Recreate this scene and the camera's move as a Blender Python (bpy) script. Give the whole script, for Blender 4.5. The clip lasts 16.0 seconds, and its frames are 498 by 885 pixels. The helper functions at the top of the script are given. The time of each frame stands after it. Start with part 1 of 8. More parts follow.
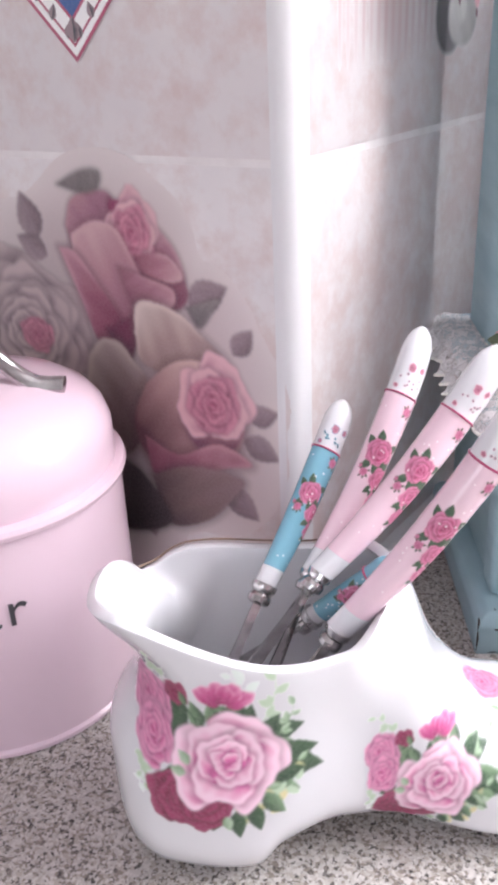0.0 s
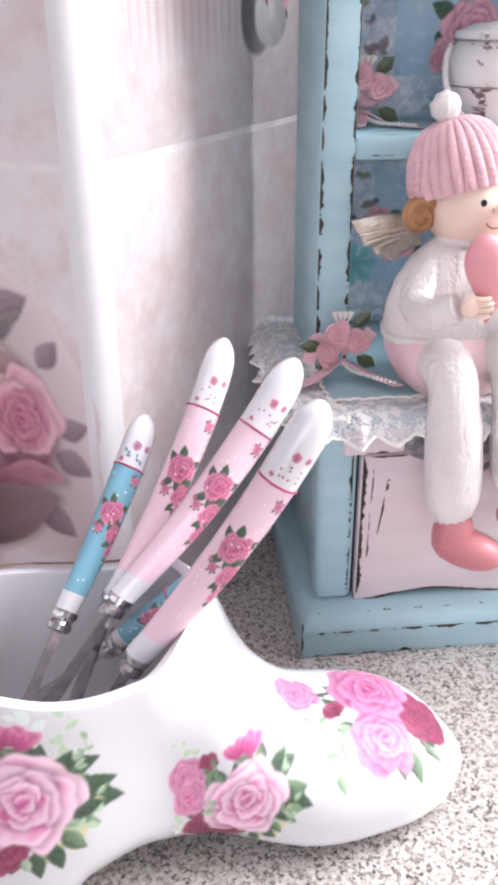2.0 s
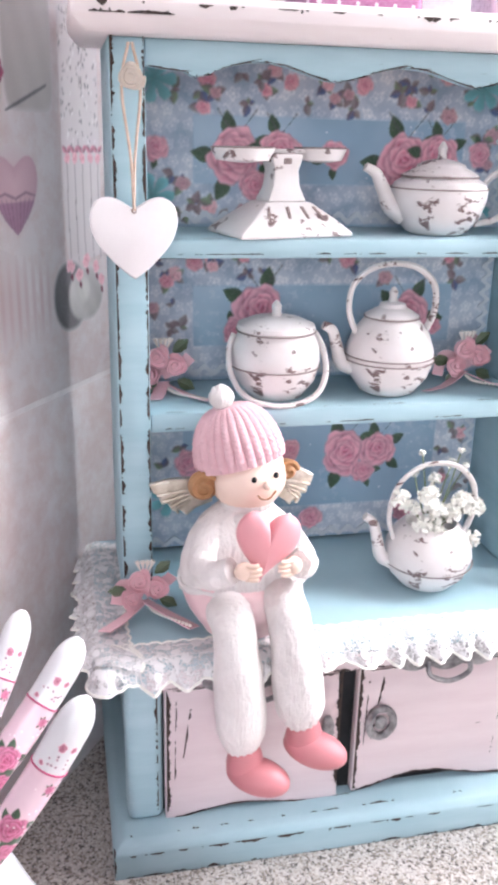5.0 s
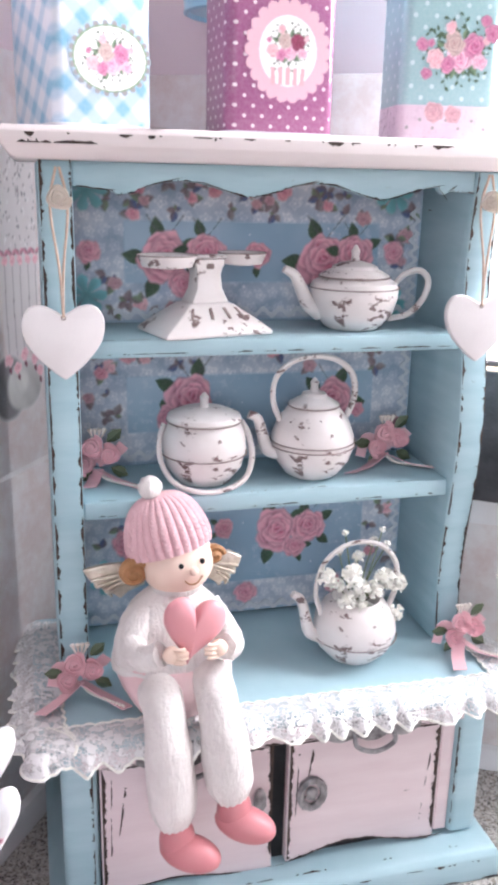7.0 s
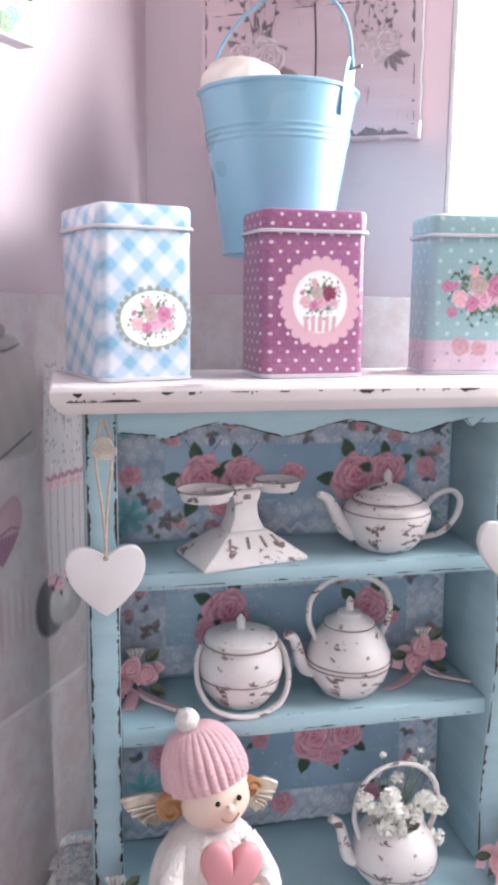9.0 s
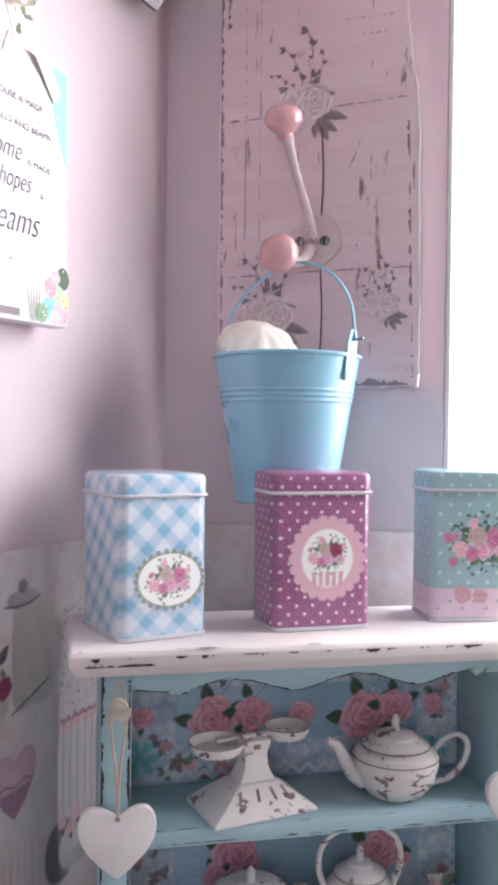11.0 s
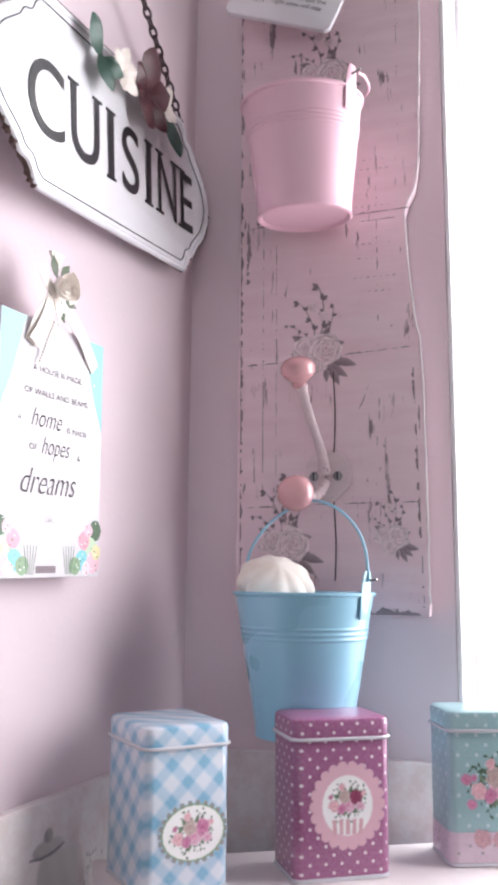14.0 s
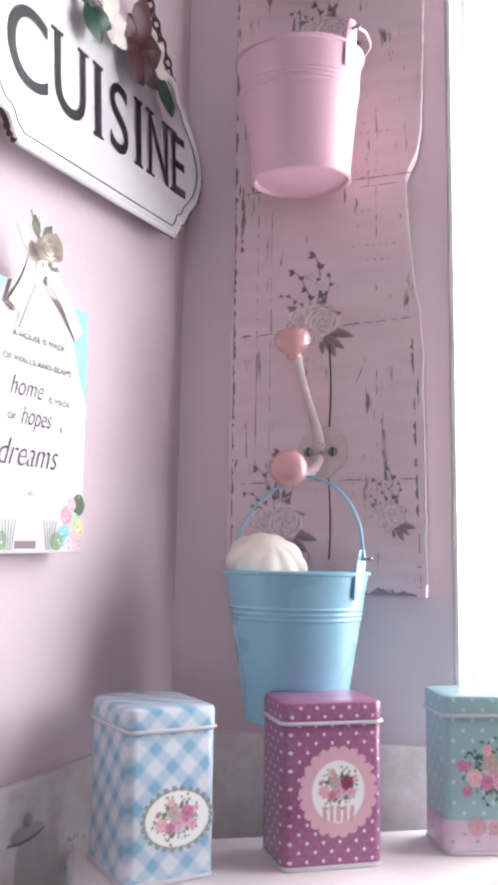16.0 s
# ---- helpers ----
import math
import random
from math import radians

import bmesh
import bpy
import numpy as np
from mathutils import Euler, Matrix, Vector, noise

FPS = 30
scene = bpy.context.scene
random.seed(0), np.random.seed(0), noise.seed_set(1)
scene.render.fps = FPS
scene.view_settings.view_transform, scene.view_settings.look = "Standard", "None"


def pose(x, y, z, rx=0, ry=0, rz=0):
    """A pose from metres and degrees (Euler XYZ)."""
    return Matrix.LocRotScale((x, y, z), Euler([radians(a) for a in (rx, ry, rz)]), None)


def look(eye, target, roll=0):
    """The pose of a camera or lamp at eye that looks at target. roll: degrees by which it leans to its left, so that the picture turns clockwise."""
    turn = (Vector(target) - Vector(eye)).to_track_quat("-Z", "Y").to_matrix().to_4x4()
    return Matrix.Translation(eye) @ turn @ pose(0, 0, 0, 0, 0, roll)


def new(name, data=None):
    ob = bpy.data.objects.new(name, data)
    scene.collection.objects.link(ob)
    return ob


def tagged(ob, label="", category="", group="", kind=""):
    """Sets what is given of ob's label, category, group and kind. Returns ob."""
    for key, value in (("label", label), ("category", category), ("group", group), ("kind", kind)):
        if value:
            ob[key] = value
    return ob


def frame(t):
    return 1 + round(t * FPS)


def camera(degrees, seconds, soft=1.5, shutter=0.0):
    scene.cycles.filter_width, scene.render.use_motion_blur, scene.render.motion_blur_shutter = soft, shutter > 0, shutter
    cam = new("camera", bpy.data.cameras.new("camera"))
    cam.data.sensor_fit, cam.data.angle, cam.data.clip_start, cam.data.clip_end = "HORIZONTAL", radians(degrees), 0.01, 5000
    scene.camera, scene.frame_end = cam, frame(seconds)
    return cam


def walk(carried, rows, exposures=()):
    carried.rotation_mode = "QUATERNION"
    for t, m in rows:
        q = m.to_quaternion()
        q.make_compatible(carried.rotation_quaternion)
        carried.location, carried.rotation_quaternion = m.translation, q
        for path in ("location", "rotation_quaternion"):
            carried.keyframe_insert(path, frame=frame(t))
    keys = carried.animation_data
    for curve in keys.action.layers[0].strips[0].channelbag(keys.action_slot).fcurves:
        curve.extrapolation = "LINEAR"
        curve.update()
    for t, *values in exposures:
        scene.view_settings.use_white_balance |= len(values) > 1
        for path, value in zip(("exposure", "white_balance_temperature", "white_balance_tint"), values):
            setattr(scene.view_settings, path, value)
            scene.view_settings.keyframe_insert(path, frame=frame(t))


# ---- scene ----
# Plan lengths below are in plan units; UNIT is one of them in metres.
UNIT = 0.68
cam = camera(32.3, 16.0, soft=3.9)
PATH = [
    (0, (0.2, -0.183, 0.387), (-0.717, 1.365, -0.486), -2.6),
    (0.5, (0.203, -0.175, 0.377), (-0.642, 1.39, -0.539), -2.5),
    (1, (0.207, -0.159, 0.369), (-0.575, 1.421, -0.575), -2.1),
    (1.5, (0.214, -0.152, 0.379), (-0.51, 1.459, -0.559), -1.4),
    (2, (0.229, -0.148, 0.394), (-0.434, 1.506, -0.514), -0.4),
    (2.5, (0.237, -0.15, 0.41), (-0.368, 1.548, -0.458), 0.6),
    (3, (0.254, -0.145, 0.427), (-0.313, 1.583, -0.405), 0.8),
    (3.5, (0.267, -0.141, 0.452), (-0.273, 1.613, -0.342), 1.0),
    (4, (0.281, -0.142, 0.473), (-0.247, 1.633, -0.283), 1.2),
    (4.5, (0.291, -0.143, 0.491), (-0.22, 1.652, -0.226), 1.3),
    (5, (0.301, -0.15, 0.505), (-0.19, 1.668, -0.169), 1.4),
    (7.5, (0.338, -0.171, 0.555), (-0.087, 1.707, 0.015), 1.3),
    (8, (0.34, -0.176, 0.572), (-0.099, 1.712, 0.081), 1.2),
    (8.5, (0.33, -0.167, 0.605), (-0.146, 1.731, 0.192), 0.8),
    (9, (0.331, -0.162, 0.634), (-0.194, 1.739, 0.301), 0.5),
    (11.5, (0.335, -0.195, 0.74), (-0.231, 1.723, 0.799), 0.6),
    (12, (0.334, -0.203, 0.754), (-0.252, 1.705, 0.889), 0.3),
    (12.5, (0.335, -0.212, 0.766), (-0.26, 1.688, 0.96), 0.4),
    (13, (0.336, -0.22, 0.778), (-0.255, 1.676, 1.014), 0.5),
    (13.5, (0.337, -0.226, 0.79), (-0.245, 1.668, 1.057), 0.5),
    (14, (0.341, -0.234, 0.801), (-0.235, 1.656, 1.114), 0.5),
    (14.5, (0.341, -0.244, 0.816), (-0.233, 1.637, 1.18), 0.7),
    (15, (0.342, -0.251, 0.826), (-0.234, 1.621, 1.232), 1.0),
    (15.5, (0.343, -0.249, 0.831), (-0.237, 1.62, 1.242), 1.1),
    (16, (0.338, -0.203, 0.799), (-0.236, 1.694, 1.068), 1.0),
]
walk(cam, [(t, look(Vector(eye) * UNIT, Vector(target) * UNIT, roll)) for t, eye, target, roll in PATH],
     exposures=[(0.0, 0.0), (1.0, 0.1), (3.0, 0.02), (5.0, 0.2), (8.0, -0.28), (9.0, -0.45), (11.5, -1.1), (13.0, -1.15), (16.0, -1.15)])

# ---- world and light ----
world = bpy.data.worlds.new("daylight")
scene.world = world
world.use_nodes = True
wn = world.node_tree
sky = wn.nodes.new("ShaderNodeTexSky")
sky.sky_type = "NISHITA"
sky.sun_disc = False
sky.sun_elevation, sky.sun_rotation = radians(40), radians(60)
wn.links.new(sky.outputs[0], wn.nodes["Background"].inputs[0])
wn.nodes["Background"].inputs[1].default_value = 0.12


def area(name, eye, target, sx, sy, watts, colour):
    lamp = bpy.data.lights.new(name, "AREA")
    lamp.shape, lamp.size, lamp.size_y, lamp.energy, lamp.color = "RECTANGLE", sx * UNIT, sy * UNIT, watts, colour
    ob = new(name, lamp)
    ob.matrix_world = look(Vector(eye) * UNIT, Vector(target) * UNIT)
    return ob


# daylight of the window beside the board; behind the camera an added, unseen-source fill
area("window_light", (1.0, 0.745, 1.10), (0.40, -0.6, 0.93), 1.3, 0.95, 36.0, (0.952, 0.966, 1.0))
area("fill_light_behind", (1.2, -3.9, 0.95), (0.4, 0.4, 0.6), 2.6, 1.9, 24.0, (0.905, 0.942, 1.0))

# ---- making meshes ----
def place(m):
    """A pose whose place is in plan units, in metres."""
    q = m.copy()
    q.translation = m.translation * UNIT
    return q


def thing(name, m, label, category, group="", kind=""):
    ob = new(name)
    ob.empty_display_size = 0.02
    ob.matrix_world = place(m)
    return tagged(ob, label, category, group, kind)


def mesh_of(bm, name, materials, smooth=35):
    me = bpy.data.meshes.new(name)
    bm.transform(Matrix.Scale(UNIT, 4))
    bm.to_mesh(me)
    bm.free()
    for m in materials if isinstance(materials, (list, tuple)) else [materials]:
        me.materials.append(m)
    if smooth:
        me.shade_smooth()
        if smooth < 180:
            me.set_sharp_from_angle(angle=radians(smooth))
    return me


def part(name, bm, material, parent, label="", smooth=35, kind=""):
    ob = new(name, mesh_of(bm, name, material, smooth))
    ob.parent = parent
    return tagged(ob, label, "", "", kind)


def solo(name, bm, material, m, label, category, group="", kind="", smooth=35):
    ob = new(name, mesh_of(bm, name, material, smooth))
    ob.matrix_world = place(m)
    return tagged(ob, label, category, group, kind)


def bevelled(bm, width, segments=2, angle=40):
    edges = [e for e in bm.edges if len(e.link_faces) == 2 and e.calc_face_angle(0) > radians(angle)]
    if edges and width:
        bmesh.ops.bevel(bm, geom=edges, offset=width, segments=segments, affect="EDGES", profile=0.5, clamp_overlap=True)
    return bm


def box(x0, x1, y0, y1, z0, z1, bevel=0.0, bm=None, segments=2):
    b = bmesh.new()
    bmesh.ops.create_cube(b, size=1.0, matrix=Matrix.LocRotScale(((x0 + x1) / 2, (y0 + y1) / 2, (z0 + z1) / 2), None, (x1 - x0, y1 - y0, z1 - z0)))
    bevelled(b, bevel, segments)
    return joined(bm, b)


def joined(bm, b, m=None):
    if m is not None:
        b.transform(m)
    if bm is None:
        return b
    me = bpy.data.meshes.new("tmp")
    b.to_mesh(me)
    b.free()
    bm.from_mesh(me)
    bpy.data.meshes.remove(me)
    return bm


def rings(loops, closed=True, cap0=True, cap1=True, bm=None):
    """Skins a row of loops with equally many points each."""
    b = bm or bmesh.new()
    made = [[b.verts.new(p) for p in loop] for loop in loops]
    n = len(made[0])
    for a, c in zip(made, made[1:]):
        for i in range(n if closed else n - 1):
            j = (i + 1) % n
            b.faces.new((a[i], a[j], c[j], c[i]))
    if cap0 and closed:
        b.faces.new(list(reversed(made[0])))
    if cap1 and closed:
        b.faces.new(made[-1])
    bmesh.ops.recalc_face_normals(b, faces=b.faces[:])
    return b


def lathe(profile, n=48, cap0=True, cap1=True, bm=None, squash=1.0):
    return rings([[(r * math.cos(2 * math.pi * i / n), squash * r * math.sin(2 * math.pi * i / n), z) for i in range(n)] for r, z in profile],
                 cap0=cap0, cap1=cap1, bm=bm)


def smooth_line(points, steps=6):
    """Catmull-Rom through the points."""
    p = [Vector(q) for q in points]
    p = [2 * p[0] - p[1]] + p + [2 * p[-1] - p[-2]]
    out = []
    for a, b, c, d in zip(p, p[1:], p[2:], p[3:]):
        for k in range(steps):
            t = k / steps
            out.append(0.5 * (2 * b + (c - a) * t + (2 * a - 5 * b + 4 * c - d) * t * t + (3 * b - a - 3 * c + d) * t ** 3))
    return out + [p[-2]]


def tube(points, radius, n=10, bm=None, flat=1.0, closed=False):
    """A pipe along the points; radius a number or one for each point."""
    p = [Vector(q) for q in points]
    rad = radius if isinstance(radius, (list, tuple)) else [radius] * len(p)
    loops, side = [], None
    for i, q in enumerate(p):
        if closed:
            way = (p[(i + 1) % len(p)] - p[i - 1]).normalized()
        else:
            way = (p[min(i + 1, len(p) - 1)] - p[max(i - 1, 0)]).normalized()
        if side is None:
            side = way.orthogonal().normalized()
        side = (side - way * side.dot(way)).normalized()
        up = way.cross(side)
        loops.append([q + rad[i] * (math.cos(a) * side + flat * math.sin(a) * up) for a in (2 * math.pi * k / n for k in range(n))])
    if closed:
        loops.append(loops[0])
        b = rings(loops, cap0=False, cap1=False, bm=bm)
        bmesh.ops.remove_doubles(b, verts=b.verts[:], dist=1e-6)
        return b
    return rings(loops, bm=bm)


def slab(outline, thick, bevel=0.0, bm=None, segments=2):
    """A plate with this outline in x and z, from y = 0 to y = thick."""
    b = bmesh.new()
    lo = [b.verts.new((x, 0, z)) for x, z in outline]
    hi = [b.verts.new((x, thick, z)) for x, z in outline]
    b.faces.new(lo)
    b.faces.new(list(reversed(hi)))
    n = len(lo)
    for i in range(n):
        b.faces.new((lo[i], hi[i], hi[(i + 1) % n], lo[(i + 1) % n]))
    bmesh.ops.recalc_face_normals(b, faces=b.faces[:])
    bevelled(b, bevel, segments, 50)
    return joined(bm, b)


def ball(r, m=None, bm=None, seg=16):
    b = bmesh.new()
    bmesh.ops.create_uvsphere(b, u_segments=seg, v_segments=max(6, seg // 2 + 2), radius=1.0)
    rr = r if isinstance(r, (list, tuple)) else (r, r, r)
    b.transform(Matrix.Diagonal((*rr, 1)))
    return joined(bm, b, m)


def wobbly(bm, size, scale, seed=0.0):
    for v in bm.verts:
        v.co += noise.noise_vector(v.co * scale + Vector((seed, seed * 1.7, 3.1))) * size
    return bm


def heart_outline(w, h, n=40):
    pts = []
    for i in range(n):
        t = 2 * math.pi * i / n
        x = 16 * math.copysign(abs(math.sin(t)) ** 1.75, math.sin(t))
        y = 13 * math.cos(t) - 4.0 * math.cos(2 * t) - 1.4 * math.cos(3 * t) - 0.6 * math.cos(4 * t)
        pts.append((x / 32 * w, (y + 2.5) / 29.0 * h))
    return pts

# ---- materials ----
def srgb(h):
    c = [int(h[i:i + 2], 16) / 255 for i in (0, 2, 4)]
    return tuple(x / 12.92 if x <= 0.04045 else ((x + 0.055) / 1.055) ** 2.4 for x in c) + (1.0,)


class Nodes:
    def __init__(self, name):
        self.m = bpy.data.materials.new(name)
        self.m.use_nodes = True
        self.t = self.m.node_tree
        self.p = self.t.nodes["Principled BSDF"]
        self.xyz = self.t.nodes.new("ShaderNodeTexCoord").outputs["Object"]

    def node(self, kind, **values):
        n = self.t.nodes.new(kind)
        for k, v in values.items():
            n.inputs[k.replace("_", " ")].default_value = v
        return n

    def link(self, a, b):
        self.t.links.new(a, b)

    def noise(self, scale, detail=4.0, rough=0.55, stretch=None):
        n = self.node("ShaderNodeTexNoise", Scale=scale, Detail=detail, Roughness=rough)
        src = self.xyz
        if stretch:
            mp = self.node("ShaderNodeMapping", Scale=stretch)
            self.link(src, mp.inputs[0])
            src = mp.outputs[0]
        self.link(src, n.inputs["Vector"])
        return n.outputs["Fac"]

    def ramp(self, fac, *stops, hard=False):
        n = self.t.nodes.new("ShaderNodeValToRGB")
        if hard:
            n.color_ramp.interpolation = "CONSTANT"
        while len(n.color_ramp.elements) < len(stops):
            n.color_ramp.elements.new(0.5)
        for e, (p, c) in zip(n.color_ramp.elements, stops):
            e.position, e.color = p, c if isinstance(c, tuple) else (c, c, c, 1)
        self.link(fac, n.inputs[0])
        return n.outputs[0]

    def mix(self, fac, a, b, mode="MIX"):
        n = self.t.nodes.new("ShaderNodeMix")
        n.data_type, n.blend_type = "RGBA", mode
        for sock, v in ((n.inputs[0], fac), (n.inputs[6], a), (n.inputs[7], b)):
            if isinstance(v, (float, int, tuple)):
                sock.default_value = v
            else:
                self.link(v, sock)
        return n.outputs[2]

    def math(self, op, a, b=0.0):
        n = self.t.nodes.new("ShaderNodeMath")
        n.operation = op
        for sock, v in zip(n.inputs, (a, b)):
            if isinstance(v, (float, int)):
                sock.default_value = v
            else:
                self.link(v, sock)
        return n.outputs[0]

    def bump(self, height, strength, dist=0.001):
        n = self.node("ShaderNodeBump", Strength=strength, Distance=dist)
        self.link(height, n.inputs["Height"])
        self.link(n.outputs[0], self.p.inputs["Normal"])

    def done(self, colour, rough=0.5, metal=0.0, coat=0.0, **extra):
        for name, v in (("Base Color", colour), ("Roughness", rough), ("Metallic", metal), ("Coat Weight", coat), *((k.replace("_", " "), x) for k, x in extra.items())):
            if isinstance(v, (float, int, tuple)):
                self.p.inputs[name].default_value = v
            else:
                self.link(v, self.p.inputs[name])
        return self.m


def plain(name, c1, c2, scale=40.0, rough=0.5, bump=0.15, fine=400.0, metal=0.0, coat=0.0, dist=0.0005, **extra):
    """Two shades in soft patches, finer grain in gloss and relief."""
    k = Nodes(name)
    big, small = k.noise(scale), k.noise(fine, 3.0)
    col = k.mix(k.ramp(big, (0.35, 0.0), (0.68, 1.0)), srgb(c1), srgb(c2))
    k.bump(small, bump, dist)
    r = k.ramp(small, (0.3, max(0.02, rough - 0.06)), (0.7, min(1.0, rough + 0.06)))
    return k.done(col, r, metal, coat, **extra)


def lacquer(name, c1, c2, rough=0.28, coat=0.3):
    """Smooth coloured gloss, hardly varied."""
    k = Nodes(name)
    col = k.mix(k.noise(5.0, 2.0), srgb(c1), srgb(c2))
    return k.done(col, k.ramp(k.noise(9.0, 3.0), (0.3, rough - 0.03), (0.7, rough + 0.03)), 0.0, coat)


def worn(name, c1, c2, under, chips=0.69, scale=(60, 60, 260), rough=0.55):
    """Hand-painted wood with rubbed flecks that show the dark ground."""
    k = Nodes(name)
    brush = k.noise(18.0, 5.0, 0.6, (1, 1, 6))
    col = k.mix(k.ramp(brush, (0.3, 0.0), (0.7, 1.0)), srgb(c1), srgb(c2))
    fleck = k.noise(1.0, 6.0, 0.65, scale)
    gate = k.noise(22.0, 2.0)
    f = k.math("MULTIPLY", k.ramp(fleck, (chips, 0.0), (chips + 0.02, 1.0)), k.ramp(gate, (0.48, 0.0), (0.56, 1.0)))
    col = k.mix(f, col, srgb(under))
    k.bump(k.math("SUBTRACT", k.math("MULTIPLY", brush, 0.6), f), 0.35, 0.0006)
    return k.done(col, rough)


def printed(name, rough=0.4, coat=0.0):
    """Printed picture: colours of the print itself, with a fine screen grain."""
    k = Nodes(name)
    a = k.t.nodes.new("ShaderNodeVertexColor")
    a.layer_name = "ink"
    col = k.mix(k.ramp(k.noise(900.0, 3.0), (0.35, 0.0), (0.7, 0.06)), a.outputs[0], (0.8, 0.75, 0.76, 1))
    return k.done(col, rough, 0.0, coat)


M = {}
M["blue"] = worn("blue_chalk_paint", "9fbfca", "b0ccd5", "3b2f2d")
M["blue_dark"] = worn("blue_chalk_paint_inside", "a0bec8", "b0cad1", "3b2f2d", chips=0.74)
M["pinkp"] = worn("pink_chalk_paint", "dac7cb", "e4d4d7", "4a3733")
M["cream"] = worn("cream_pink_paint", "ecdfe0", "f3eaea", "4b3b36")
M["chip"] = plain("bare_dark_wood", "2b2220", "4c3b35", 200.0, 0.7)
M["wall"] = plain("pink_wall_paint", "dac8cf", "e1d1d7", 3.0, 0.75, 0.25, 220.0, dist=0.0008)
M["white"] = plain("white_paint", "e6e3e5", "dcd9dc", 8.0, 0.4, 0.1)
M["ceramic"] = lacquer("white_glazed_china", "e0dee2", "dcdade", 0.13, 0.6)
M["china_dark"] = plain("gold_brown_rim", "8d7361", "6e5a52", 60.0, 0.35)
M["steel"] = plain("polished_steel", "cfcccc", "a5a2a2", 120.0, 0.11, 0.05, metal=1.0)
M["pewter"] = plain("aged_pewter", "a9a6a8", "6f6c70", 220.0, 0.5, 0.5, 500.0, metal=0.6)
M["pinktin"] = lacquer("pink_lacquered_tin", "dec4d0", "dbc0cd", 0.24)
M["bucket_blue"] = lacquer("blue_lacquered_tin", "98c8de", "92c2d9", 0.28)
M["bucket_pink"] = lacquer("pink_bucket_lacquer", "e6bcca", "e2b6c5", 0.4, 0.1)
M["garlic"] = plain("garlic_skin", "efe8e2", "e2d6cc", 60.0, 0.5, 0.3, 150.0)
M["knob"] = plain("pink_glazed_knob", "d6a2a6", "cf979c", 20.0, 0.2, 0.05, coat=0.5)
# near-black: painted shade of gaps and slots, also the doll's eyes
M["near_black"] = plain("shade_and_eye_black", "17191c", "222428", 50.0, 0.9)
M["print"] = printed("printed_flowers", 0.45)
M["glaze_print"] = printed("glazed_transfer", 0.42, 0.0)


def tile_material():
    k = Nodes("marbled_wall_tile")
    a, b, c = k.noise(14.0, 6.0, 0.65), k.noise(60.0, 5.0, 0.7), k.noise(5.0, 3.0)
    col = k.mix(k.ramp(a, (0.35, 0.0), (0.65, 1.0)), srgb("dbd4d6"), srgb("e4dddd"))
    col = k.mix(k.ramp(k.math("MULTIPLY", b, k.ramp(c, (0.3, 0.78), (0.6, 1.0))), (0.38, 0.0), (0.60, 0.55)), col, srgb("ccb2ae"))
    k.bump(b, 0.05, 0.0005)
    return k.done(col, 0.28)


def granite():
    k = Nodes("speckled_worktop")
    v = k.node("ShaderNodeTexVoronoi", Scale=840.0, Randomness=1.0)
    k.link(k.xyz, v.inputs["Vector"])
    sep = k.t.nodes.new("ShaderNodeSeparateColor")
    k.link(v.outputs["Color"], sep.inputs[0])
    dark = k.noise(430.0, 4.0, 0.7)
    col = k.ramp(sep.outputs[0], (0.0, srgb("bdb8b5")), (0.34, srgb("cbc6c3")), (0.62, srgb("b0a8a1")), (0.86, srgb("8f857d")), hard=True)
    fleck = k.ramp(k.math("ADD", k.math("MULTIPLY", dark, 0.75), k.math("MULTIPLY", sep.outputs[1], 0.3)), (0.612, 0.0), (0.63, 1.0))
    col = k.mix(fleck, col, k.mix(sep.outputs[2], srgb("3f3b3a"), srgb("857d77")))
    k.bump(dark, 0.04, 0.0003)
    return k.done(col, 0.33)


M["tile"] = tile_material()
M["grout"] = plain("grout", "ebe5e5", "e0d9d9", 90.0, 0.8, 0.3)
M["granite"] = granite()


# ---- printed flowers ----
INK = {k: srgb(v) for k, v in dict(
    rose_l="f3cfe0", rose_m="d86aa4", rose_d="9c2f6a", rose_x="9c386c", wine_l="9c3a62", wine_m="801f48", wine_d="5a0f30",
    hot_l="e097bb", hot_m="c04d85", hot_d="8c255a", old_l="d9adb6", old_m="bb8594", old_d="875366", old_x="6b3d50", dusk_l="bba8aa", dusk_m="9a868c", dusk_d="75636b",
    berry_l="d27c9f", berry_m="ad3b68", berry_d="7d1c44", berry_x="5c0f30", tea_l="f7ced6", tea_m="e39bad", tea_d="b55c78", tea_x="933f5e", leaf_l="b9cdb2", leaf_m="7e9b78", leaf_d="3c5a3e", gold="d8cf9f", pale="dfe8e2",
    dusty_l="ecdadd", dusty_m="d2aeb8", dusty_d="a27e8a", dusty_x="95717f", leaf_x="2c4632",
    paper_l="f3b6c6", paper_m="d9748f", paper_d="a53a5e", paper_x="7f2345",
    heart_l="c9879a", heart_m="a04a6d", heart_d="71284b", heart_x="571c3a",
    spray_l="d98ab4", spray_m="b03d7c", spray_d="781a50", spray_x="560f38",
    fade_l="d6c0bb", fade_m="b9938f", fade_d="865663", fade_x="96456a",
    blue="48659c", ink="4a4a52", grey="9a9498", white="f7f5f5", teal="7cc4cc", lace="f1f1f6", pink="e2b6c4").items()}


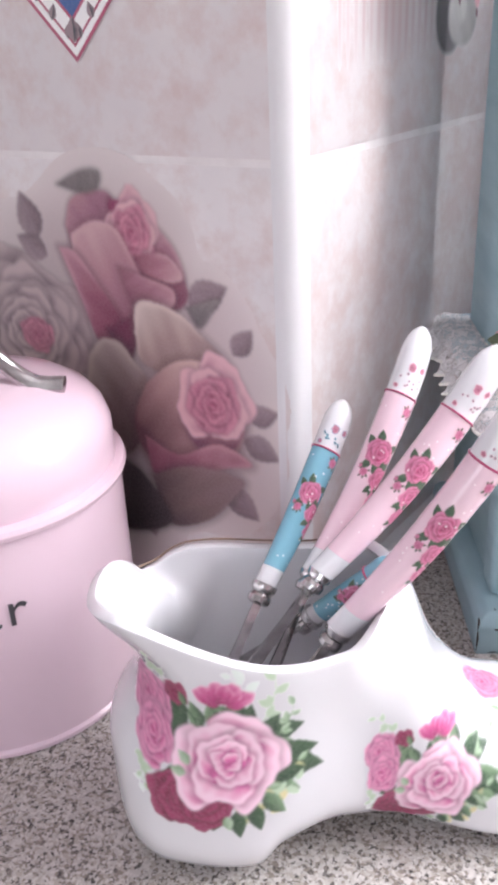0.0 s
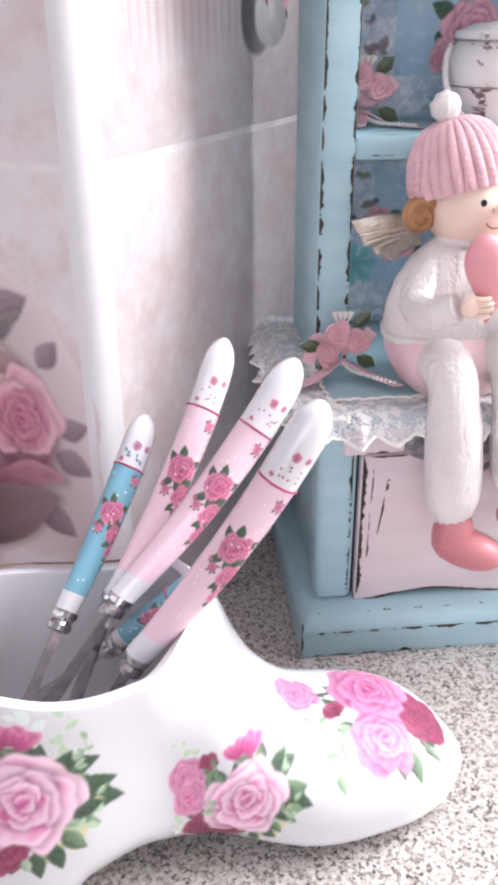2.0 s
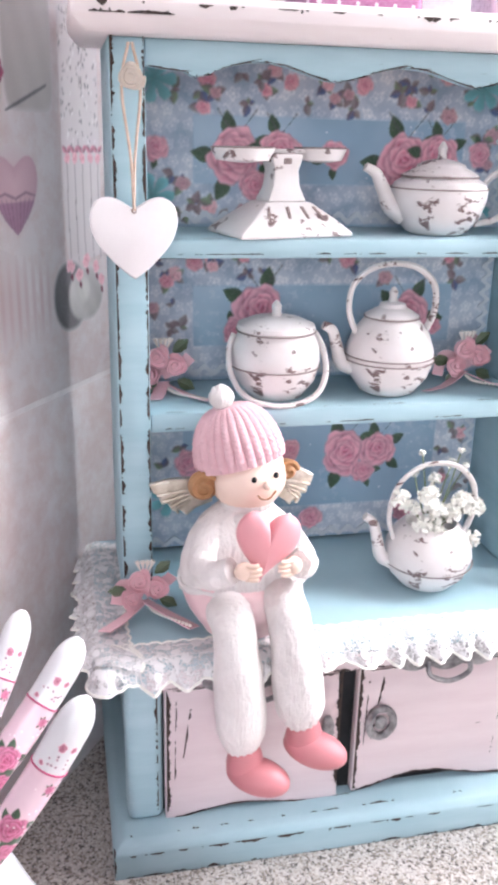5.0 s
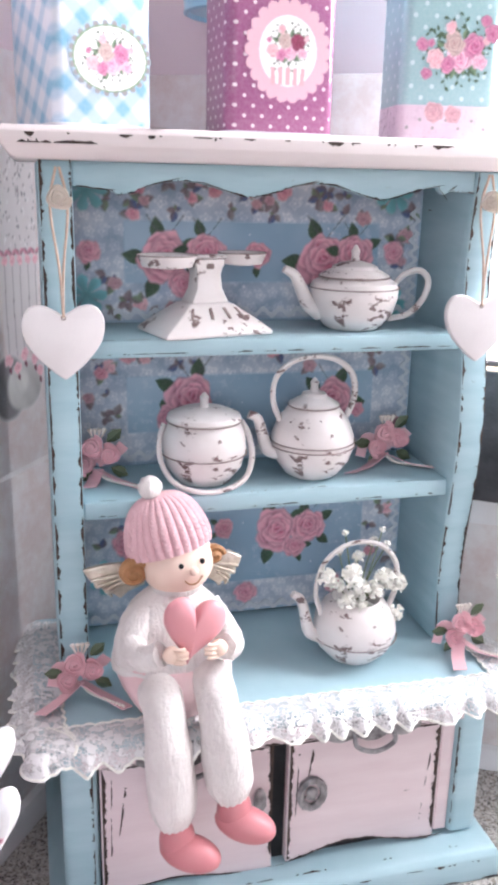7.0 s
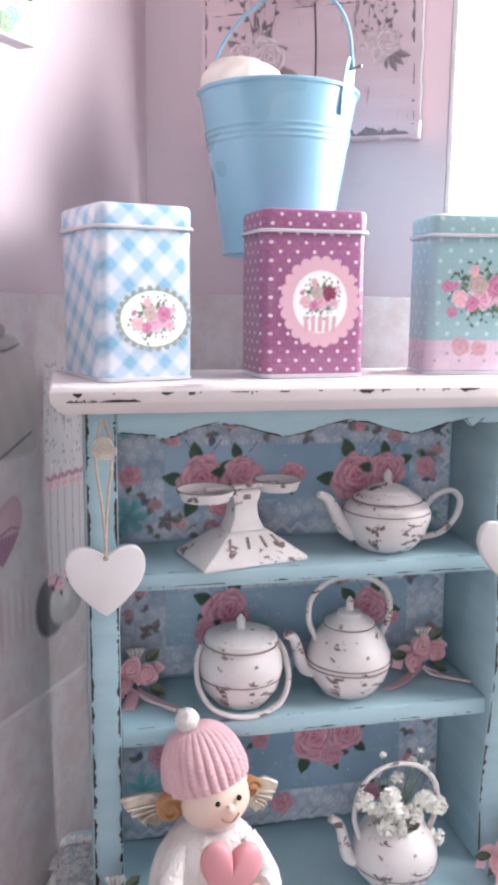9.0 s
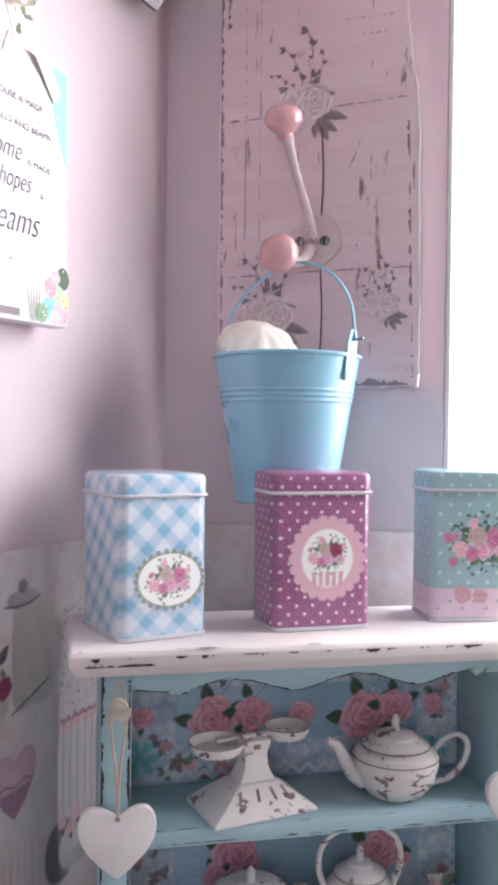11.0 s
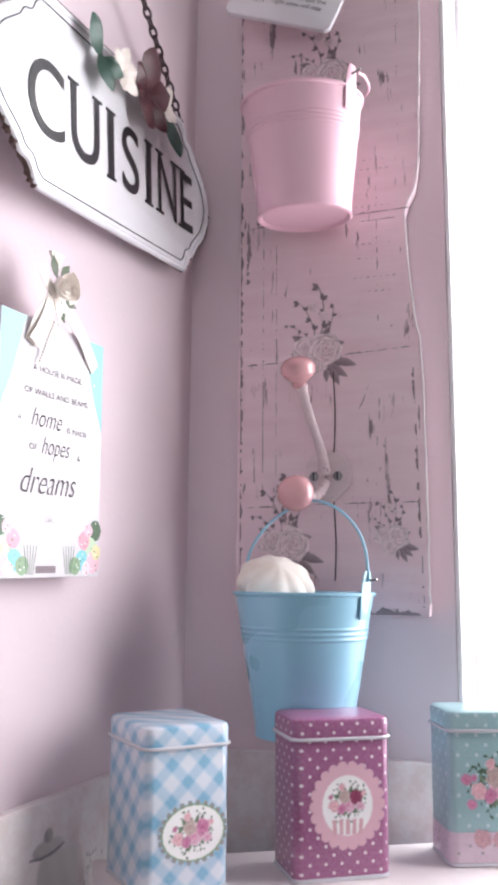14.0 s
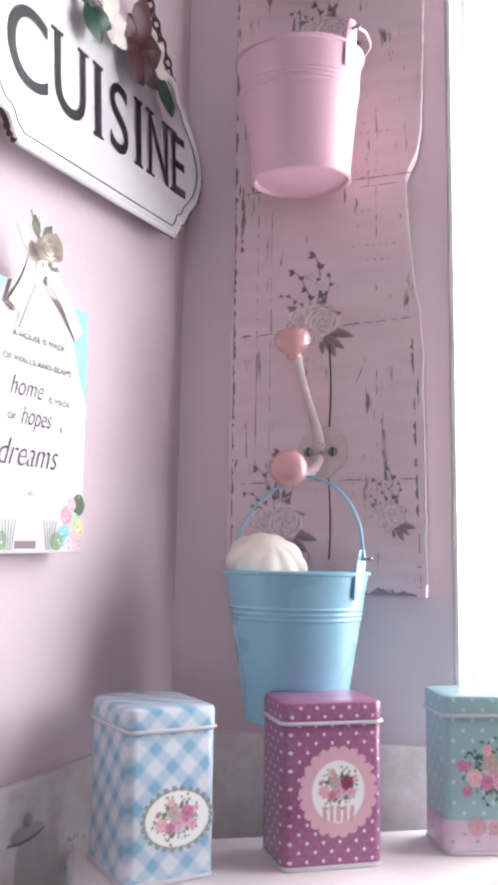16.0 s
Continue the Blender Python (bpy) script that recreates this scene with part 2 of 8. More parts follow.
class Motif:
    """Coloured shapes in a plane, laid over one another, then pressed onto a surface."""

    def __init__(self, seed=1):
        self.r, self.shapes = random.Random(seed), []

    def add(self, ring, colours, mid, colour):
        self.shapes.append((ring, colours, mid, colour))

    def petal(self, cx, cy, ang, length, width, edge, root, n=10, curl=0.05, lip=True, cast=True, point=2.4):
        """Light along the rim, deeper towards the root, one side a little in shade."""
        ring, cols = [], []
        tone = 1 + 0.13 * math.cos(ang - 2.0) + self.r.uniform(-0.05, 0.05)
        lean = self.r.choice((-0.16, 0.16))
        for i in range(n + 1):
            s = -1 + 2 * i / n
            rr = length * (1 - 0.26 * abs(s) ** point + self.r.uniform(-curl, curl))
            a = ang + s * width
            ring.append((cx + rr * math.cos(a), cy + rr * math.sin(a)))
            j = tone * (1 + lean * s)
            cols.append(tuple(min(1, c * j) for c in edge[:3]) + (1,))
        ring.append((cx - 0.12 * length * math.cos(ang), cy - 0.12 * length * math.sin(ang)))
        cols.append(root)
        mix = tuple(0.42 * e + 0.58 * r for e, r in zip(edge, root))
        mx = (cx + 0.46 * length * math.cos(ang), cy + 0.46 * length * math.sin(ang))
        deep = tuple(0.55 * c for c in root[:3])
        if cast:
            self.add([(mx[0] + (x - mx[0]) * 1.32, mx[1] + (y - mx[1]) * 1.32) for x, y in ring], [deep + (0.0,)] * len(ring), mx, deep + (1,))
        self.add(ring, cols, mx, mix)
        if lip:
            k0 = self.r.randint(0, n // 2 - 1)
            pts = [(mx[0] + (x - mx[0]) * 0.97, mx[1] + (y - mx[1]) * 0.97) for x, y in ring[k0:k0 + n // 2 + 1]]
            self.stroke(pts, 0.030 * length, tuple(min(1, 0.8 * c * tone + 0.2) for c in edge[:3]) + (0.55,))

    def stamp(self, cx, cy, half, paint, sy=1.0):
        """A picture painted point by point inside a square of this half width; paint(u, v) takes arrays from -1 to 1."""
        ring = [(cx - half, cy - half * sy), (cx + half, cy - half * sy), (cx + half, cy + half * sy), (cx - half, cy + half * sy)]
        self.add(ring, lambda x, y: paint((x - cx) / half, (y - cy) / (half * sy)), None, None)

    def rose(self, cx, cy, r, key="rose", turn=0.0, heart=(0.0, 0.0), wide=1.0, count=19):
        """A full-blown rose: petals laid in a spiral from the outside to the heart, each with a light rim and a deep root."""
        tones = [np.array(INK[key + q][:3]) for q in ("_l", "_m", "_d")]
        tones.append(np.array(INK[key + "_x"][:3]) if key + "_x" in INK else 0.7 * tones[2])
        rnd = random.Random(self.r.random())
        leaves = []
        for i in range(count):
            q = i / (count - 1)
            leaves.append((q, 2.4 * i + turn + rnd.uniform(-0.25, 0.25), 0.60 * (1 - q) ** 0.9 + 0.12, 0.47 * (1 - q) ** 1.1 + 0.015, [rnd.uniform(0, 6.28) for _ in range(4)], rnd.uniform(0.90, 1.08)))

        def paint(u, v):
            u = u * 1.12 / wide
            v = v * 1.12
            rgb, alpha = np.zeros(u.shape + (3,)), np.zeros(u.shape)
            for q, a, size, off, ph, tone in leaves:
                du, dv = u - off * math.cos(a) - heart[0] * q, v - off * math.sin(a) - heart[1] * q
                lu, lv = (du * math.cos(a) + dv * math.sin(a)) / size, (dv * math.cos(a) - du * math.sin(a)) / size
                phi = np.arctan2(lv, lu)
                f = np.hypot(lu / 0.86, lv / 1.14) * (1 + 0.09 * np.sin(3 * phi + ph[0]) + 0.06 * np.sin(5 * phi + ph[1]) + 0.025 * np.sin(11 * phi + ph[2]))
                under = np.clip((1.28 - f) / 0.28, 0, 1) * (0.40 if q > 0 else 0)
                rgb = rgb * (1 - under)[..., None] + 0.45 * tones[2] * under[..., None]
                inside = np.clip((1.03 - f) / 0.09, 0, 1)
                s = 0.66 + 0.50 * lu - 0.10 * lv + 0.05 * np.sin(13 * lv + ph[3] + 2.5 * lu) + 0.42 * np.exp(-((f - 0.90) / 0.075) ** 2) * (lu > -0.35) - 0.10 * q
                s = np.clip(s, 0, 1)[..., None]
                root = tones[2] * (1 - q) + tones[3] * q
                col = np.where(s < 0.5, root + (tones[1] - root) * s * 2, tones[1] + (tones[0] - tones[1]) * (s - 0.5) * 2) * tone
                rgb = rgb * (1 - inside)[..., None] + col * inside[..., None]
                alpha = np.maximum(alpha, inside)
            return np.clip(rgb, 0, 1), alpha
        self.stamp(cx, cy, r * 1.12 * max(1.0, wide), paint if wide <= 1 else (lambda u, v: paint(u * wide, v * wide)))

    def big_petal(self, cx, cy, ang, length, width, edge, mid, root, seed=0):
        """One broad curled petal from its root outwards, light along the rim."""
        e, m, d = (np.array(c[:3]) for c in (edge, mid, root))
        ph = [math.sin(seed * 7.1 + k) * 3 for k in range(4)]

        def paint(u, v):
            lu, lv = u * math.cos(ang) + v * math.sin(ang), v * math.cos(ang) - u * math.sin(ang)
            k = width / length
            phi = np.arctan2(lv / k, lu)
            f = np.hypot(lu, lv / k) / 0.86 * (1 + 0.07 * np.sin(3 * phi + ph[0]) + 0.04 * np.sin(6 * phi + ph[1]))
            s = np.clip(0.45 + 0.42 * lu + 0.08 * np.sin(9 * lv / k + ph[2] + 2 * lu) - 0.16 * lv / k + 0.40 * np.exp(-((f - 0.90) / 0.07) ** 2) * (lu > 0), 0, 1)[..., None]
            col = np.where(s < 0.5, d + (m - d) * s * 2, m + (e - m) * (s - 0.5) * 2)
            return col, np.clip((1.03 - f) / 0.10, 0, 1)
        self.stamp(cx + 0.5 * length * math.cos(ang), cy + 0.5 * length * math.sin(ang), 0.62 * max(length, width), lambda u, v: paint(u * max(1.0, width / length), v * max(1.0, width / length)))

    def fold(self, outline, light, mid, dark, ang, lip=0.8):
        """One petal of any outline: shaded across it in a direction, a light lip on that side and a soft shadow round it."""
        pts = np.array([p for p in smooth_line([Vector((x, y, 0)) for x, y in outline + outline[:1]], 6)])[:, :2]
        l, m, d = (np.array(srgb(c)[:3]) for c in (light, mid, dark))
        lo, hi = pts.min(0), pts.max(0)
        c, half = (lo + hi) / 2, 0.62 * (hi - lo).max()
        size = 0.5 * (hi - lo).max()
        ph = self.r.uniform(0, 6.28)

        def paint(u, v):
            x, y = c[0] + u * half, c[1] + v * half
            near, inside = np.full(u.shape, 1e9), np.zeros(u.shape, bool)
            for (ax, ay), (bx, by) in zip(pts, np.roll(pts, -1, 0)):
                dx, dy = bx - ax, by - ay
                q = np.clip(((x - ax) * dx + (y - ay) * dy) / (dx * dx + dy * dy + 1e-12), 0, 1)
                near = np.minimum(near, np.hypot(x - ax - q * dx, y - ay - q * dy))
                if dy:
                    inside ^= ((ay > y) != (by > y)) & (x < ax + dx * (y - ay) / dy)
            g = ((x - c[0]) * math.cos(ang) + (y - c[1]) * math.sin(ang)) / size
            w = ((y - c[1]) * math.cos(ang) - (x - c[0]) * math.sin(ang)) / size
            s = 0.5 + 0.46 * g + 0.07 * np.sin(7 * w + 2 * g + ph) + 0.04 * np.sin(17 * w + ph) + 0.45 * lip * np.exp(-(near / (0.07 * size)) ** 2) * np.clip(g + 0.35, 0, 1) - 0.25 * np.exp(-near / (0.10 * size)) * np.clip(-g, 0, 1)
            s = np.clip(s, 0, 1)[..., None]
            col = np.where(s < 0.5, d + (m - d) * s * 2, m + (l - m) * (s - 0.5) * 2)
            col = np.where(inside[..., None], col, 0.6 * d)
            return col, np.where(inside, 1.0, 0.5 * np.clip(1 - near / (0.16 * size), 0, 1))
        self.stamp(c[0], c[1], half, paint)

    def flat_rose(self, cx, cy, r, key="hot", ang=1.57):
        """A rose seen from the side."""
        l, m, d = INK[key + "_l"], INK[key + "_m"], INK[key + "_d"]
        for s, ln, c in ((-0.9, 0.95, l), (0.9, 0.95, l), (-0.45, 1.05, m), (0.5, 1.05, m), (0.0, 1.0, l), (-0.2, 0.7, d), (0.25, 0.62, m)):
            self.petal(cx, cy, ang + s, r * ln, 0.5, c, d)

    def flat_leaf(self, cx, cy, ang, length, wide=0.3, light="leaf_l", dark="leaf_d"):
        ux, uy = math.cos(ang), math.sin(ang)
        for side, col in ((1, INK["leaf_m"] if light == "leaf_l" else INK[light]), (-1, INK[dark])):
            ring, n = [], 7
            for i in range(n + 1):
                q = i / n
                w = side * wide * length * math.sin(math.pi * q ** 0.8) * (1 + self.r.uniform(-0.12, 0.12))
                ring.append((cx + ux * length * q - uy * w, cy + uy * length * q + ux * w))
            cols = [INK[light] if 0 < i < n else col for i in range(n + 1)]
            self.add(ring, cols, (cx + ux * length * 0.45 - uy * side * 0.08 * length, cy + uy * length * 0.45 + ux * side * 0.08 * length), col)

    def leaf(self, cx, cy, ang, length, wide=0.3, light="leaf_l", dark="leaf_d"):
        """A toothed leaf with a pale rib, one half in shade."""
        l, d = np.array(INK[light][:3]), np.array(INK[dark][:3])
        bend, ph = self.r.uniform(-0.25, 0.25), self.r.uniform(0, 6.28)

        def paint(u, v):
            q = 0.5 + 0.5 * (u * math.cos(ang) + v * math.sin(ang)) * 1.05
            lv = 0.5 * (v * math.cos(ang) - u * math.sin(ang)) * 1.05 - bend * q * (1 - q)
            qq = np.clip(q, 0, 1)
            w = wide * np.sin(math.pi * qq ** 0.78) * (1 + 0.10 * (np.abs((qq * 7) % 1 - 0.5) * 2 - 0.5)) + 1e-4
            inside = np.clip((w - np.abs(lv)) / 0.035, 0, 1) * (q > 0) * (q < 1)
            s = np.clip(0.5 + 0.9 * lv / w * 0.6 + 0.18 * np.sin(16 * q + 9 * np.abs(lv) / w + ph) * 0.6 + 0.25 * (q - 0.5), 0, 1)
            s = np.maximum(s, 0.9 * np.clip(1 - np.abs(lv) / 0.025, 0, 1))[..., None]
            return d + (l - d) * s, inside
        self.stamp(cx + 0.5 * length * math.cos(ang), cy + 0.5 * length * math.sin(ang), 0.5 * length, paint)

    def lace_band(self, x0, x1, z0, z1, pitch, colour, strength=0.8):
        """A printed strip of lace: blossoms in rows on a fine net, thinner towards its edges."""
        c, ground = np.array(INK[colour][:3]), np.array(srgb("8da4bd")[:3])
        cx, cz, half, sy = (x0 + x1) / 2, (z0 + z1) / 2, (x1 - x0) / 2, (z1 - z0) / (x1 - x0)

        def paint(u, v):
            x, z = cx + u * half, cz + v * half * sy
            x, z = x + 0.0016 * np.sin(z * 310 + 1) + 0.001 * np.sin(x * 97), z + 0.0016 * np.sin(x * 240)
            row = np.floor(z / pitch)
            gx, gz = (x / pitch + 0.5 * (row % 2)) % 1 - 0.5, (z / pitch) % 1 - 0.5
            rr, th = np.hypot(gx, gz), np.arctan2(gz, gx)
            bloom = np.clip(1 - np.abs(rr - 0.27 * (1 + 0.3 * np.cos(5 * th + row))) / 0.09, 0, 1)
            heart = np.clip((0.12 - rr) / 0.05, 0, 1)
            net = np.clip(np.maximum(np.abs(np.sin(x * 1500 + z * 1500)), np.abs(np.sin(x * 1500 - z * 1500))) * 6 - 5.2, 0, 1) * 0.5
            cloud = 0.5 + 0.5 * np.sin(x * 83 + 2 * np.sin(z * 61)) * np.sin(z * 118 + 1.4 * np.sin(x * 57))
            a = np.clip(np.maximum(np.maximum(bloom, heart), net) * (0.45 + 0.55 * cloud) + 0.42 * cloud, 0, 1)
            fade = np.clip((1 - np.abs(v)) / 0.12, 0, 1) * np.clip((1 - np.abs(u)) / 0.04, 0, 1)
            a = a[..., None]
            return ground * (1 - a) + c * a, fade * strength
        self.stamp(cx, cz, half, paint, sy)

    def stroke(self, pts, w, colour):
        left, right = [], []
        for i, (x, y) in enumerate(pts):
            a, b = pts[max(0, i - 1)], pts[min(len(pts) - 1, i + 1)]
            dx, dy = b[0] - a[0], b[1] - a[1]
            n = math.hypot(dx, dy) or 1
            ww = w * (0.6 + 0.4 * math.sin(math.pi * (i + 0.5) / len(pts)))
            left.append((x - dy / n * ww, y + dx / n * ww))
            right.append((x + dy / n * ww, y - dx / n * ww))
        self.add(left + right[::-1], [colour] * (2 * len(pts)), None, colour)

    def dot(self, x, y, r, colour, n=8, squash=1.0):
        ring = [(x + r * math.cos(6.283 * i / n) * self.r.uniform(0.92, 1.08), y + r * squash * math.sin(6.283 * i / n) * self.r.uniform(0.92, 1.08)) for i in range(n)]
        self.add(ring, [colour] * n, (x, y), colour)

    def patch(self, ring, colour):
        self.add(ring, [colour] * len(ring), None, colour)

    def sprig(self, x, y, ang, length, colour="leaf_m", leaves=5, size=0.3):
        pts = [(x + length * q * math.cos(ang + 0.4 * q), y + length * q * math.sin(ang + 0.4 * q)) for q in (0, 0.25, 0.5, 0.75, 1)]
        self.stroke(pts, 0.012 * length, INK[colour])
        for i in range(leaves):
            p = pts[1 + i % 4]
            self.leaf(p[0], p[1], ang + (0.8 if i % 2 else -0.7) + 0.2 * i, length * size * self.r.uniform(0.8, 1.2), 0.28, "leaf_l" if colour == "leaf_m" else colour, "leaf_m" if colour == "leaf_m" else colour)

    def bouquet(self, s):
        """The transfer on the china: a great pale rose over a wine one, a pink one turned away, buds and leaves. s: its half width."""
        for x, z, a, ln in ((0.30, -0.10, 0.1, 0.42), (0.34, 0.0, 0.5, 0.40), (0.36, -0.18, -0.25, 0.62), (0.30, -0.30, -0.5, 0.50), (0.42, 0.05, 0.25, 0.40), (0.5, -0.12, 0.0, 0.44), (-0.40, 0.30, 2.4, 0.32), (-0.45, 0.18, 1.7, 0.42), (-0.55, 0.05, 1.2, 0.36)):
            self.leaf(x * s, z * s, a, 1.3 * ln * s, 0.25, self.r.choice(("leaf_m", "leaf_d")), "leaf_x")
        for x, z, a, ln, key in ((0.15, 0.30, 0.9, 0.5, "pale"), (0.40, 0.22, 0.8, 0.55, "leaf_l"), (-0.6, 0.6, 1.9, 0.45, "leaf_l"), (0.2, 0.42, 1.3, 0.4, "pale"), (0.55, 0.05, 0.6, 0.42, "leaf_m"), (0.1, -0.75, -0.3, 0.5, "gold"), (0.3, -0.6, -0.2, 0.5, "leaf_l"), (-0.8, -0.3, 3.6, 0.3, "pale"), (-0.9, -0.1, 4.2, 0.4, "leaf_l")):
            self.sprig(x * s, z * s, a, ln * s, key, 6, 0.34)
        for i in range(11):
            self.leaf((0.1 + 0.07 * i) * s, (-0.72 + 0.045 * i) * s, -0.8 + 0.1 * i + self.r.uniform(-0.5, 0.5), self.r.uniform(0.16, 0.28) * s, 0.26, self.r.choice(("leaf_l", "gold", "leaf_m")), "leaf_m")
        for i in range(18):
            a = 0.35 * i
            self.leaf((0.02 + 0.5 * math.cos(a)) * s, (-0.24 + 0.5 * math.sin(a)) * s, a + self.r.uniform(-0.5, 0.5), self.r.uniform(0.24, 0.42) * s, 0.28, self.r.choice(("leaf_m", "leaf_d")), "leaf_x")
        self.rose(-0.50 * s, -0.60 * s, 0.40 * s, "wine", 0.6, (0.1, 0.2), 1.0, 13)
        self.rose(-0.22 * s, -0.66 * s, 0.34 * s, "wine", 1.9, (0.0, 0.2), 1.0, 11)
        self.rose(-0.80 * s, 0.36 * s, 0.34 * s, "hot", 0.2, (-0.2, 0.1), 0.72)
        self.rose(-0.76 * s, 0.02 * s, 0.34 * s, "hot", 1.1, (-0.1, 0.2), 0.72, 14)
        self.stroke([(-0.40 * s, 0.50 * s), (-0.28 * s, 0.34 * s), (-0.2 * s, 0.16 * s)], 0.012 * s, INK["leaf_d"])
        self.rose(-0.48 * s, 0.58 * s, 0.155 * s, "wine", 0.4, (0, 0.1), 0.9, 9)
        self.leaf(-0.36 * s, 0.47 * s, 2.0, 0.17 * s, 0.3, "leaf_m", "leaf_d")
        self.stroke([(0.05 * s, 0.55 * s), (0.06 * s, 0.40 * s), (0.02 * s, 0.2 * s)], 0.010 * s, INK["leaf_d"])
        for a in (3.5, 4.3, 5.2, 5.8):
            self.leaf(0.06 * s, 0.5 * s, a, 0.16 * s, 0.22, "leaf_m", "leaf_d")
        for dx, a, ln in ((-0.20, 2.5, 0.30), (0.16, 0.25, 0.30), (-0.06, 1.9, 0.26), (0.06, 0.9, 0.26), (0.0, 1.4, 0.22)):
            self.big_petal((0.04 + 0.2 * dx) * s, 0.53 * s, a, ln * s, 0.20 * s, INK["hot_l"], INK["hot_m"], INK["hot_d"], int(10 + 9 * a))
        self.rose(0.02 * s, -0.24 * s, 0.62 * s, "rose", 0.9, (0.10, 0.18), 1.0, 12)
        for x, z, a in ((-0.42, -0.30, 2.9), (-0.38, -0.2, 2.2), (0.0, -0.80, -1.4)):
            self.leaf(x * s, z * s, a, 0.20 * s, 0.34, "leaf_l", "leaf_m")

    def toe_spray(self, s):
        """Two pink roses and a wine one side by side, with a loose bud."""
        for i in range(16):
            a = i * 0.3927 + self.r.uniform(-0.2, 0.2)
            self.leaf(0.15 * s + 0.45 * s * math.cos(a), 0.5 * s * math.sin(a), a, s * self.r.uniform(0.25, 0.45), 0.3, self.r.choice(("leaf_l", "leaf_m", "leaf_d")), "leaf_x")
        for a in (2.6, 3.1, 3.7, -1.0, -0.6):
            self.sprig(0.2 * s * math.cos(a), 0.2 * s * math.sin(a), a, 0.8 * s, "leaf_m" if a > 3 else "pale", 5)
        self.rose(0.62 * s, 0.02 * s, 0.40 * s, "wine")
        self.rose(0.02 * s, -0.42 * s, 0.42 * s, "spray", 1.3, (0.1, 0.1), 1.0, 13)
        self.rose(0.08 * s, 0.36 * s, 0.50 * s, "spray", 0.3, (0.1, 0.1), 1.0, 13)
        self.flat_rose(-0.42 * s, -0.05 * s, 0.2 * s, "wine", 2.2)
        self.rose(-0.88 * s, 0.30 * s, 0.27 * s, "hot")

    def soft(self, press, cell, cell_y=None, base=0.0003, blur=1, ground="e0dee2", cut=0.03):
        """The drawing as one thin printed film: a fine net that takes its colours, edges melting out."""
        cy_, pad = cell_y or cell, 3
        xs = [p[0] for s in self.shapes for p in s[0]]
        ys = [p[1] for s in self.shapes for p in s[0]]
        x0, y0 = min(xs) - pad * cell, min(ys) - pad * cy_
        nx, ny = int((max(xs) - x0) / cell) + pad + 1, int((max(ys) - y0) / cy_) + pad + 1
        img = np.zeros((ny, nx, 4))

        def tri(p, c):
            (ax, ay), (bx, by), (ex, ey) = [((q[0] - x0) / cell, (q[1] - y0) / cy_) for q in p]
            i0, i1 = max(0, math.floor(min(ax, bx, ex))), min(nx - 1, math.ceil(max(ax, bx, ex)))
            j0, j1 = max(0, math.floor(min(ay, by, ey))), min(ny - 1, math.ceil(max(ay, by, ey)))
            det = (by - ey) * (ax - ex) + (ex - bx) * (ay - ey)
            if abs(det) < 1e-9 or i1 < i0 or j1 < j0:
                return
            gx, gy = np.meshgrid(np.arange(i0, i1 + 1), np.arange(j0, j1 + 1))
            u = ((by - ey) * (gx - ex) + (ex - bx) * (gy - ey)) / det
            v = ((ey - ay) * (gx - ex) + (ax - ex) * (gy - ey)) / det
            w = 1 - u - v
            inside = (u >= -1e-6) & (v >= -1e-6) & (w >= -1e-6)
            if not inside.any():
                return
            col = u[..., None] * np.array(c[0]) + v[..., None] * np.array(c[1]) + w[..., None] * np.array(c[2])
            a = np.clip(col[..., 3:], 0, 1) * inside[..., None]
            old = img[j0:j1 + 1, i0:i1 + 1]
            img[j0:j1 + 1, i0:i1 + 1] = old * (1 - a) + np.concatenate((col[..., :3] * a, a), -1)

        for ring, cols, mid, col in self.shapes:
            n = len(ring)
            if callable(cols):
                i0, i1 = max(0, math.floor((ring[0][0] - x0) / cell)), min(nx - 1, math.ceil((ring[2][0] - x0) / cell))
                j0, j1 = max(0, math.floor((ring[0][1] - y0) / cy_)), min(ny - 1, math.ceil((ring[2][1] - y0) / cy_))
                gx, gy = np.meshgrid(x0 + cell * np.arange(i0, i1 + 1), y0 + cy_ * np.arange(j0, j1 + 1))
                rgb, a = cols(gx, gy)
                a = a[..., None]
                old = img[j0:j1 + 1, i0:i1 + 1]
                img[j0:j1 + 1, i0:i1 + 1] = old * (1 - a) + np.concatenate((rgb * a, a), -1)
            elif mid is not None:
                for i in range(n):
                    tri((mid, ring[i], ring[(i + 1) % n]), (col, cols[i], cols[(i + 1) % n]))
            else:
                for i in range(n // 2 - (n % 2 == 0)):
                    a, b_, c, d = i, i + 1, n - 2 - i, n - 1 - i
                    tri((ring[a], ring[b_], ring[d]), (cols[a], cols[b_], cols[d]))
                    if c != b_:
                        tri((ring[b_], ring[c], ring[d]), (cols[b_], cols[c], cols[d]))
        for _ in range(blur):
            g = np.pad(img, ((1, 1), (1, 1), (0, 0)), mode="edge")
            g = (g[:-2] + 2 * g[1:-1] + g[2:]) / 4
            img = (g[:, :-2] + 2 * g[:, 1:-1] + g[:, 2:]) / 4
        b = bmesh.new()
        ink = b.verts.layers.float_color.new("ink")
        net = {}
        show = img[..., 3] > cut
        paper = np.array(srgb(ground)[:3])
        for j, i in zip(*np.nonzero(show)):
            q = press(x0 + i * cell, y0 + j * cy_)
            if q is None:
                continue
            v = b.verts.new(q[0] + q[1] * base)
            v[ink] = (*(img[j, i, :3] + paper * (1 - img[j, i, 3])), 1.0)
            net[j, i] = v
        for (j, i), v in net.items():
            ring = (v, net.get((j, i + 1)), net.get((j + 1, i + 1)), net.get((j + 1, i)))
            if all(ring):
                b.faces.new(ring)
        return b

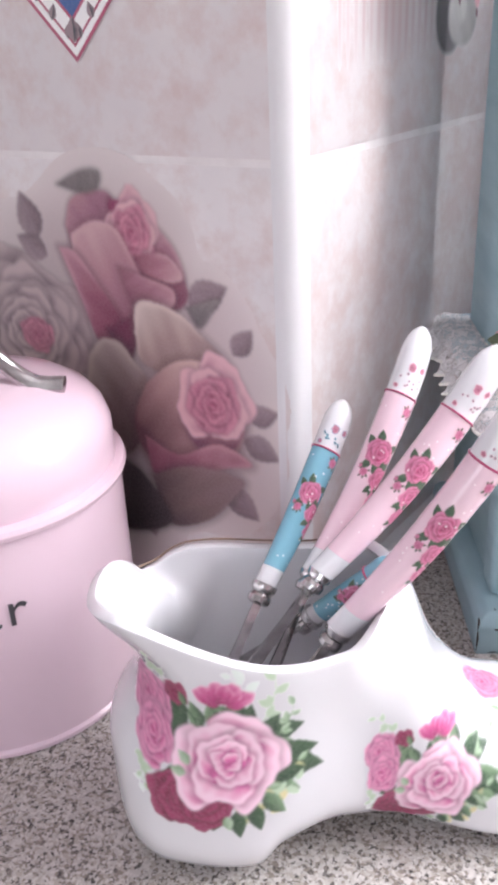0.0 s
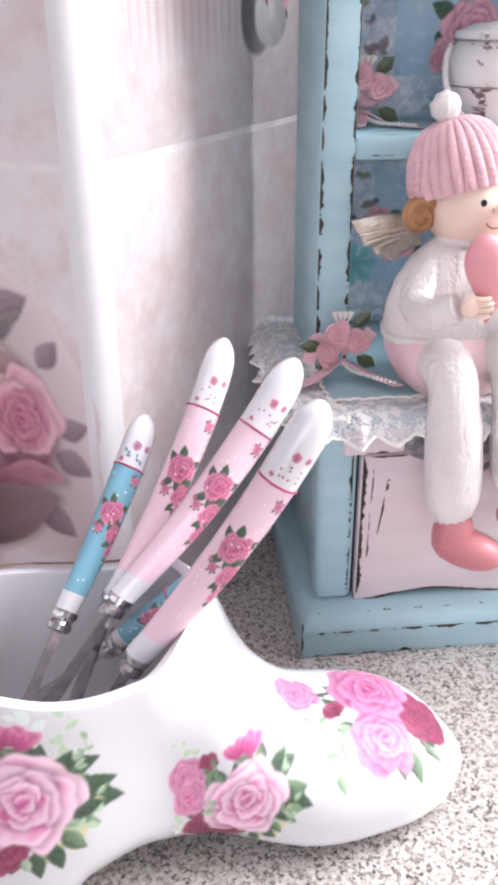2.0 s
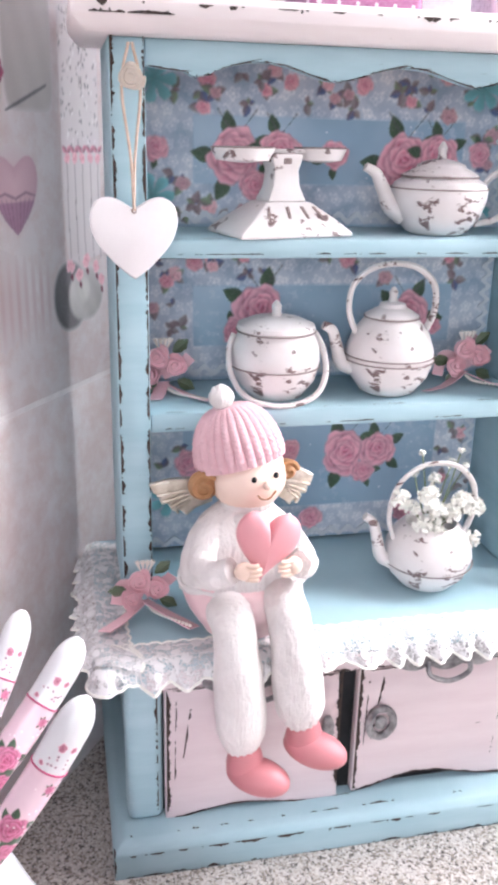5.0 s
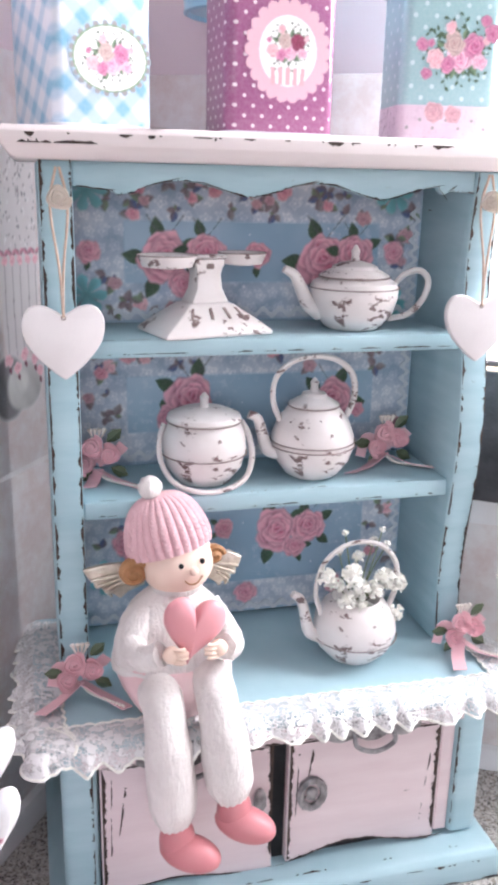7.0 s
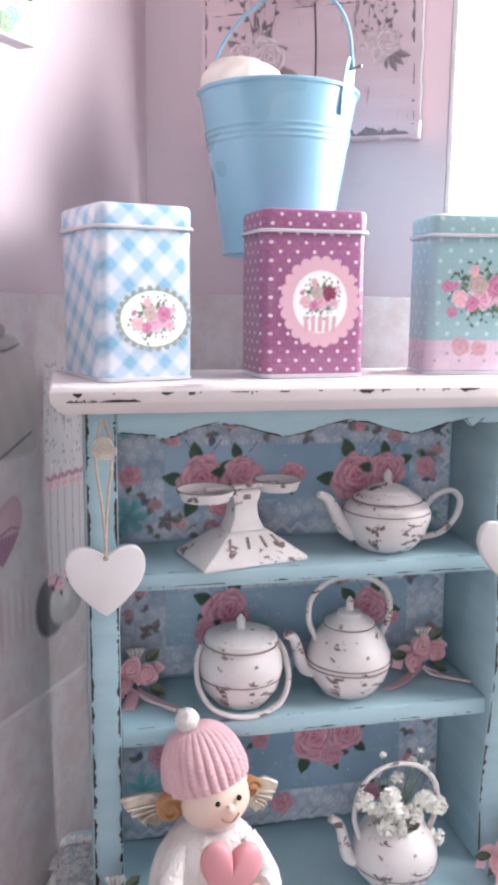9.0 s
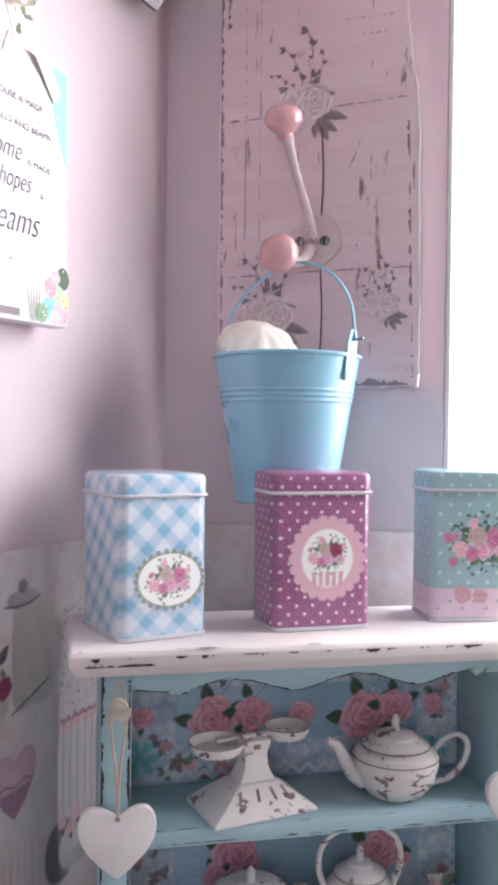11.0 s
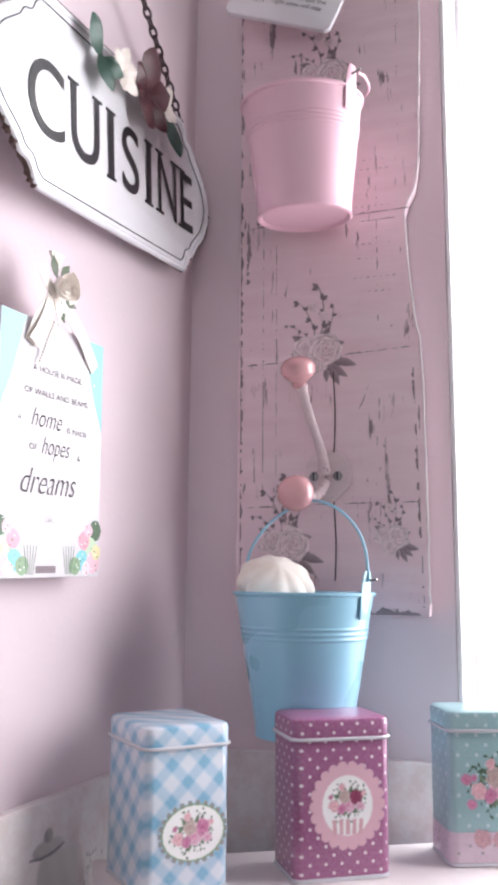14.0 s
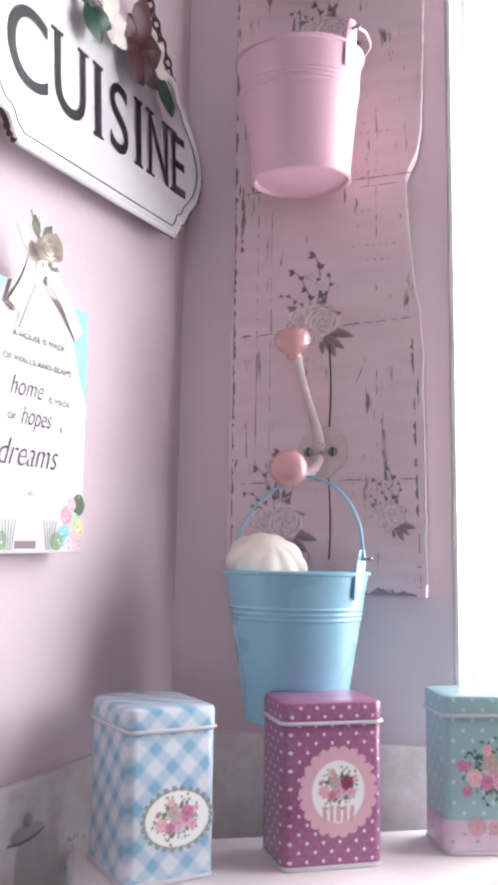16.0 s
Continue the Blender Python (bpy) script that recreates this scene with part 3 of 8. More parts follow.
    def build(self, press, lift=0.000002, base=0.0003):
        """press(x, y) gives place and normal on the surface, or None."""
        b = bmesh.new()
        ink = b.verts.layers.float_color.new("ink")
        h = base
        for ring, cols, mid, col in self.shapes:
            pts = [press(*p) for p in ring]
            if any(p is None for p in pts):
                continue
            vs = []
            for (p, n), c in zip(pts, cols):
                v = b.verts.new(p + n * h)
                v[ink] = c
                vs.append(v)
            if mid is None:
                faces = [b.faces.new(vs)]
            else:
                q = press(*mid)
                if q is None:
                    continue
                v = b.verts.new(q[0] + q[1] * h)
                v[ink] = col
                faces = [b.faces.new((v, vs[i], vs[(i + 1) % len(vs)])) for i in range(len(vs))]
            if faces[0].normal.length == 0:
                [f.normal_update() for f in faces]
            h += lift
        return b


def on_plane(origin, ax, ay, press_n=None):
    o, x, y = Vector(origin), Vector(ax), Vector(ay)
    n = x.cross(y).normalized()
    return lambda u, v: (o + x * u + y * v, n)


def onto(tree, origin, ax, ay, way, near=None):
    """Presses a drawing onto a mesh's BVH tree along way."""
    o, x, y, w = Vector(origin), Vector(ax), Vector(ay), Vector(way).normalized()

    def press(u, v):
        hit, n, _, _ = tree.ray_cast(o + x * u + y * v - w * 0.5, w)
        if hit is None or (near is not None and hit.y > near):
            return None
        return hit, (n if n.dot(w) < 0 else -n)
    return press

# ---- the corner of the kitchen ----
HUTCH = pose(0.093, 0.283, 0, 0, 0, 27.5)
BACK_Y, CORNER_X, LEAN_X = 0.612, 0.0265, 0.11
WORLD = Matrix.Identity(4)


def left_x(y):
    """x of the left wall's face at y."""
    return -0.014 + LEAN_X * (y - 0.24)


def wall_prism(name, outline, z0, z1, material, label):
    b = bmesh.new()
    lo = [b.verts.new((x, y, z0)) for x, y in outline]
    hi = [b.verts.new((x, y, z1)) for x, y in outline]
    n = len(lo)
    b.faces.new(lo)
    b.faces.new(hi)
    for i in range(n):
        b.faces.new((lo[i], lo[(i + 1) % n], hi[(i + 1) % n], hi[i]))
    bmesh.ops.recalc_face_normals(b, faces=b.faces[:])
    return solo(name, b, material, WORLD, label, "wall", kind="structure", smooth=0)


FLOOR_Z, CEIL_Z, TILE_TOP, JOINT = -1.32, 2.45, 0.637, 0.319
yc = 0.24
wall_left = wall_prism("wall_left", [(left_x(yc) - 0.010, yc + 0.010), (left_x(BACK_Y + 0.15) - 0.010, BACK_Y + 0.15), (-0.35, BACK_Y + 0.15), (-0.35, yc + 0.010)],
                       FLOOR_Z, CEIL_Z, M["wall"], "pale pink painted wall above marbled tiles")
wall_rose = wall_prism("wall_front", [(-2.2, yc + 0.012), (-0.352, yc + 0.012), (-0.352, yc + 0.25), (-2.2, yc + 0.25)], FLOOR_Z, CEIL_Z, M["wall"], "tiled kitchen wall behind the canister")
WIN0, WIN1, SILL_Z, WIN_TOP = 0.288, 1.85, 0.292, 2.05
b = box(CORNER_X - 0.02, WIN0, BACK_Y, BACK_Y + 0.3, FLOOR_Z, CEIL_Z)
box(WIN0, WIN1, BACK_Y, BACK_Y + 0.3, FLOOR_Z, SILL_Z - 0.03, bm=b)
box(WIN0, WIN1, BACK_Y, BACK_Y + 0.3, WIN_TOP, CEIL_Z, bm=b)
box(WIN1, 3.6, BACK_Y, BACK_Y + 0.3, FLOOR_Z, CEIL_Z, bm=b)
wall_back = solo("wall_back", b, M["wall"], WORLD, "pale pink painted wall with a bright window opening", "wall", kind="structure", smooth=0)
solo("wall_right", box(3.6, 3.8, -4.2, BACK_Y + 0.3, FLOOR_Z, CEIL_Z), M["wall"], WORLD, "pale pink painted kitchen wall", "wall", kind="structure", smooth=0)
solo("wall_far_left", box(-2.4, -2.2, -4.2, yc + 0.25, FLOOR_Z, CEIL_Z), M["white"], WORLD, "plain white kitchen wall", "wall", kind="structure", smooth=0)
# out of view: wall and opening added around the fill lamp
b = box(-2.4, -0.3, -4.4, -4.2, FLOOR_Z, CEIL_Z)
box(2.7, 3.8, -4.4, -4.2, FLOOR_Z, CEIL_Z, bm=b)
box(-0.3, 2.7, -4.4, -4.2, 2.1, CEIL_Z, bm=b)
solo("wall_behind", b, M["white"], WORLD, "unseen white wall with an opening added behind the fill lamp", "wall", kind="structure", smooth=0)
solo("ceiling", box(-2.4, 3.8, -4.4, BACK_Y + 0.3, CEIL_Z, CEIL_Z + 0.1), M["white"], WORLD, "plain white ceiling", "ceiling", kind="structure", smooth=0)
solo("floor", box(-2.4, 3.8, -4.4, BACK_Y + 0.3, FLOOR_Z - 0.1, FLOOR_Z), plain("floor_boards", "b9a58f", "a48f78", 3.0, 0.5), WORLD, "pale wooden kitchen floor", "floor", kind="structure", smooth=0)
b = bmesh.new()
lo = [(-2.19, yc + 0.008), (-2.19, -0.33), (2.6, -0.33), (2.6, BACK_Y - 0.004), (left_x(BACK_Y) + 0.002, BACK_Y - 0.004), (left_x(yc) + 0.001, yc + 0.008)]
vs = [b.verts.new((x, y, 0)) for x, y in lo]
f = b.faces.new(vs)
ext = bmesh.ops.extrude_face_region(b, geom=[f])
for v in ext["geom"]:
    if isinstance(v, bmesh.types.BMVert):
        v.co.z = -0.055
bmesh.ops.recalc_face_normals(b, faces=b.faces[:])
solo("worktop", b, M["granite"], WORLD, "speckled grey and beige stone kitchen worktop", "worktop", kind="structure", smooth=0)
solo("base_cabinet", box(-2.19, 2.58, -0.28, yc, FLOOR_Z + 0.002, -0.057), M["white"], WORLD, "white kitchen base cabinet under the worktop", "cabinet", smooth=0)

# window: board, frame, and the white glare of the sky outside
win = tagged(new("window_1"), "bright white window with a deep sill", "window", kind="structure")
b = box(WIN0 - 0.004, WIN1, BACK_Y + 0.001, BACK_Y + 0.22, SILL_Z - 0.028, SILL_Z)
box(0.352, WIN1, BACK_Y - 0.05, BACK_Y + 0.001, SILL_Z - 0.028, SILL_Z, 0.006, bm=b)
part("window_sill", b, M["white"], win, "white painted window board")
b = box(WIN0 - 0.02, WIN0 + 0.012, BACK_Y + 0.26, BACK_Y + 0.285, SILL_Z + 0.002, WIN_TOP - 0.002, 0.005)
box(WIN1 - 0.06, WIN1 - 0.002, BACK_Y + 0.20, BACK_Y + 0.25, SILL_Z + 0.002, WIN_TOP - 0.002, 0.005, bm=b)
box(WIN0 + 0.06, WIN1 - 0.06, BACK_Y + 0.20, BACK_Y + 0.25, SILL_Z + 0.002, SILL_Z + 0.06, 0.005, bm=b)
box(WIN0 + 0.06, WIN1 - 0.06, BACK_Y + 0.20, BACK_Y + 0.25, WIN_TOP - 0.06, WIN_TOP - 0.002, 0.005, bm=b)
part("window_frame", b, M["white"], win)
part("window_jamb", box(WIN0 + 0.0005, WIN0 + 0.005, BACK_Y + 0.002, BACK_Y + 0.258, SILL_Z + 0.001, WIN_TOP - 0.001, 0.001), M["white"], win, "white lining of the window opening")
k = Nodes("overcast_glare")
k.done((1, 1, 1, 1), 1.0)
k.p.inputs["Emission Color"].default_value = (1, 0.985, 1, 1)
k.p.inputs["Emission Strength"].default_value = 2.2
solo("backdrop", box(-1.2, 4.4, BACK_Y + 0.9, BACK_Y + 0.92, -1.0, 3.4), k.m, WORLD, "white glare of the overcast sky outside", "sky", kind="structure", smooth=0)


# ---- wall tiles ----
def tile_at(parent, origin, along, w, z0, z1, gap=0.0014, thick=0.010):
    """One glazed tile on a wall; along points to the right as one faces it."""
    a = Vector((along[0], along[1], 0)).normalized()
    out = Vector((a.y, -a.x, 0))
    b = box(gap, w - gap, -thick, 0, z0 + gap, z1 - gap, 0.0028)
    m = Matrix(((a.x, -out.x, 0, origin[0]), (a.y, -out.y, 0, origin[1]), (0, 0, 1, 0), (0, 0, 0, 1)))
    b.transform(m)
    return part("tile", b, M["tile"], parent)


TW = 0.30
for r0, r1 in ((0.0, JOINT), (JOINT, TILE_TOP)):
    for i in range(5):
        tile_at(wall_rose, (left_x(yc) - 0.012 - TW * (i + 1), yc + 0.0105), (1, 0), TW, r0, r1)
    slope = Vector((LEAN_X, 1, 0)).normalized()
    start = Vector((left_x(yc) - 0.0105, yc + 0.012, 0))
    tile_at(wall_left, start, slope, 0.27, r0, r1)
    tile_at(wall_left, start + slope * 0.27, slope, 0.094, r0, r1)
    for i in range(4):
        if r1 < 0.4 or i == 0:
            w = 0.255 if i == 0 else TW
            x = CORNER_X - 0.004 if i == 0 else CORNER_X - 0.004 + 0.255 + TW * (i - 1)
            tile_at(wall_back, (x, BACK_Y - 0.0005), (1, 0), w, r0, min(r1, SILL_Z - 0.03) if i else r1)
b = box(-1.6, left_x(yc) - 0.014, yc + 0.0014, yc + 0.0115, 0.001, TILE_TOP - 0.002)
part("grout", b, M["grout"], wall_rose, smooth=0)
b = bmesh.new()
q = [start + slope * 0.002, start + slope * 0.362]
off = Vector((slope.y, -slope.x, 0)) * 0.0091
b.faces.new([b.verts.new((p.x + o.x, p.y + o.y, z)) for p, o, z in ((q[0], off, 0.001), (q[1], off, 0.001), (q[1], off, TILE_TOP - 0.002), (q[0], off, TILE_TOP - 0.002))])
part("grout", b, M["grout"], wall_left, smooth=0)
part("grout", box(CORNER_X, WIN0 - 0.01, BACK_Y - 0.008, BACK_Y - 0.001, 0.001, TILE_TOP - 0.003), M["grout"], wall_back, smooth=0)
# white quarter-round trim on the outer tile corner, and the skirting bead on the worktop
b = rings([[(left_x(yc) - 0.013 + 0.0135 * math.cos(a) , yc + 0.0135 + 0.0135 * math.sin(a), z) for a in [radians(-100 + 110 * i / 10) for i in range(11)]] + [(left_x(yc) - 0.013, yc + 0.0135, z)] for z in (0.0, 0.2, 0.45, TILE_TOP)])
solo("trim", b, M["white"], WORLD, "glossy white corner trim between the tiles", "trim", kind="structure", smooth=60)
b = bmesh.new()
for p, w in ((start, slope),):
    n = Vector((w.y, -w.x, 0))
    rings([[p + w * s + n * (0.010 + x) + Vector((0, 0, z)) for x, z in ((0, 0.0005), (0.014, 0.0005), (0.013, 0.008), (0.006, 0.018), (0, 0.020))] for s in (0.01, 0.355)], bm=b)
rings([[Vector((x0, BACK_Y - 0.0105 - y, z)) for y, z in ((0, 0.0005), (0.014, 0.0005), (0.013, 0.008), (0.006, 0.018), (0, 0.020))] for x0 in (CORNER_X + 0.02, 1.5)], bm=b)
solo("baseboard", b, M["white"], WORLD, "white sealing bead where tiles meet the worktop", "trim", kind="structure", smooth=30)

# ---- the toy dresser ----
def chips(parent, spots, seed, material=None, name="chipped_paint"):
    """Ragged bare patches: spots of (origin, along, across, length, width, count), raised a hair off the paint."""
    rnd = random.Random(seed)
    b = bmesh.new()
    for o, a, c, length, width, count in spots:
        o, a, c = Vector(o), Vector(a).normalized(), Vector(c).normalized()
        n = a.cross(c)
        n = -n if n.y > 0.5 or n.z < -0.5 else n
        for i in range(int(count * 1.15)):
            s = rnd.random() * length
            ln = 0.0012 + 0.016 * rnd.random() ** 2.0
            wd = width * (0.28 + 0.9 * rnd.random() ** 1.8)
            top, bot, m, up = [], [], rnd.randint(4, 7), rnd.uniform(0.0001, 0.0004)
            for j in range(m + 1):
                q = s + ln * j / m
                e = math.sin(math.pi * j / m)
                top.append(o + a * q + c * wd * (0.25 + 0.75 * e * rnd.uniform(0.4, 1)) + n * up + a * rnd.uniform(-0.0004, 0.0004))
                bot.append(o + a * q - c * 0.0001 * e + n * up)
            b.faces.new([b.verts.new(p) for p in bot + top[::-1]])
    bmesh.ops.recalc_face_normals(b, faces=b.faces[:])
    return part(name, b, material or M["chip"], parent, "dark wood showing through rubbed paint", smooth=0, kind="stuff")


def dresser():
    t = thing("toy_dresser", HUTCH, "distressed blue and pink miniature wooden dresser standing on the worktop", "dresser")
    blue, pinkp, cream = M["blue"], M["pinkp"], M["cream"]
    # plinth with a chamfered top
    b = rings([[(x0, y0, z), (x1, y0, z), (x1, y1, z), (x0, y1, z)] for x0, x1, y0, y1, z in
               ((0, 0.36, 0, 0.19, 0), (0, 0.36, 0, 0.19, 0.022), (0.003, 0.357, 0.003, 0.19, 0.0275), (0.008, 0.352, 0.008, 0.19, 0.0295))])
    base = part("plinth", bevelled(b, 0.0012, 2, 25), blue, t)
    chips(base, [((0.003, 0.0, 0.021), (1, 0, 0), (0, 0, -1), 0.35, 0.003, 34), ((0.003, 0.0, 0.0015), (1, 0, 0), (0, 0, 1), 0.35, 0.0025, 26),
                 ((0.01, 0.0085, 0.0296), (1, 0, 0), (0, 1, 0), 0.34, 0.003, 18), ((0.0, 0.0, 0.004), (0, 0, 1), (1, 0, 0), 0.018, 0.0025, 5)], 3)
    # lower body with rounded corner pilasters
    part("cabinet_body", box(0.016, 0.344, 0.034, 0.186, 0.0297, 0.166, 0.001), M["blue_dark"], t)
    for x in (0.012, 0.3225):
        p = part("pilaster", box(x, x + 0.0255, 0.0225, 0.05, 0.0298, 0.1665, 0.006, segments=4), blue, t)
        xe = x + 0.0255 if x < 0.1 else x
        chips(p, [((xe - 0.0035 if x < 0.1 else xe + 0.0005, 0.0222, 0.035), (0, 0, 1), (-1, 0, 0) if x < 0.1 else (1, 0, 0), 0.12, 0.0025, 26)], 5 + int(100 * x))
    # dark sheet behind the doors that paints in the shade of their gap
    part("gap_shade_sheet", box(0.0385, 0.3215, 0.0315, 0.0335, 0.0299, 0.15), M["near_black"], t)
    # drawer rail
    rail = part("rail", box(0.027, 0.326, 0.0195, 0.034, 0.1425, 0.1625, 0.0018), pinkp, t)
    chips(rail, [((0.03, 0.0195, 0.1438), (1, 0, 0), (0, 0, 1), 0.29, 0.0022, 46)], 8)
    # two doors with waved lower edges
    for x0, x1, low, sd in ((0.0392, 0.1705, 0.027, 1), (0.1815, 0.3085, 0.031, 2)):
        n = 22
        edge = [(x0 + (x1 - x0) * i / n, low + 0.0075 * (0.5 - 0.5 * math.cos(2 * math.pi * i / n)) * (1 if sd == 1 else 1.5) + 0.002 * math.sin(7 * i / n)) for i in range(n + 1)]
        out = edge + [(x1 - 0.004 if sd == 1 else x1, 0.1405), (x0, 0.1405)]
        b = slab(out, 0.009, 0.0012)
        b.transform(Matrix.Translation((0, 0.0225, 0)))
        door = part("door", b, pinkp, t)
        spots = [((x0 + 0.0012, 0.0225, 0.034), (0, 0, 1), (1, 0, 0), 0.104, 0.0034, 100), ((x1 - 0.0012, 0.0225, 0.04), (0, 0, 1), (-1, 0, 0), 0.098, 0.0042, 90),
                 ((x0 + 0.003, 0.0225, 0.1402), (1, 0, 0), (0, 0, -1), x1 - x0 - 0.012, 0.0018, 50),
                 ((x0 + 0.012, 0.0225, 0.075), (0.12, 0, 1), (1, 0, 0), 0.05, 0.0025, 9), ((x0 + 0.008, 0.0225, 0.132), (-0.02, 0, -1), (1, 0, 0), 0.06, 0.0016, 14), ((x1 - 0.014, 0.0225, 0.05), (0.08, 0, 1), (1, 0, 0), 0.05, 0.0014, 8)]
        spots += [((q0[0], 0.0225, q0[1] + 0.0004), (q1[0] - q0[0], 0, q1[1] - q0[1]), (0, 0, 1), 0.004, 0.0019, 5) for q0, q1 in zip(edge, edge[1:])]
        chips(door, spots, 20 + sd)
        if sd == 2:
            ring = [(0.2005 + 0.0095 * math.cos(a), 0.0205, 0.094 + 0.0125 * math.sin(a)) for a in (2 * math.pi * i / 24 for i in range(24))]
            part("handle", wobbly(tube(ring, 0.0030, 8, closed=True), 0.0012, 300), M["pewter"], door, "aged pewter ring knocker")
            part("boss", wobbly(ball((0.005, 0.003, 0.006), Matrix.Translation((0.2005, 0.0205, 0.094))), 0.001, 300), M["pewter"], door)
        else:
            part("boss", wobbly(ball((0.005, 0.003, 0.011), Matrix.Translation((0.159, 0.0205, 0.094))), 0.001, 300), M["pewter"], door)
    part("filler", box(0.3105, 0.3222, 0.0255, 0.034, 0.034, 0.1415, 0.0018), pinkp, t)
    # drawer pulls
    for cx in (0.105, 0.247):
        n = 20
        out = [(cx - 0.040 + 0.080 * i / n, 0.1440 - 0.004 * abs(math.sin(3 * math.pi * i / n)) - 0.003 * math.sin(math.pi * i / n)) for i in range(n + 1)]
        out += [(x, 2 * 0.1488 - z) for x, z in out[::-1]]
        pl = slab(out, 0.002, 0.0005)
        pl.transform(Matrix.Translation((0, 0.0172, 0)))
        pull = part("drawer_pull", wobbly(pl, 0.0006, 200), M["pewter"], t, "ornate aged pewter drawer pull")
        arc = smooth_line([(cx - 0.016, 0.015, 0.1470), (cx - 0.015, 0.011, 0.1380), (cx, 0.010, 0.1325), (cx + 0.015, 0.011, 0.1380), (cx + 0.016, 0.015, 0.1470)], 5)
        part("bail", tube(arc, 0.0019, 8), M["pewter"], pull)
    # serving board in the middle
    plate = part("serving_board", box(-0.004, 0.364, 0.004, 0.188, 0.1665, 0.1795, 0.004, segments=3), blue, t)
    chips(plate, [((0.17, 0.004, 0.168), (1, 0, 0), (0, 0, 1), 0.18, 0.002, 30)], 31)
    # upper sides: straight on one hand, waved on the other
    n = 40
    for x, sgn in ((0.0165, 1), (0.3235, -1)):
        def front(z):
            q = (z - 0.18) / 0.378
            return 0.0755 + (0.006 * math.sin(2 * math.pi * (q * 1.45 + 0.05)) if sgn < 0 else 0.0015 * math.sin(7 * q))
        prof = [(front(0.18 + 0.3775 * i / n), 0.18 + 0.3775 * i / n) for i in range(n + 1)] + [(0.168, 0.5575), (0.168, 0.18)]
        b = slab(prof, 0.0215, 0.0012)
        b.transform(Matrix(((0, 1, 0, x), (1, 0, 0, 0), (0, 0, 1, 0), (0, 0, 0, 1))))
        bmesh.ops.recalc_face_normals(b, faces=b.faces[:])
        side = part("side_panel", b, blue, t)
        sp = []
        for i in range(0, n, 2):
            z = 0.18 + 0.3775 * i / n
            for xx, c in ((x + 0.0008, (1, 0, 0)), (x + 0.0207, (-1, 0, 0))):
                sp.append(((xx, front(z) - 0.0009, z), (0, (front(z + 0.018) - front(z)), 0.018), c, 0.016, 0.0026, 4 if i % 6 else 8))
        chips(side, sp, 40 + sgn)
    # shelves
    for z0, z1, sd in ((0.3105, 0.3245, 1), (0.4285, 0.4408, 2)):
        s = part("shelf", box(0.0382, 0.3233, 0.0775, 0.1615, z0, z1, 0.0022), blue, t)
        chips(s, [((0.045, 0.0775, z0 + 0.0028), (1, 0, 0), (0, 0, 1), 0.27, 0.0012, 22), ((0.045, 0.0785, z1 + 0.0002), (1, 0, 0), (0, 1, 0), 0.27, 0.0016, 14)], 50 + sd)
    # papered back panel
    back = part("back_panel", box(0.0382, 0.3233, 0.1618, 0.167, 0.181, 0.557), M["paper"], t, "blue back panel papered with roses and lace")
    # scalloped valance
    n = 60
    low = []
    for i in range(n + 1):
        q = i / n
        low.append((0.0382 + 0.2851 * q, 0.5370 + 0.0095 * abs(math.cos(math.pi * (q * 3.0 + 0.25))) ** 1.6 * (0.4 if q < 0.14 or q > 0.9 else 1) + 0.006 * (1 if q < 0.1 or q > 0.92 else 0) * 0.5))
    b = slab(low + [(0.3233, 0.5575), (0.0382, 0.5575)], 0.008, 0.0008)
    b.transform(Matrix.Translation((0, 0.0785, 0)))
    val = part("valance", b, blue, t)
    chips(val, [((x0, 0.0785, z0 + 0.0002), (x1 - x0, 0, z1 - z0), (0, 0, 1), x1 - x0, 0.0012, 2) for (x0, z0), (x1, z1) in zip(low, low[1:])], 61)
    # top board with a moulded edge
    b = rings([[(x0, y0, z), (x1, y0, z), (x1, y1, z), (x0, y1, z)] for x0, x1, y0, y1, z in
               ((0.004, 0.356, 0.060, 0.170, 0.5578), (0.0, 0.360, 0.0555, 0.170, 0.5605), (-0.0045, 0.3645, 0.0505, 0.172, 0.566), (-0.0055, 0.3655, 0.0495, 0.172, 0.5735), (-0.0035, 0.3635, 0.0515, 0.172, 0.577))])
    top = part("top_board", bevelled(b, 0.0008, 2, 25), cream, t, "cream pink top board with worn edges")
    chips(top, [((0.0, 0.0492, 0.5728), (1, 0, 0), (0, 0, -1), 0.36, 0.0035, 22), ((0.0, 0.0497, 0.5668), (1, 0, 0), (0, 0, 1), 0.05, 0.003, 14),
                ((0.0, 0.0505, 0.5772), (1, 0, 0), (0, 1, 0), 0.36, 0.002, 20)], 71)
    return t


def lace_paper():
    """Dusky blue craft paper, clouded and lightly creased."""
    k = Nodes("blue_craft_paper")
    col = k.mix(k.ramp(k.noise(14.0, 4.0), (0.35, 0.0), (0.65, 1.0)), srgb("96b3ca"), srgb("b4c9da"))
    fine = k.noise(210.0, 5.0, 0.65)
    col = k.mix(k.math("MULTIPLY", k.ramp(fine, (0.52, 0.0), (0.60, 1.0)), k.ramp(k.noise(24.0, 3.0), (0.45, 0.0), (0.55, 0.45))), col, srgb("cdd7e2"))
    k.bump(k.noise(60.0, 4.0), 0.25, 0.0008)
    return k.done(col, 0.6)


M["paper"] = lace_paper()
hutch = dresser()


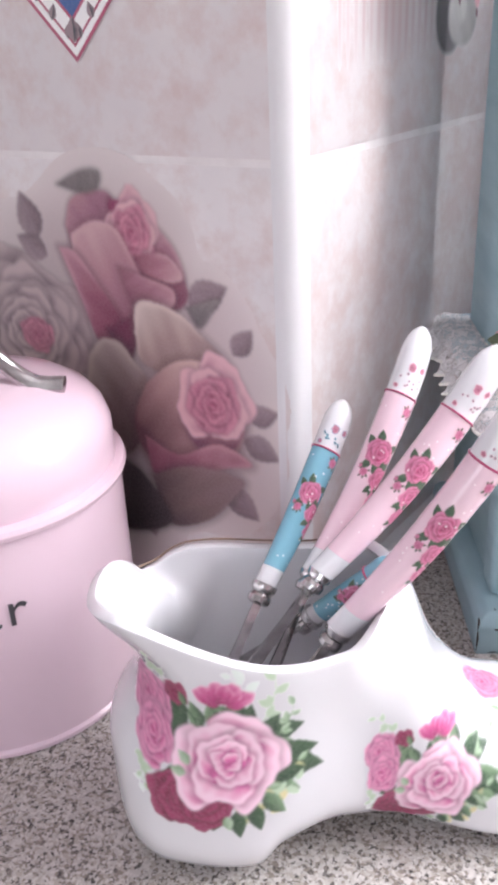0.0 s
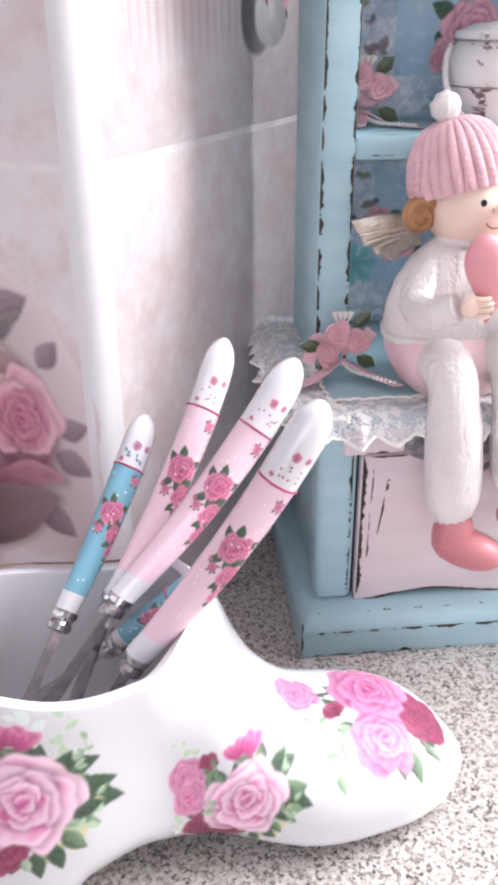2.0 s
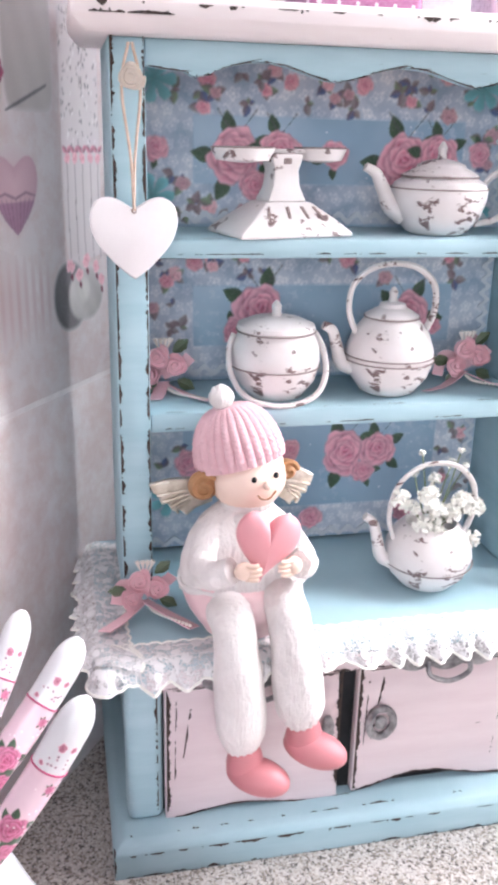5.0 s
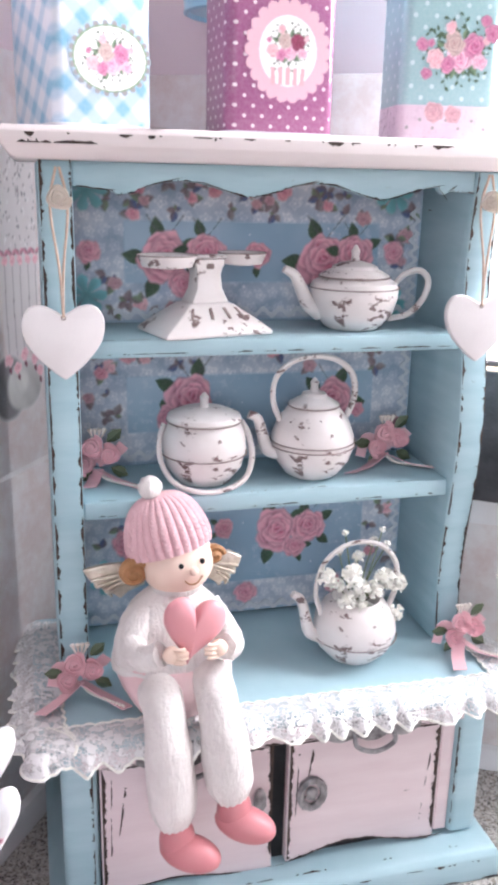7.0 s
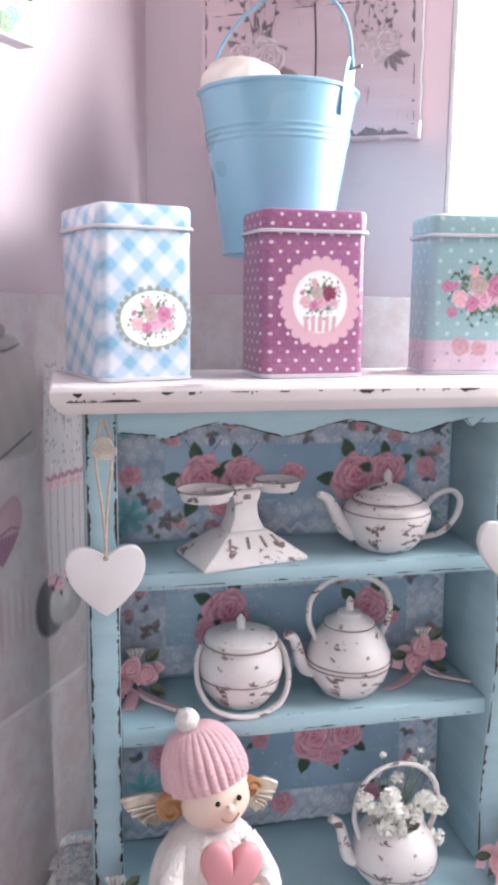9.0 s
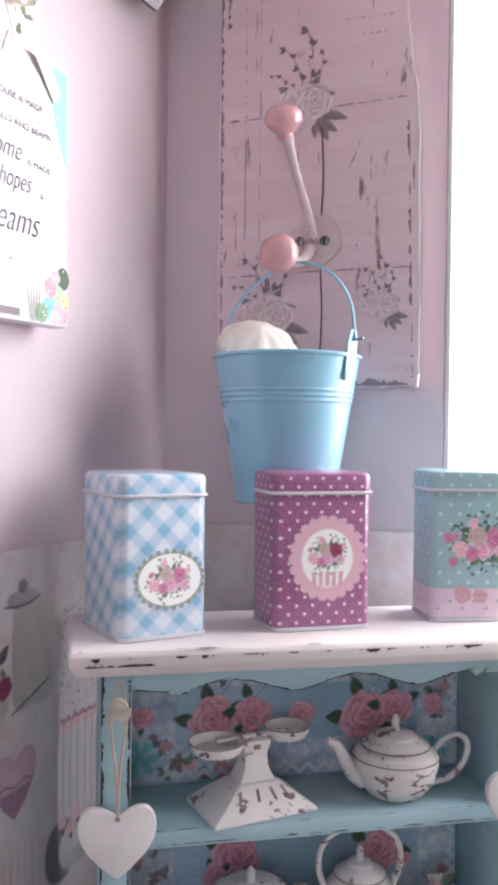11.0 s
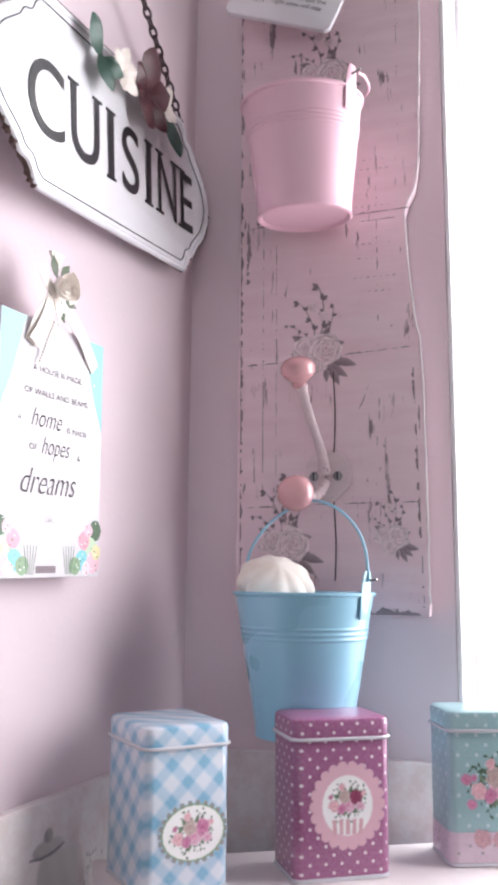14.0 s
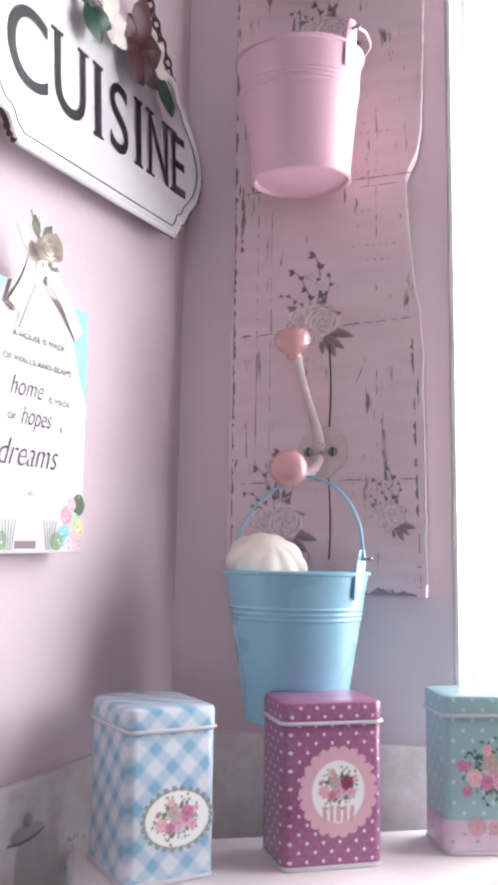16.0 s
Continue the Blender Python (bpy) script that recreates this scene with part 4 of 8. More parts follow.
# ---- canister ----
def canister():
    t = thing("canister", pose(-0.181, 0.134, 0), "round pink lacquered sugar canister with domed lid and steel handle", "canister")
    R = 0.0865
    body = part("body", lathe([(R - 0.002, 0.0), (R + 0.0012, 0.0015), (R + 0.0012, 0.004), (R - 0.0005, 0.006), (R, 0.02), (R, 0.146), (R + 0.003, 0.148), (R + 0.004, 0.151), (R + 0.003, 0.154), (R - 0.002, 0.155)], 72), M["pinktin"], t)
    lid = part("lid", lathe([(R - 0.003, 0.1535), (R - 0.002, 0.156), (R - 0.0025, 0.177), (R - 0.0055, 0.186), (R - 0.012, 0.194), (R - 0.022, 0.2005), (R - 0.04, 0.2055), (R - 0.06, 0.208), (0.001, 0.209)], 72), M["pinktin"], t)
    m = Matrix.Rotation(radians(26), 4, "Z")
    h = smooth_line([m @ Vector(p) for p in ((0.062, 0, 0.2055), (0.045, 0, 0.2065), (0.032, 0, 0.215), (0.018, 0, 0.228), (0.0, 0, 0.232), (-0.018, 0, 0.228), (-0.032, 0, 0.215), (-0.045, 0, 0.2065), (-0.062, 0, 0.2055))], 5)
    part("handle", tube(h, 0.0055, 10, flat=0.6), M["steel"], lid, "bent polished steel handle")
    return t


def lettering(parent, text, size, m, material, name="lettering", spread=1.0, shear=0.0, thick=0.0006, label=""):
    """Built-in letters standing on the x axis, facing -y, as a mesh."""
    cu = bpy.data.curves.new("letters", "FONT")
    cu.body, cu.size, cu.align_x, cu.extrude, cu.space_character, cu.shear = text, size, "CENTER", thick, spread, shear
    tmp = bpy.data.objects.new("letters", cu)
    me = bpy.data.meshes.new_from_object(tmp)
    bpy.data.objects.remove(tmp)
    b = bmesh.new()
    b.from_mesh(me)
    bpy.data.meshes.remove(me)
    b.transform(m @ Matrix.Rotation(radians(90), 4, "X"))
    return part(name, b, material, parent, label, smooth=0)


M["ink"] = plain("dark_lettering", "3a363c", "48434a", 60.0, 0.6)
can = canister()


def wrapped_word(parent, text, size, R, mid, z):
    """A word wrapped round the canister, centred at the angle mid."""
    cu = bpy.data.curves.new("letters", "FONT")
    cu.body, cu.size, cu.align_x, cu.extrude, cu.space_character = text, size, "CENTER", 0.0003, 1.15
    tmp = bpy.data.objects.new("letters", cu)
    me = bpy.data.meshes.new_from_object(tmp)
    bpy.data.objects.remove(tmp)
    b = bmesh.new()
    b.from_mesh(me)
    bpy.data.meshes.remove(me)
    bmesh.ops.triangulate(b, faces=b.faces[:])
    for v in b.verts:
        a = mid + v.co.x / R
        v.co = Vector(((R + 0.0004 + v.co.z) * math.cos(a), (R + 0.0004 + v.co.z) * math.sin(a), z + v.co.y))
    return part("lettering", b, M["ink"], parent, "dark typewriter lettering", smooth=0)


wrapped_word(can, "Sugar", 0.031, 0.0865, radians(-57.6), 0.094)


# ---- china shoe ----
def ease(a, b, x):
    q = min(1.0, max(0.0, (x - a) / (b - a)))
    return q * q * (3 - 2 * q)


def through_points(table, x):
    """A smooth curve through the table's points, without overshoot."""
    if x <= table[0][0]:
        return table[0][1]
    for i in range(len(table) - 1):
        (x0, y0), (x1, y1) = table[i], table[i + 1]
        if x <= x1:
            d = (y1 - y0) / (x1 - x0)

            def slope(k):
                if k <= 0 or k >= len(table) - 1:
                    return d
                a = (table[k][1] - table[k - 1][1]) / (table[k][0] - table[k - 1][0])
                b = (table[k + 1][1] - table[k][1]) / (table[k + 1][0] - table[k][0])
                return 0.0 if a * b <= 0 else 2 * a * b / (a + b)
            h, q = x1 - x0, (x - x0) / (x1 - x0)
            return y0 * (1 + 2 * q) * (1 - q) ** 2 + slope(i) * h * q * (1 - q) ** 2 + y1 * q * q * (3 - 2 * q) - slope(i + 1) * h * q * q * (1 - q)
    return table[-1][1]


def shoe_mesh():
    X0, X1, NS, NP = -0.217, 0.0765, 120, 56
    rim_n = [(-0.217, 0.150), (-0.206, 0.158), (-0.196, 0.1610), (-0.186, 0.1595), (-0.1757, 0.1560), (-0.164, 0.1515), (-0.146, 0.1435), (-0.128, 0.1365), (-0.108, 0.1330), (-0.097, 0.1335), (-0.087, 0.1365), (-0.078, 0.1400), (-0.067, 0.1435), (-0.061, 0.134), (-0.0515, 0.106), (-0.040, 0.085), (-0.022, 0.068), (0.018, 0.060), (0.045, 0.049), (0.063, 0.033), (0.0765, 0.016)]
    rim_f = [(-0.217, 0.150), (-0.211, 0.141), (-0.203, 0.1285), (-0.196, 0.1285), (-0.186, 0.134), (-0.176, 0.1365), (-0.14, 0.136), (-0.112, 0.135), (-0.097, 0.138), (-0.087, 0.1435), (-0.077, 0.148), (-0.067, 0.1450)] + rim_n[13:]
    width = [(-0.217, 0.0002), (-0.216, 0.012), (-0.212, 0.026), (-0.204, 0.040), (-0.188, 0.051), (-0.160, 0.056), (-0.13, 0.053), (-0.09, 0.047), (-0.05, 0.047), (-0.01, 0.050), (0.03, 0.045), (0.055, 0.033), (0.07, 0.017), (0.075, 0.007), (0.0765, 0.0002)]
    sole = [(-0.217, 0.020), (-0.208, 0.008), (-0.197, 0.0015), (-0.185, 0.0), (-0.142, 0.0), (-0.1365, 0.003), (-0.1315, 0.0125), (-0.122, 0.0175), (-0.104, 0.0215), (-0.088, 0.0185), (-0.066, 0.0085), (-0.045, 0.001), (-0.03, 0.0), (0.052, 0.0), (0.068, 0.004), (0.0765, 0.010)]
    loops = []
    for i in range(NS + 1):
        q = i / NS
        x = X0 + (X1 - X0) * (0.5 - 0.5 * math.cos(math.pi * q)) * 0.55 + (X1 - X0) * q * 0.45
        c = ease(-0.094, -0.064, x)
        w, z0 = through_points(width, x), through_points(sole, x)
        zn, zf = through_points(rim_n, x), through_points(rim_f, x)
        cd = -0.1225 + 0.016 * ease(-0.15, -0.05, x) + 0.007 * ease(-0.02, 0.07, x)
        half = NP // 2
        pts = []
        for side, zr in ((-1, zn), (1, zf)):
            line = []
            for j in range(half + 1):
                t = j / half
                cup = 0.82 + 0.18 * ease(0, 0.20, t) - 0.045 * ease(0.3, 0.65, t) + 0.035 * ease(0.7, 1.0, t)
                closed = (0.72 + 0.28 * ease(0, 0.25, t)) * max(0.0, 1 - max(0.0, (t - 0.42) / 0.58) ** 2.3) ** 0.5
                pr = cup * (1 - c) + closed * c
                zz = z0 + (zr - z0) * t
                back = ease(-0.15, -0.205, x)
                xx = x + back * (0.019 * ease(0.42, 0.74, t) * (1 - ease(0.80, 1.0, t)) - 0.003 * ease(0.88, 1.0, t))
                line.append(Vector((xx, cd + side * w * pr, zz)))
            pts.append(line)
        loops.append(pts[0][::-1] + pts[1])
    b = rings(loops, closed=False)
    bmesh.ops.remove_doubles(b, verts=b.verts[:], dist=0.0006)
    bmesh.ops.recalc_face_normals(b, faces=b.faces[:])
    for _ in range(3):
        bmesh.ops.smooth_vert(b, verts=[v for v in b.verts if not v.is_boundary], factor=0.5, use_axis_x=True, use_axis_y=True, use_axis_z=True)
    for _ in range(3):
        bmesh.ops.smooth_vert(b, verts=[v for v in b.verts if v.is_boundary], factor=0.35, use_axis_x=True, use_axis_y=True, use_axis_z=True)
    return b


def china_shoe():
    from mathutils.bvhtree import BVHTree
    t = thing("china_shoe", HUTCH, "white glazed china shoe vase printed with pink roses, holding cake knives", "vase")
    b = shoe_mesh()
    side = [f for f in b.faces if abs(f.calc_center_median().x + 0.01) < 0.01 and f.calc_center_median().y < -0.14 and 0.02 < f.calc_center_median().z < 0.06]
    if side and side[0].normal.y > 0:
        bmesh.ops.reverse_faces(b, faces=b.faces[:])
    tree = BVHTree.FromBMesh(b)
    bmesh.ops.solidify(b, geom=b.faces[:], thickness=0.005)
    bevelled(b, 0.0014, 2, 60)
    part("body", b, M["ceramic"], t, smooth=180)
    for name, seed, o, ax, ay, way, s in (
            ("rose_transfer", 4, (-0.1438, 0, 0.077), (1, 0, 0), (0, 0, 1.22), (0.06, 1, -0.1), 0.0415),
            ("rose_transfer", 9, (-0.0543, 0, 0.041), (1, 0, 0), (0, 0, 1.2), (0.0, 1, -0.1), 0.0325),
            ("rose_transfer", 14, (0.018, -0.1085, 0.05), (0.96, 0.1, -0.1), (-0.1, 0.9, 0.25), (-0.12, 0.2, -1), 0.046)):
        m = Motif(seed)
        m.toe_spray(s) if seed == 14 else m.bouquet(s)
        part(name, m.soft(onto(tree, o, ax, ay, way, -0.11 if seed < 14 else None), 0.0006, None, 0.00018), M["glaze_print"], t, "pink rose transfer under glaze", smooth=180, kind="stuff")
    # thin gilt line round the mouth
    top = [(x, through_points([(-0.203, 0.1285), (-0.196, 0.1285), (-0.186, 0.134), (-0.176, 0.1365), (-0.14, 0.136), (-0.112, 0.135), (-0.097, 0.138)], x)) for x in np.linspace(-0.203, -0.10, 30)]
    pts = []
    for x, z in top:
        hit = tree.ray_cast(Vector((x, 0.0, z - 0.003)), Vector((0, -1, 0)))[0]
        if hit is not None:
            pts.append(hit + Vector((0, -0.0008, 0.0042)))
    if len(pts) > 4:
        part("gilt_line", tube(pts, 0.0006, 6), M["china_dark"], t, "thin worn gilt line")
    return t


M["china_pink"] = plain("pink_glazed_china", "ecced9", "e8c4d2", 30.0, 0.18, 0.03, 60.0, coat=0.5)
M["china_blue"] = plain("blue_glazed_china", "7fb3c6", "73a9be", 30.0, 0.18, 0.03, 60.0, coat=0.5)


def cake_knife(tip, butt, blue, seed, r=0.0098, short=False):
    tip, butt = Vector(tip), Vector(butt)
    ax = tip - butt
    L = ax.length
    z = ax.normalized()
    face = Vector((0.25, -1, 0.25))
    y = (face - z * face.dot(z)).normalized()
    x = y.cross(z) * 1
    m = Matrix((( *x, 0), (*y, 0), (*z, 0), (0, 0, 0, 1))).transposed()
    m.translation = butt
    t = thing("cake_knife", HUTCH @ m, "china-handled cake knife with %s rose-printed handle standing in the china shoe" % ("blue" if blue else "pink"), "knife", "cake knives in the china shoe")

    def sect(q):
        bow = (0.0 if blue else 0.006) * q + (0.010 if blue else 0.019) * (q - q * q) * (L / 0.14)
        rr = r * (0.72 + 0.28 * math.sin(min(1, q / 0.75) * math.pi / 2))
        if q > 0.86:
            rr *= max(0.05, (1 - ((q - 0.86) / 0.14) ** 2.4)) ** 0.5
        return Vector((-bow, 0, q * L)), rr

    def sleeve(q0, q1, grow=1.0, n=14, cap0=True, cap1=True):
        loops = []
        for i in range(n + 1):
            q = q0 + (q1 - q0) * i / n
            c, rr = sect(q)
            rr *= grow
            loops.append([c + Vector((rr * math.cos(a), 0.8 * rr * math.sin(a), 0)) for a in (2 * math.pi * k / 20 for k in range(20))])
        return rings(loops, cap0=cap0, cap1=cap1)
    part("handle", sleeve(0.085, 0.72), M["china_blue" if blue else "china_pink"], t)
    part("handle_end", sleeve(0.7205, 1.0, 1.0, 18), M["china_blue" if short else "ceramic"], t, "" if short else "white handle end with tiny flowers")
    part("handle_collar", sleeve(0.0, 0.0848), M["ceramic"], t)
    c, rr = sect(0.722)
    part("band", tube([c + Vector((rr * 1.01 * math.cos(a), 0.81 * rr * math.sin(a), 0)) for a in (2 * math.pi * k / 24 for k in range(24))], 0.0006, 6, closed=True), plain("rose_band", "b34a72", "a83f68", 50.0, 0.3), t, "thin rose-red ring")
    part("ferrule", wobbly(lathe([(0.0040, -0.011), (0.0058, -0.010), (0.0062, -0.007), (0.0050, -0.005), (0.0066, -0.003), (0.0068, 0.0)], 20), 0.0003, 300), M["steel"], t, "embossed steel ferrule")
    part("blade", rings([[(-w, -0.0009, zz), (w, -0.0009, zz), (w, 0.0009, zz), (-w, 0.0009, zz)] for w, zz in ((0.0024, -0.0108), (0.0022, -0.03), (0.0030, -0.05), (0.0034, -0.066), (0.0016, -0.072))]), M["steel"], t, "slim steel blade")

    def press(u, v):
        q = 0.40 + v
        c, rr = sect(q)
        a = math.pi / 2 - u / r
        n = Vector((math.cos(a), math.sin(a) / 0.8, 0)).normalized()
        return c + Vector((rr * math.cos(a), 0.8 * rr * math.sin(a), 0)), Vector(n)
    k = 1 / L
    f = 0.85 if blue else 1.0
    mo = Motif(seed)
    for cx, cy, s in ((0.0010, 0.085, 0.0082 * f), (-0.0062, -0.010, 0.0070 * f), (-0.0090, -0.090, 0.0056 * f), (0.0052, 0.000, 0.0024), (-0.0045, 0.265, 0.0028), (0.0085, 0.020, 0.0012)):
        sub = Motif(seed + int(900 * cy))
        for a in (0.5, 1.1, 2.4, 3.6, 4.3, 5.2):
            sub.leaf(0.62 * s * math.cos(a), 0.62 * s * math.sin(a), a + 0.3, 1.05 * s, 0.30, "leaf_d", "leaf_x")
        sub.rose(0, 0, s, "berry", 0.3, (0.0, 0.1), 0.92, 11)
        for ring, cols, mid, col in sub.shapes:
            paint = (lambda x, y, f=cols, a=cx, b_=cy: f(x - a, (y - b_) / k)) if callable(cols) else cols
            mo.add([(p[0] + cx, p[1] * k + cy) for p in ring], paint, None if mid is None else (mid[0] + cx, mid[1] * k + cy), col)
    rn = random.Random(seed)
    for i in range(16):
        x0, y0 = rn.uniform(-0.009, 0.009), rn.uniform(-0.28, 0.29)
        rr = 0.0005
        mo.add([(x0 + rr * math.cos(a), y0 + rr * k * math.sin(a)) for a in (0, 1.05, 2.1, 3.14, 4.19, 5.24)], [INK["white"]] * 6, None, INK["white"])
    for i in range(9):
        x0, y0, rr = rn.uniform(-0.007, 0.007), 0.37 + rn.uniform(-0.02, 0.03), 0.0007
        mo.add([(x0 + rr * math.cos(a), y0 + rr * k * math.sin(a)) for a in (0, 1.57, 3.14, 4.71)], [INK["ink"]] * 4, None, INK["ink"])
    for x0, y0, s in () if short else ((0.0020, 0.425, 0.0024), (-0.0042, 0.43, 0.0019), (0.0078, 0.345, 0.0014)):
        sub = Motif(seed + 3)
        sub.rose(0, 0, s, "heart", x0 * 900, (0.0, 0.1), 1.0, 7)
        for ring, cols, mid, col in sub.shapes:
            mo.add([(p[0] + x0, p[1] * k + y0) for p in ring], lambda x, y, paint=cols, a=x0, b_=y0: paint(x - a, (y - b_) / k), None, None)
    part("flower_print", mo.soft(press, 0.00032, 0.00032 * k, 0.00022, 1, "7fb3c6" if blue else "ecc5d3"), M["glaze_print"], t, "printed roses and dots", smooth=180, kind="stuff")
    return t


china_shoe()
cake_knife((-0.091, -0.032, 0.2015), (-0.1352, -0.097, 0.128), True, 11, 0.0080)
cake_knife((-0.053, -0.018, 0.240), (-0.1106, -0.095, 0.1337), False, 12, 0.0088)
cake_knife((-0.0205, -0.058, 0.2435), (-0.1065, -0.102, 0.1385), False, 13, 0.0096)
cake_knife((-0.070, -0.105, 0.1455), (-0.1105, -0.098, 0.1085), True, 15, 0.0078, True)
cake_knife((-0.0185, -0.119, 0.2475), (-0.0990, -0.130, 0.1250), False, 14, 0.0098)


# ---- seated doll, one plain shape ----
def knitted(name, c1, c2):
    """Soft wool: upright stitch columns under a loose fluff."""
    k = Nodes(name)
    col = k.mix(k.ramp(k.noise(70.0, 4.0), (0.35, 0.0), (0.68, 1.0)), srgb(c1), srgb(c2))
    stitch, fluff = k.noise(1.0, 3.0, 0.5, (620, 620, 150)), k.noise(380.0, 4.0, 0.6)
    h = k.math("ADD", k.math("MULTIPLY", stitch, 0.7), k.math("MULTIPLY", fluff, 0.6))
    k.bump(h, 0.8, 0.0016)
    # hollows between stitches tinted darker: their shade put into the colour
    return k.done(k.mix(k.ramp(h, (0.45, 0.12), (0.7, 0.0)), col, srgb("cfc3c2")), 0.92)


M["knit_white"] = knitted("white_knitted_wool", "e7e1e0", "dbd4d3")
M["knit_pink"] = plain("pink_knitted_wool", "e3bcc3", "dab0b8", 120.0, 0.9, 0.6, 400.0, dist=0.0015)
M["skin_resin"] = plain("painted_resin", "f0d8ca", "eacbba", 30.0, 0.5, 0.05)
M["pale_pink"] = plain("pale_pink_painted_resin", "efd3d5", "e6c4c8", 60.0, 0.7, 0.3)
M["heart_pink"] = plain("glossy_pink_resin", "e3a0a8", "de989f", 30.0, 0.35, 0.05)
M["boot_pink"] = plain("coral_pink_resin", "c67f86", "c0787f", 30.0, 0.4, 0.1)
M["gold"] = plain("champagne_gold", "e2d9ce", "b8aa9a", 120.0, 0.34, 0.6, 260.0, metal=0.7, dist=0.001)
M["hair"] = plain("auburn_curl", "b98c66", "97683f", 120.0, 0.6, 0.3)


def doll():
    out = bmesh.new()

    def put(b, slot):
        for f in b.faces:
            f.material_index = slot
        joined(out, b)
    T = Matrix.Translation
    head = T((0.0995, 0.045, 0.290)) @ Matrix.Rotation(radians(-10), 4, "Y") @ Matrix.Rotation(radians(14), 4, "Z")
    put(ball((0.0265, 0.026, 0.0245), head, seg=28), 2)
    # ribbed bobble hat
    loops, n = [], 336
    for i in range(64):
        q = i / 63
        r0 = 0.0288 * math.cos(q * math.pi / 2 * 0.985) ** 0.72
        z = 0.002 + 0.0375 * math.sin(q * math.pi / 2) - (0.003 if i == 0 else 0)
        row = []
        for k in range(n):
            a = 2 * math.pi * k / n
            rib = abs(math.sin(14 * a)) ** 0.7
            twist = 0.013 * rib * math.sin(84 * q * (1 + 0.3 * q) + (7.0 if math.sin(28 * a) > 0 else -7.0) * ((14 * a / math.pi) % 1.0 - 0.5))
            rr = r0 * (1 + (0.095 * rib + twist) * (1 - q * 0.5) * (1 if i > 1 else 0.7))
            row.append((rr * math.cos(a), rr * math.sin(a), z))
        loops.append(row)
    hat = rings(loops)
    hat.transform(T((0.0955, 0.049, 0.2985)) @ Matrix.Rotation(radians(-13), 4, "Y") @ Matrix.Rotation(radians(-12), 4, "X"))
    put(hat, 1)
    put(wobbly(ball(0.0085, T((0.082, 0.052, 0.3425)), seg=20), 0.0012, 400), 0)
    # curls
    for c, r in (((0.0685, 0.040, 0.286), 0.0105), ((0.1255, 0.043, 0.294), 0.0065)):
        sp = [(c[0] + r * (1 - q * 0.85) * math.cos(9 * q), c[1] - 0.004 - 0.003 * q, c[2] + r * (1 - q * 0.85) * math.sin(9 * q)) for q in (i / 40 for i in range(41))]
        put(tube(sp, 0.0024, 6), 7)
        put(ball((r, 0.007, r), T(c)), 7)
    # torso, hips
    torso = lathe([(0.002, 0.2125), (0.036, 0.2130), (0.0425, 0.2150), (0.0440, 0.2210), (0.0425, 0.232), (0.0375, 0.247), (0.0300, 0.260), (0.019, 0.270), (0.004, 0.275)], 120, squash=0.74)
    torso.transform(T((0.0965, 0.042, 0)))
    put(wobbly(wobbly(torso, 0.0012, 150), 0.0007, 700), 0)
    put(rings([[(0.0975 + (rx + 0.0012 * math.sin(7 * a)) * math.cos(a), 0.040 + (ry + 0.0012 * math.sin(7 * a)) * math.sin(a), z) for a in (2 * math.pi * k / 36 for k in range(36))] for rx, ry, z in ((0.027, 0.026, 0.1805), (0.032, 0.031, 0.184), (0.0385, 0.037, 0.195), (0.0425, 0.039, 0.2065), (0.0425, 0.036, 0.214), (0.040, 0.032, 0.220))]), 3)
    put(tube([(0.0985 + 0.0145 * math.cos(a), 0.041 + 0.012 * math.sin(a), 0.2725) for a in (2 * math.pi * k / 24 for k in range(24))], 0.0040, 8, closed=True), 0)
    put(wobbly(tube([(0.0965 + 0.0430 * math.cos(a), 0.042 + 0.0318 * math.sin(a), 0.2160 + 0.0012 * math.sin(5 * a)) for a in (2 * math.pi * k / 72 for k in range(72))], 0.0026, 8, closed=True), 0.0010, 500), 0)
    # arms and small round hands
    for pts, hand in (([(0.077, 0.036, 0.257), (0.0655, 0.022, 0.240), (0.068, 0.004, 0.2385), (0.080, -0.006, 0.2455)], (0.0865, -0.0105, 0.2470)),
                      ([(0.119, 0.036, 0.257), (0.1305, 0.022, 0.242), (0.1305, 0.006, 0.2400), (0.1235, -0.005, 0.2460)], (0.1185, -0.0095, 0.2480))):
        line = smooth_line(pts, 6)
        put(wobbly(tube(line, [0.0106 - 0.0022 * i / (len(line) - 1) for i in range(len(line))], 20), 0.0012, 420), 0)
        put(ball((0.0062, 0.0048, 0.0062), T(hand)), 2)
        inward = 1 if hand[0] < 0.1 else -1
        for k in range(4):
            z = hand[2] - 0.0052 + 0.0032 * k
            put(tube(smooth_line([(hand[0] + inward * 0.001, hand[1] - 0.002, z + 0.0004), (hand[0] + inward * 0.006, hand[1] - 0.0046, z + 0.0008), (hand[0] + inward * (0.0105 if k in (1, 2) else 0.0085), hand[1] - 0.0042, z + 0.0014)], 3), 0.0015, 8), 2)
    # heart held in front
    lobes = [(0.0212 * math.sin(a) ** 3, (13 * math.cos(a) - 5 * math.cos(2 * a) - 2 * math.cos(3 * a) - math.cos(4 * a) + 2.5) / 29 * 0.0485) for a in (2 * math.pi * i / 56 for i in range(56))]
    h = rings([[(x * math.cos(p) ** 0.75, 0.008 + 0.0085 * math.sin(p), 0.003 + (z - 0.003) * math.cos(p) ** 0.75) for x, z in lobes] for p in (math.pi * (i / 14 - 0.5) * 0.995 for i in range(15))])
    h.transform(T((0.1015, -0.012, 0.2590)) @ Matrix.Rotation(radians(10), 4, "Y"))
    put(h, 4)
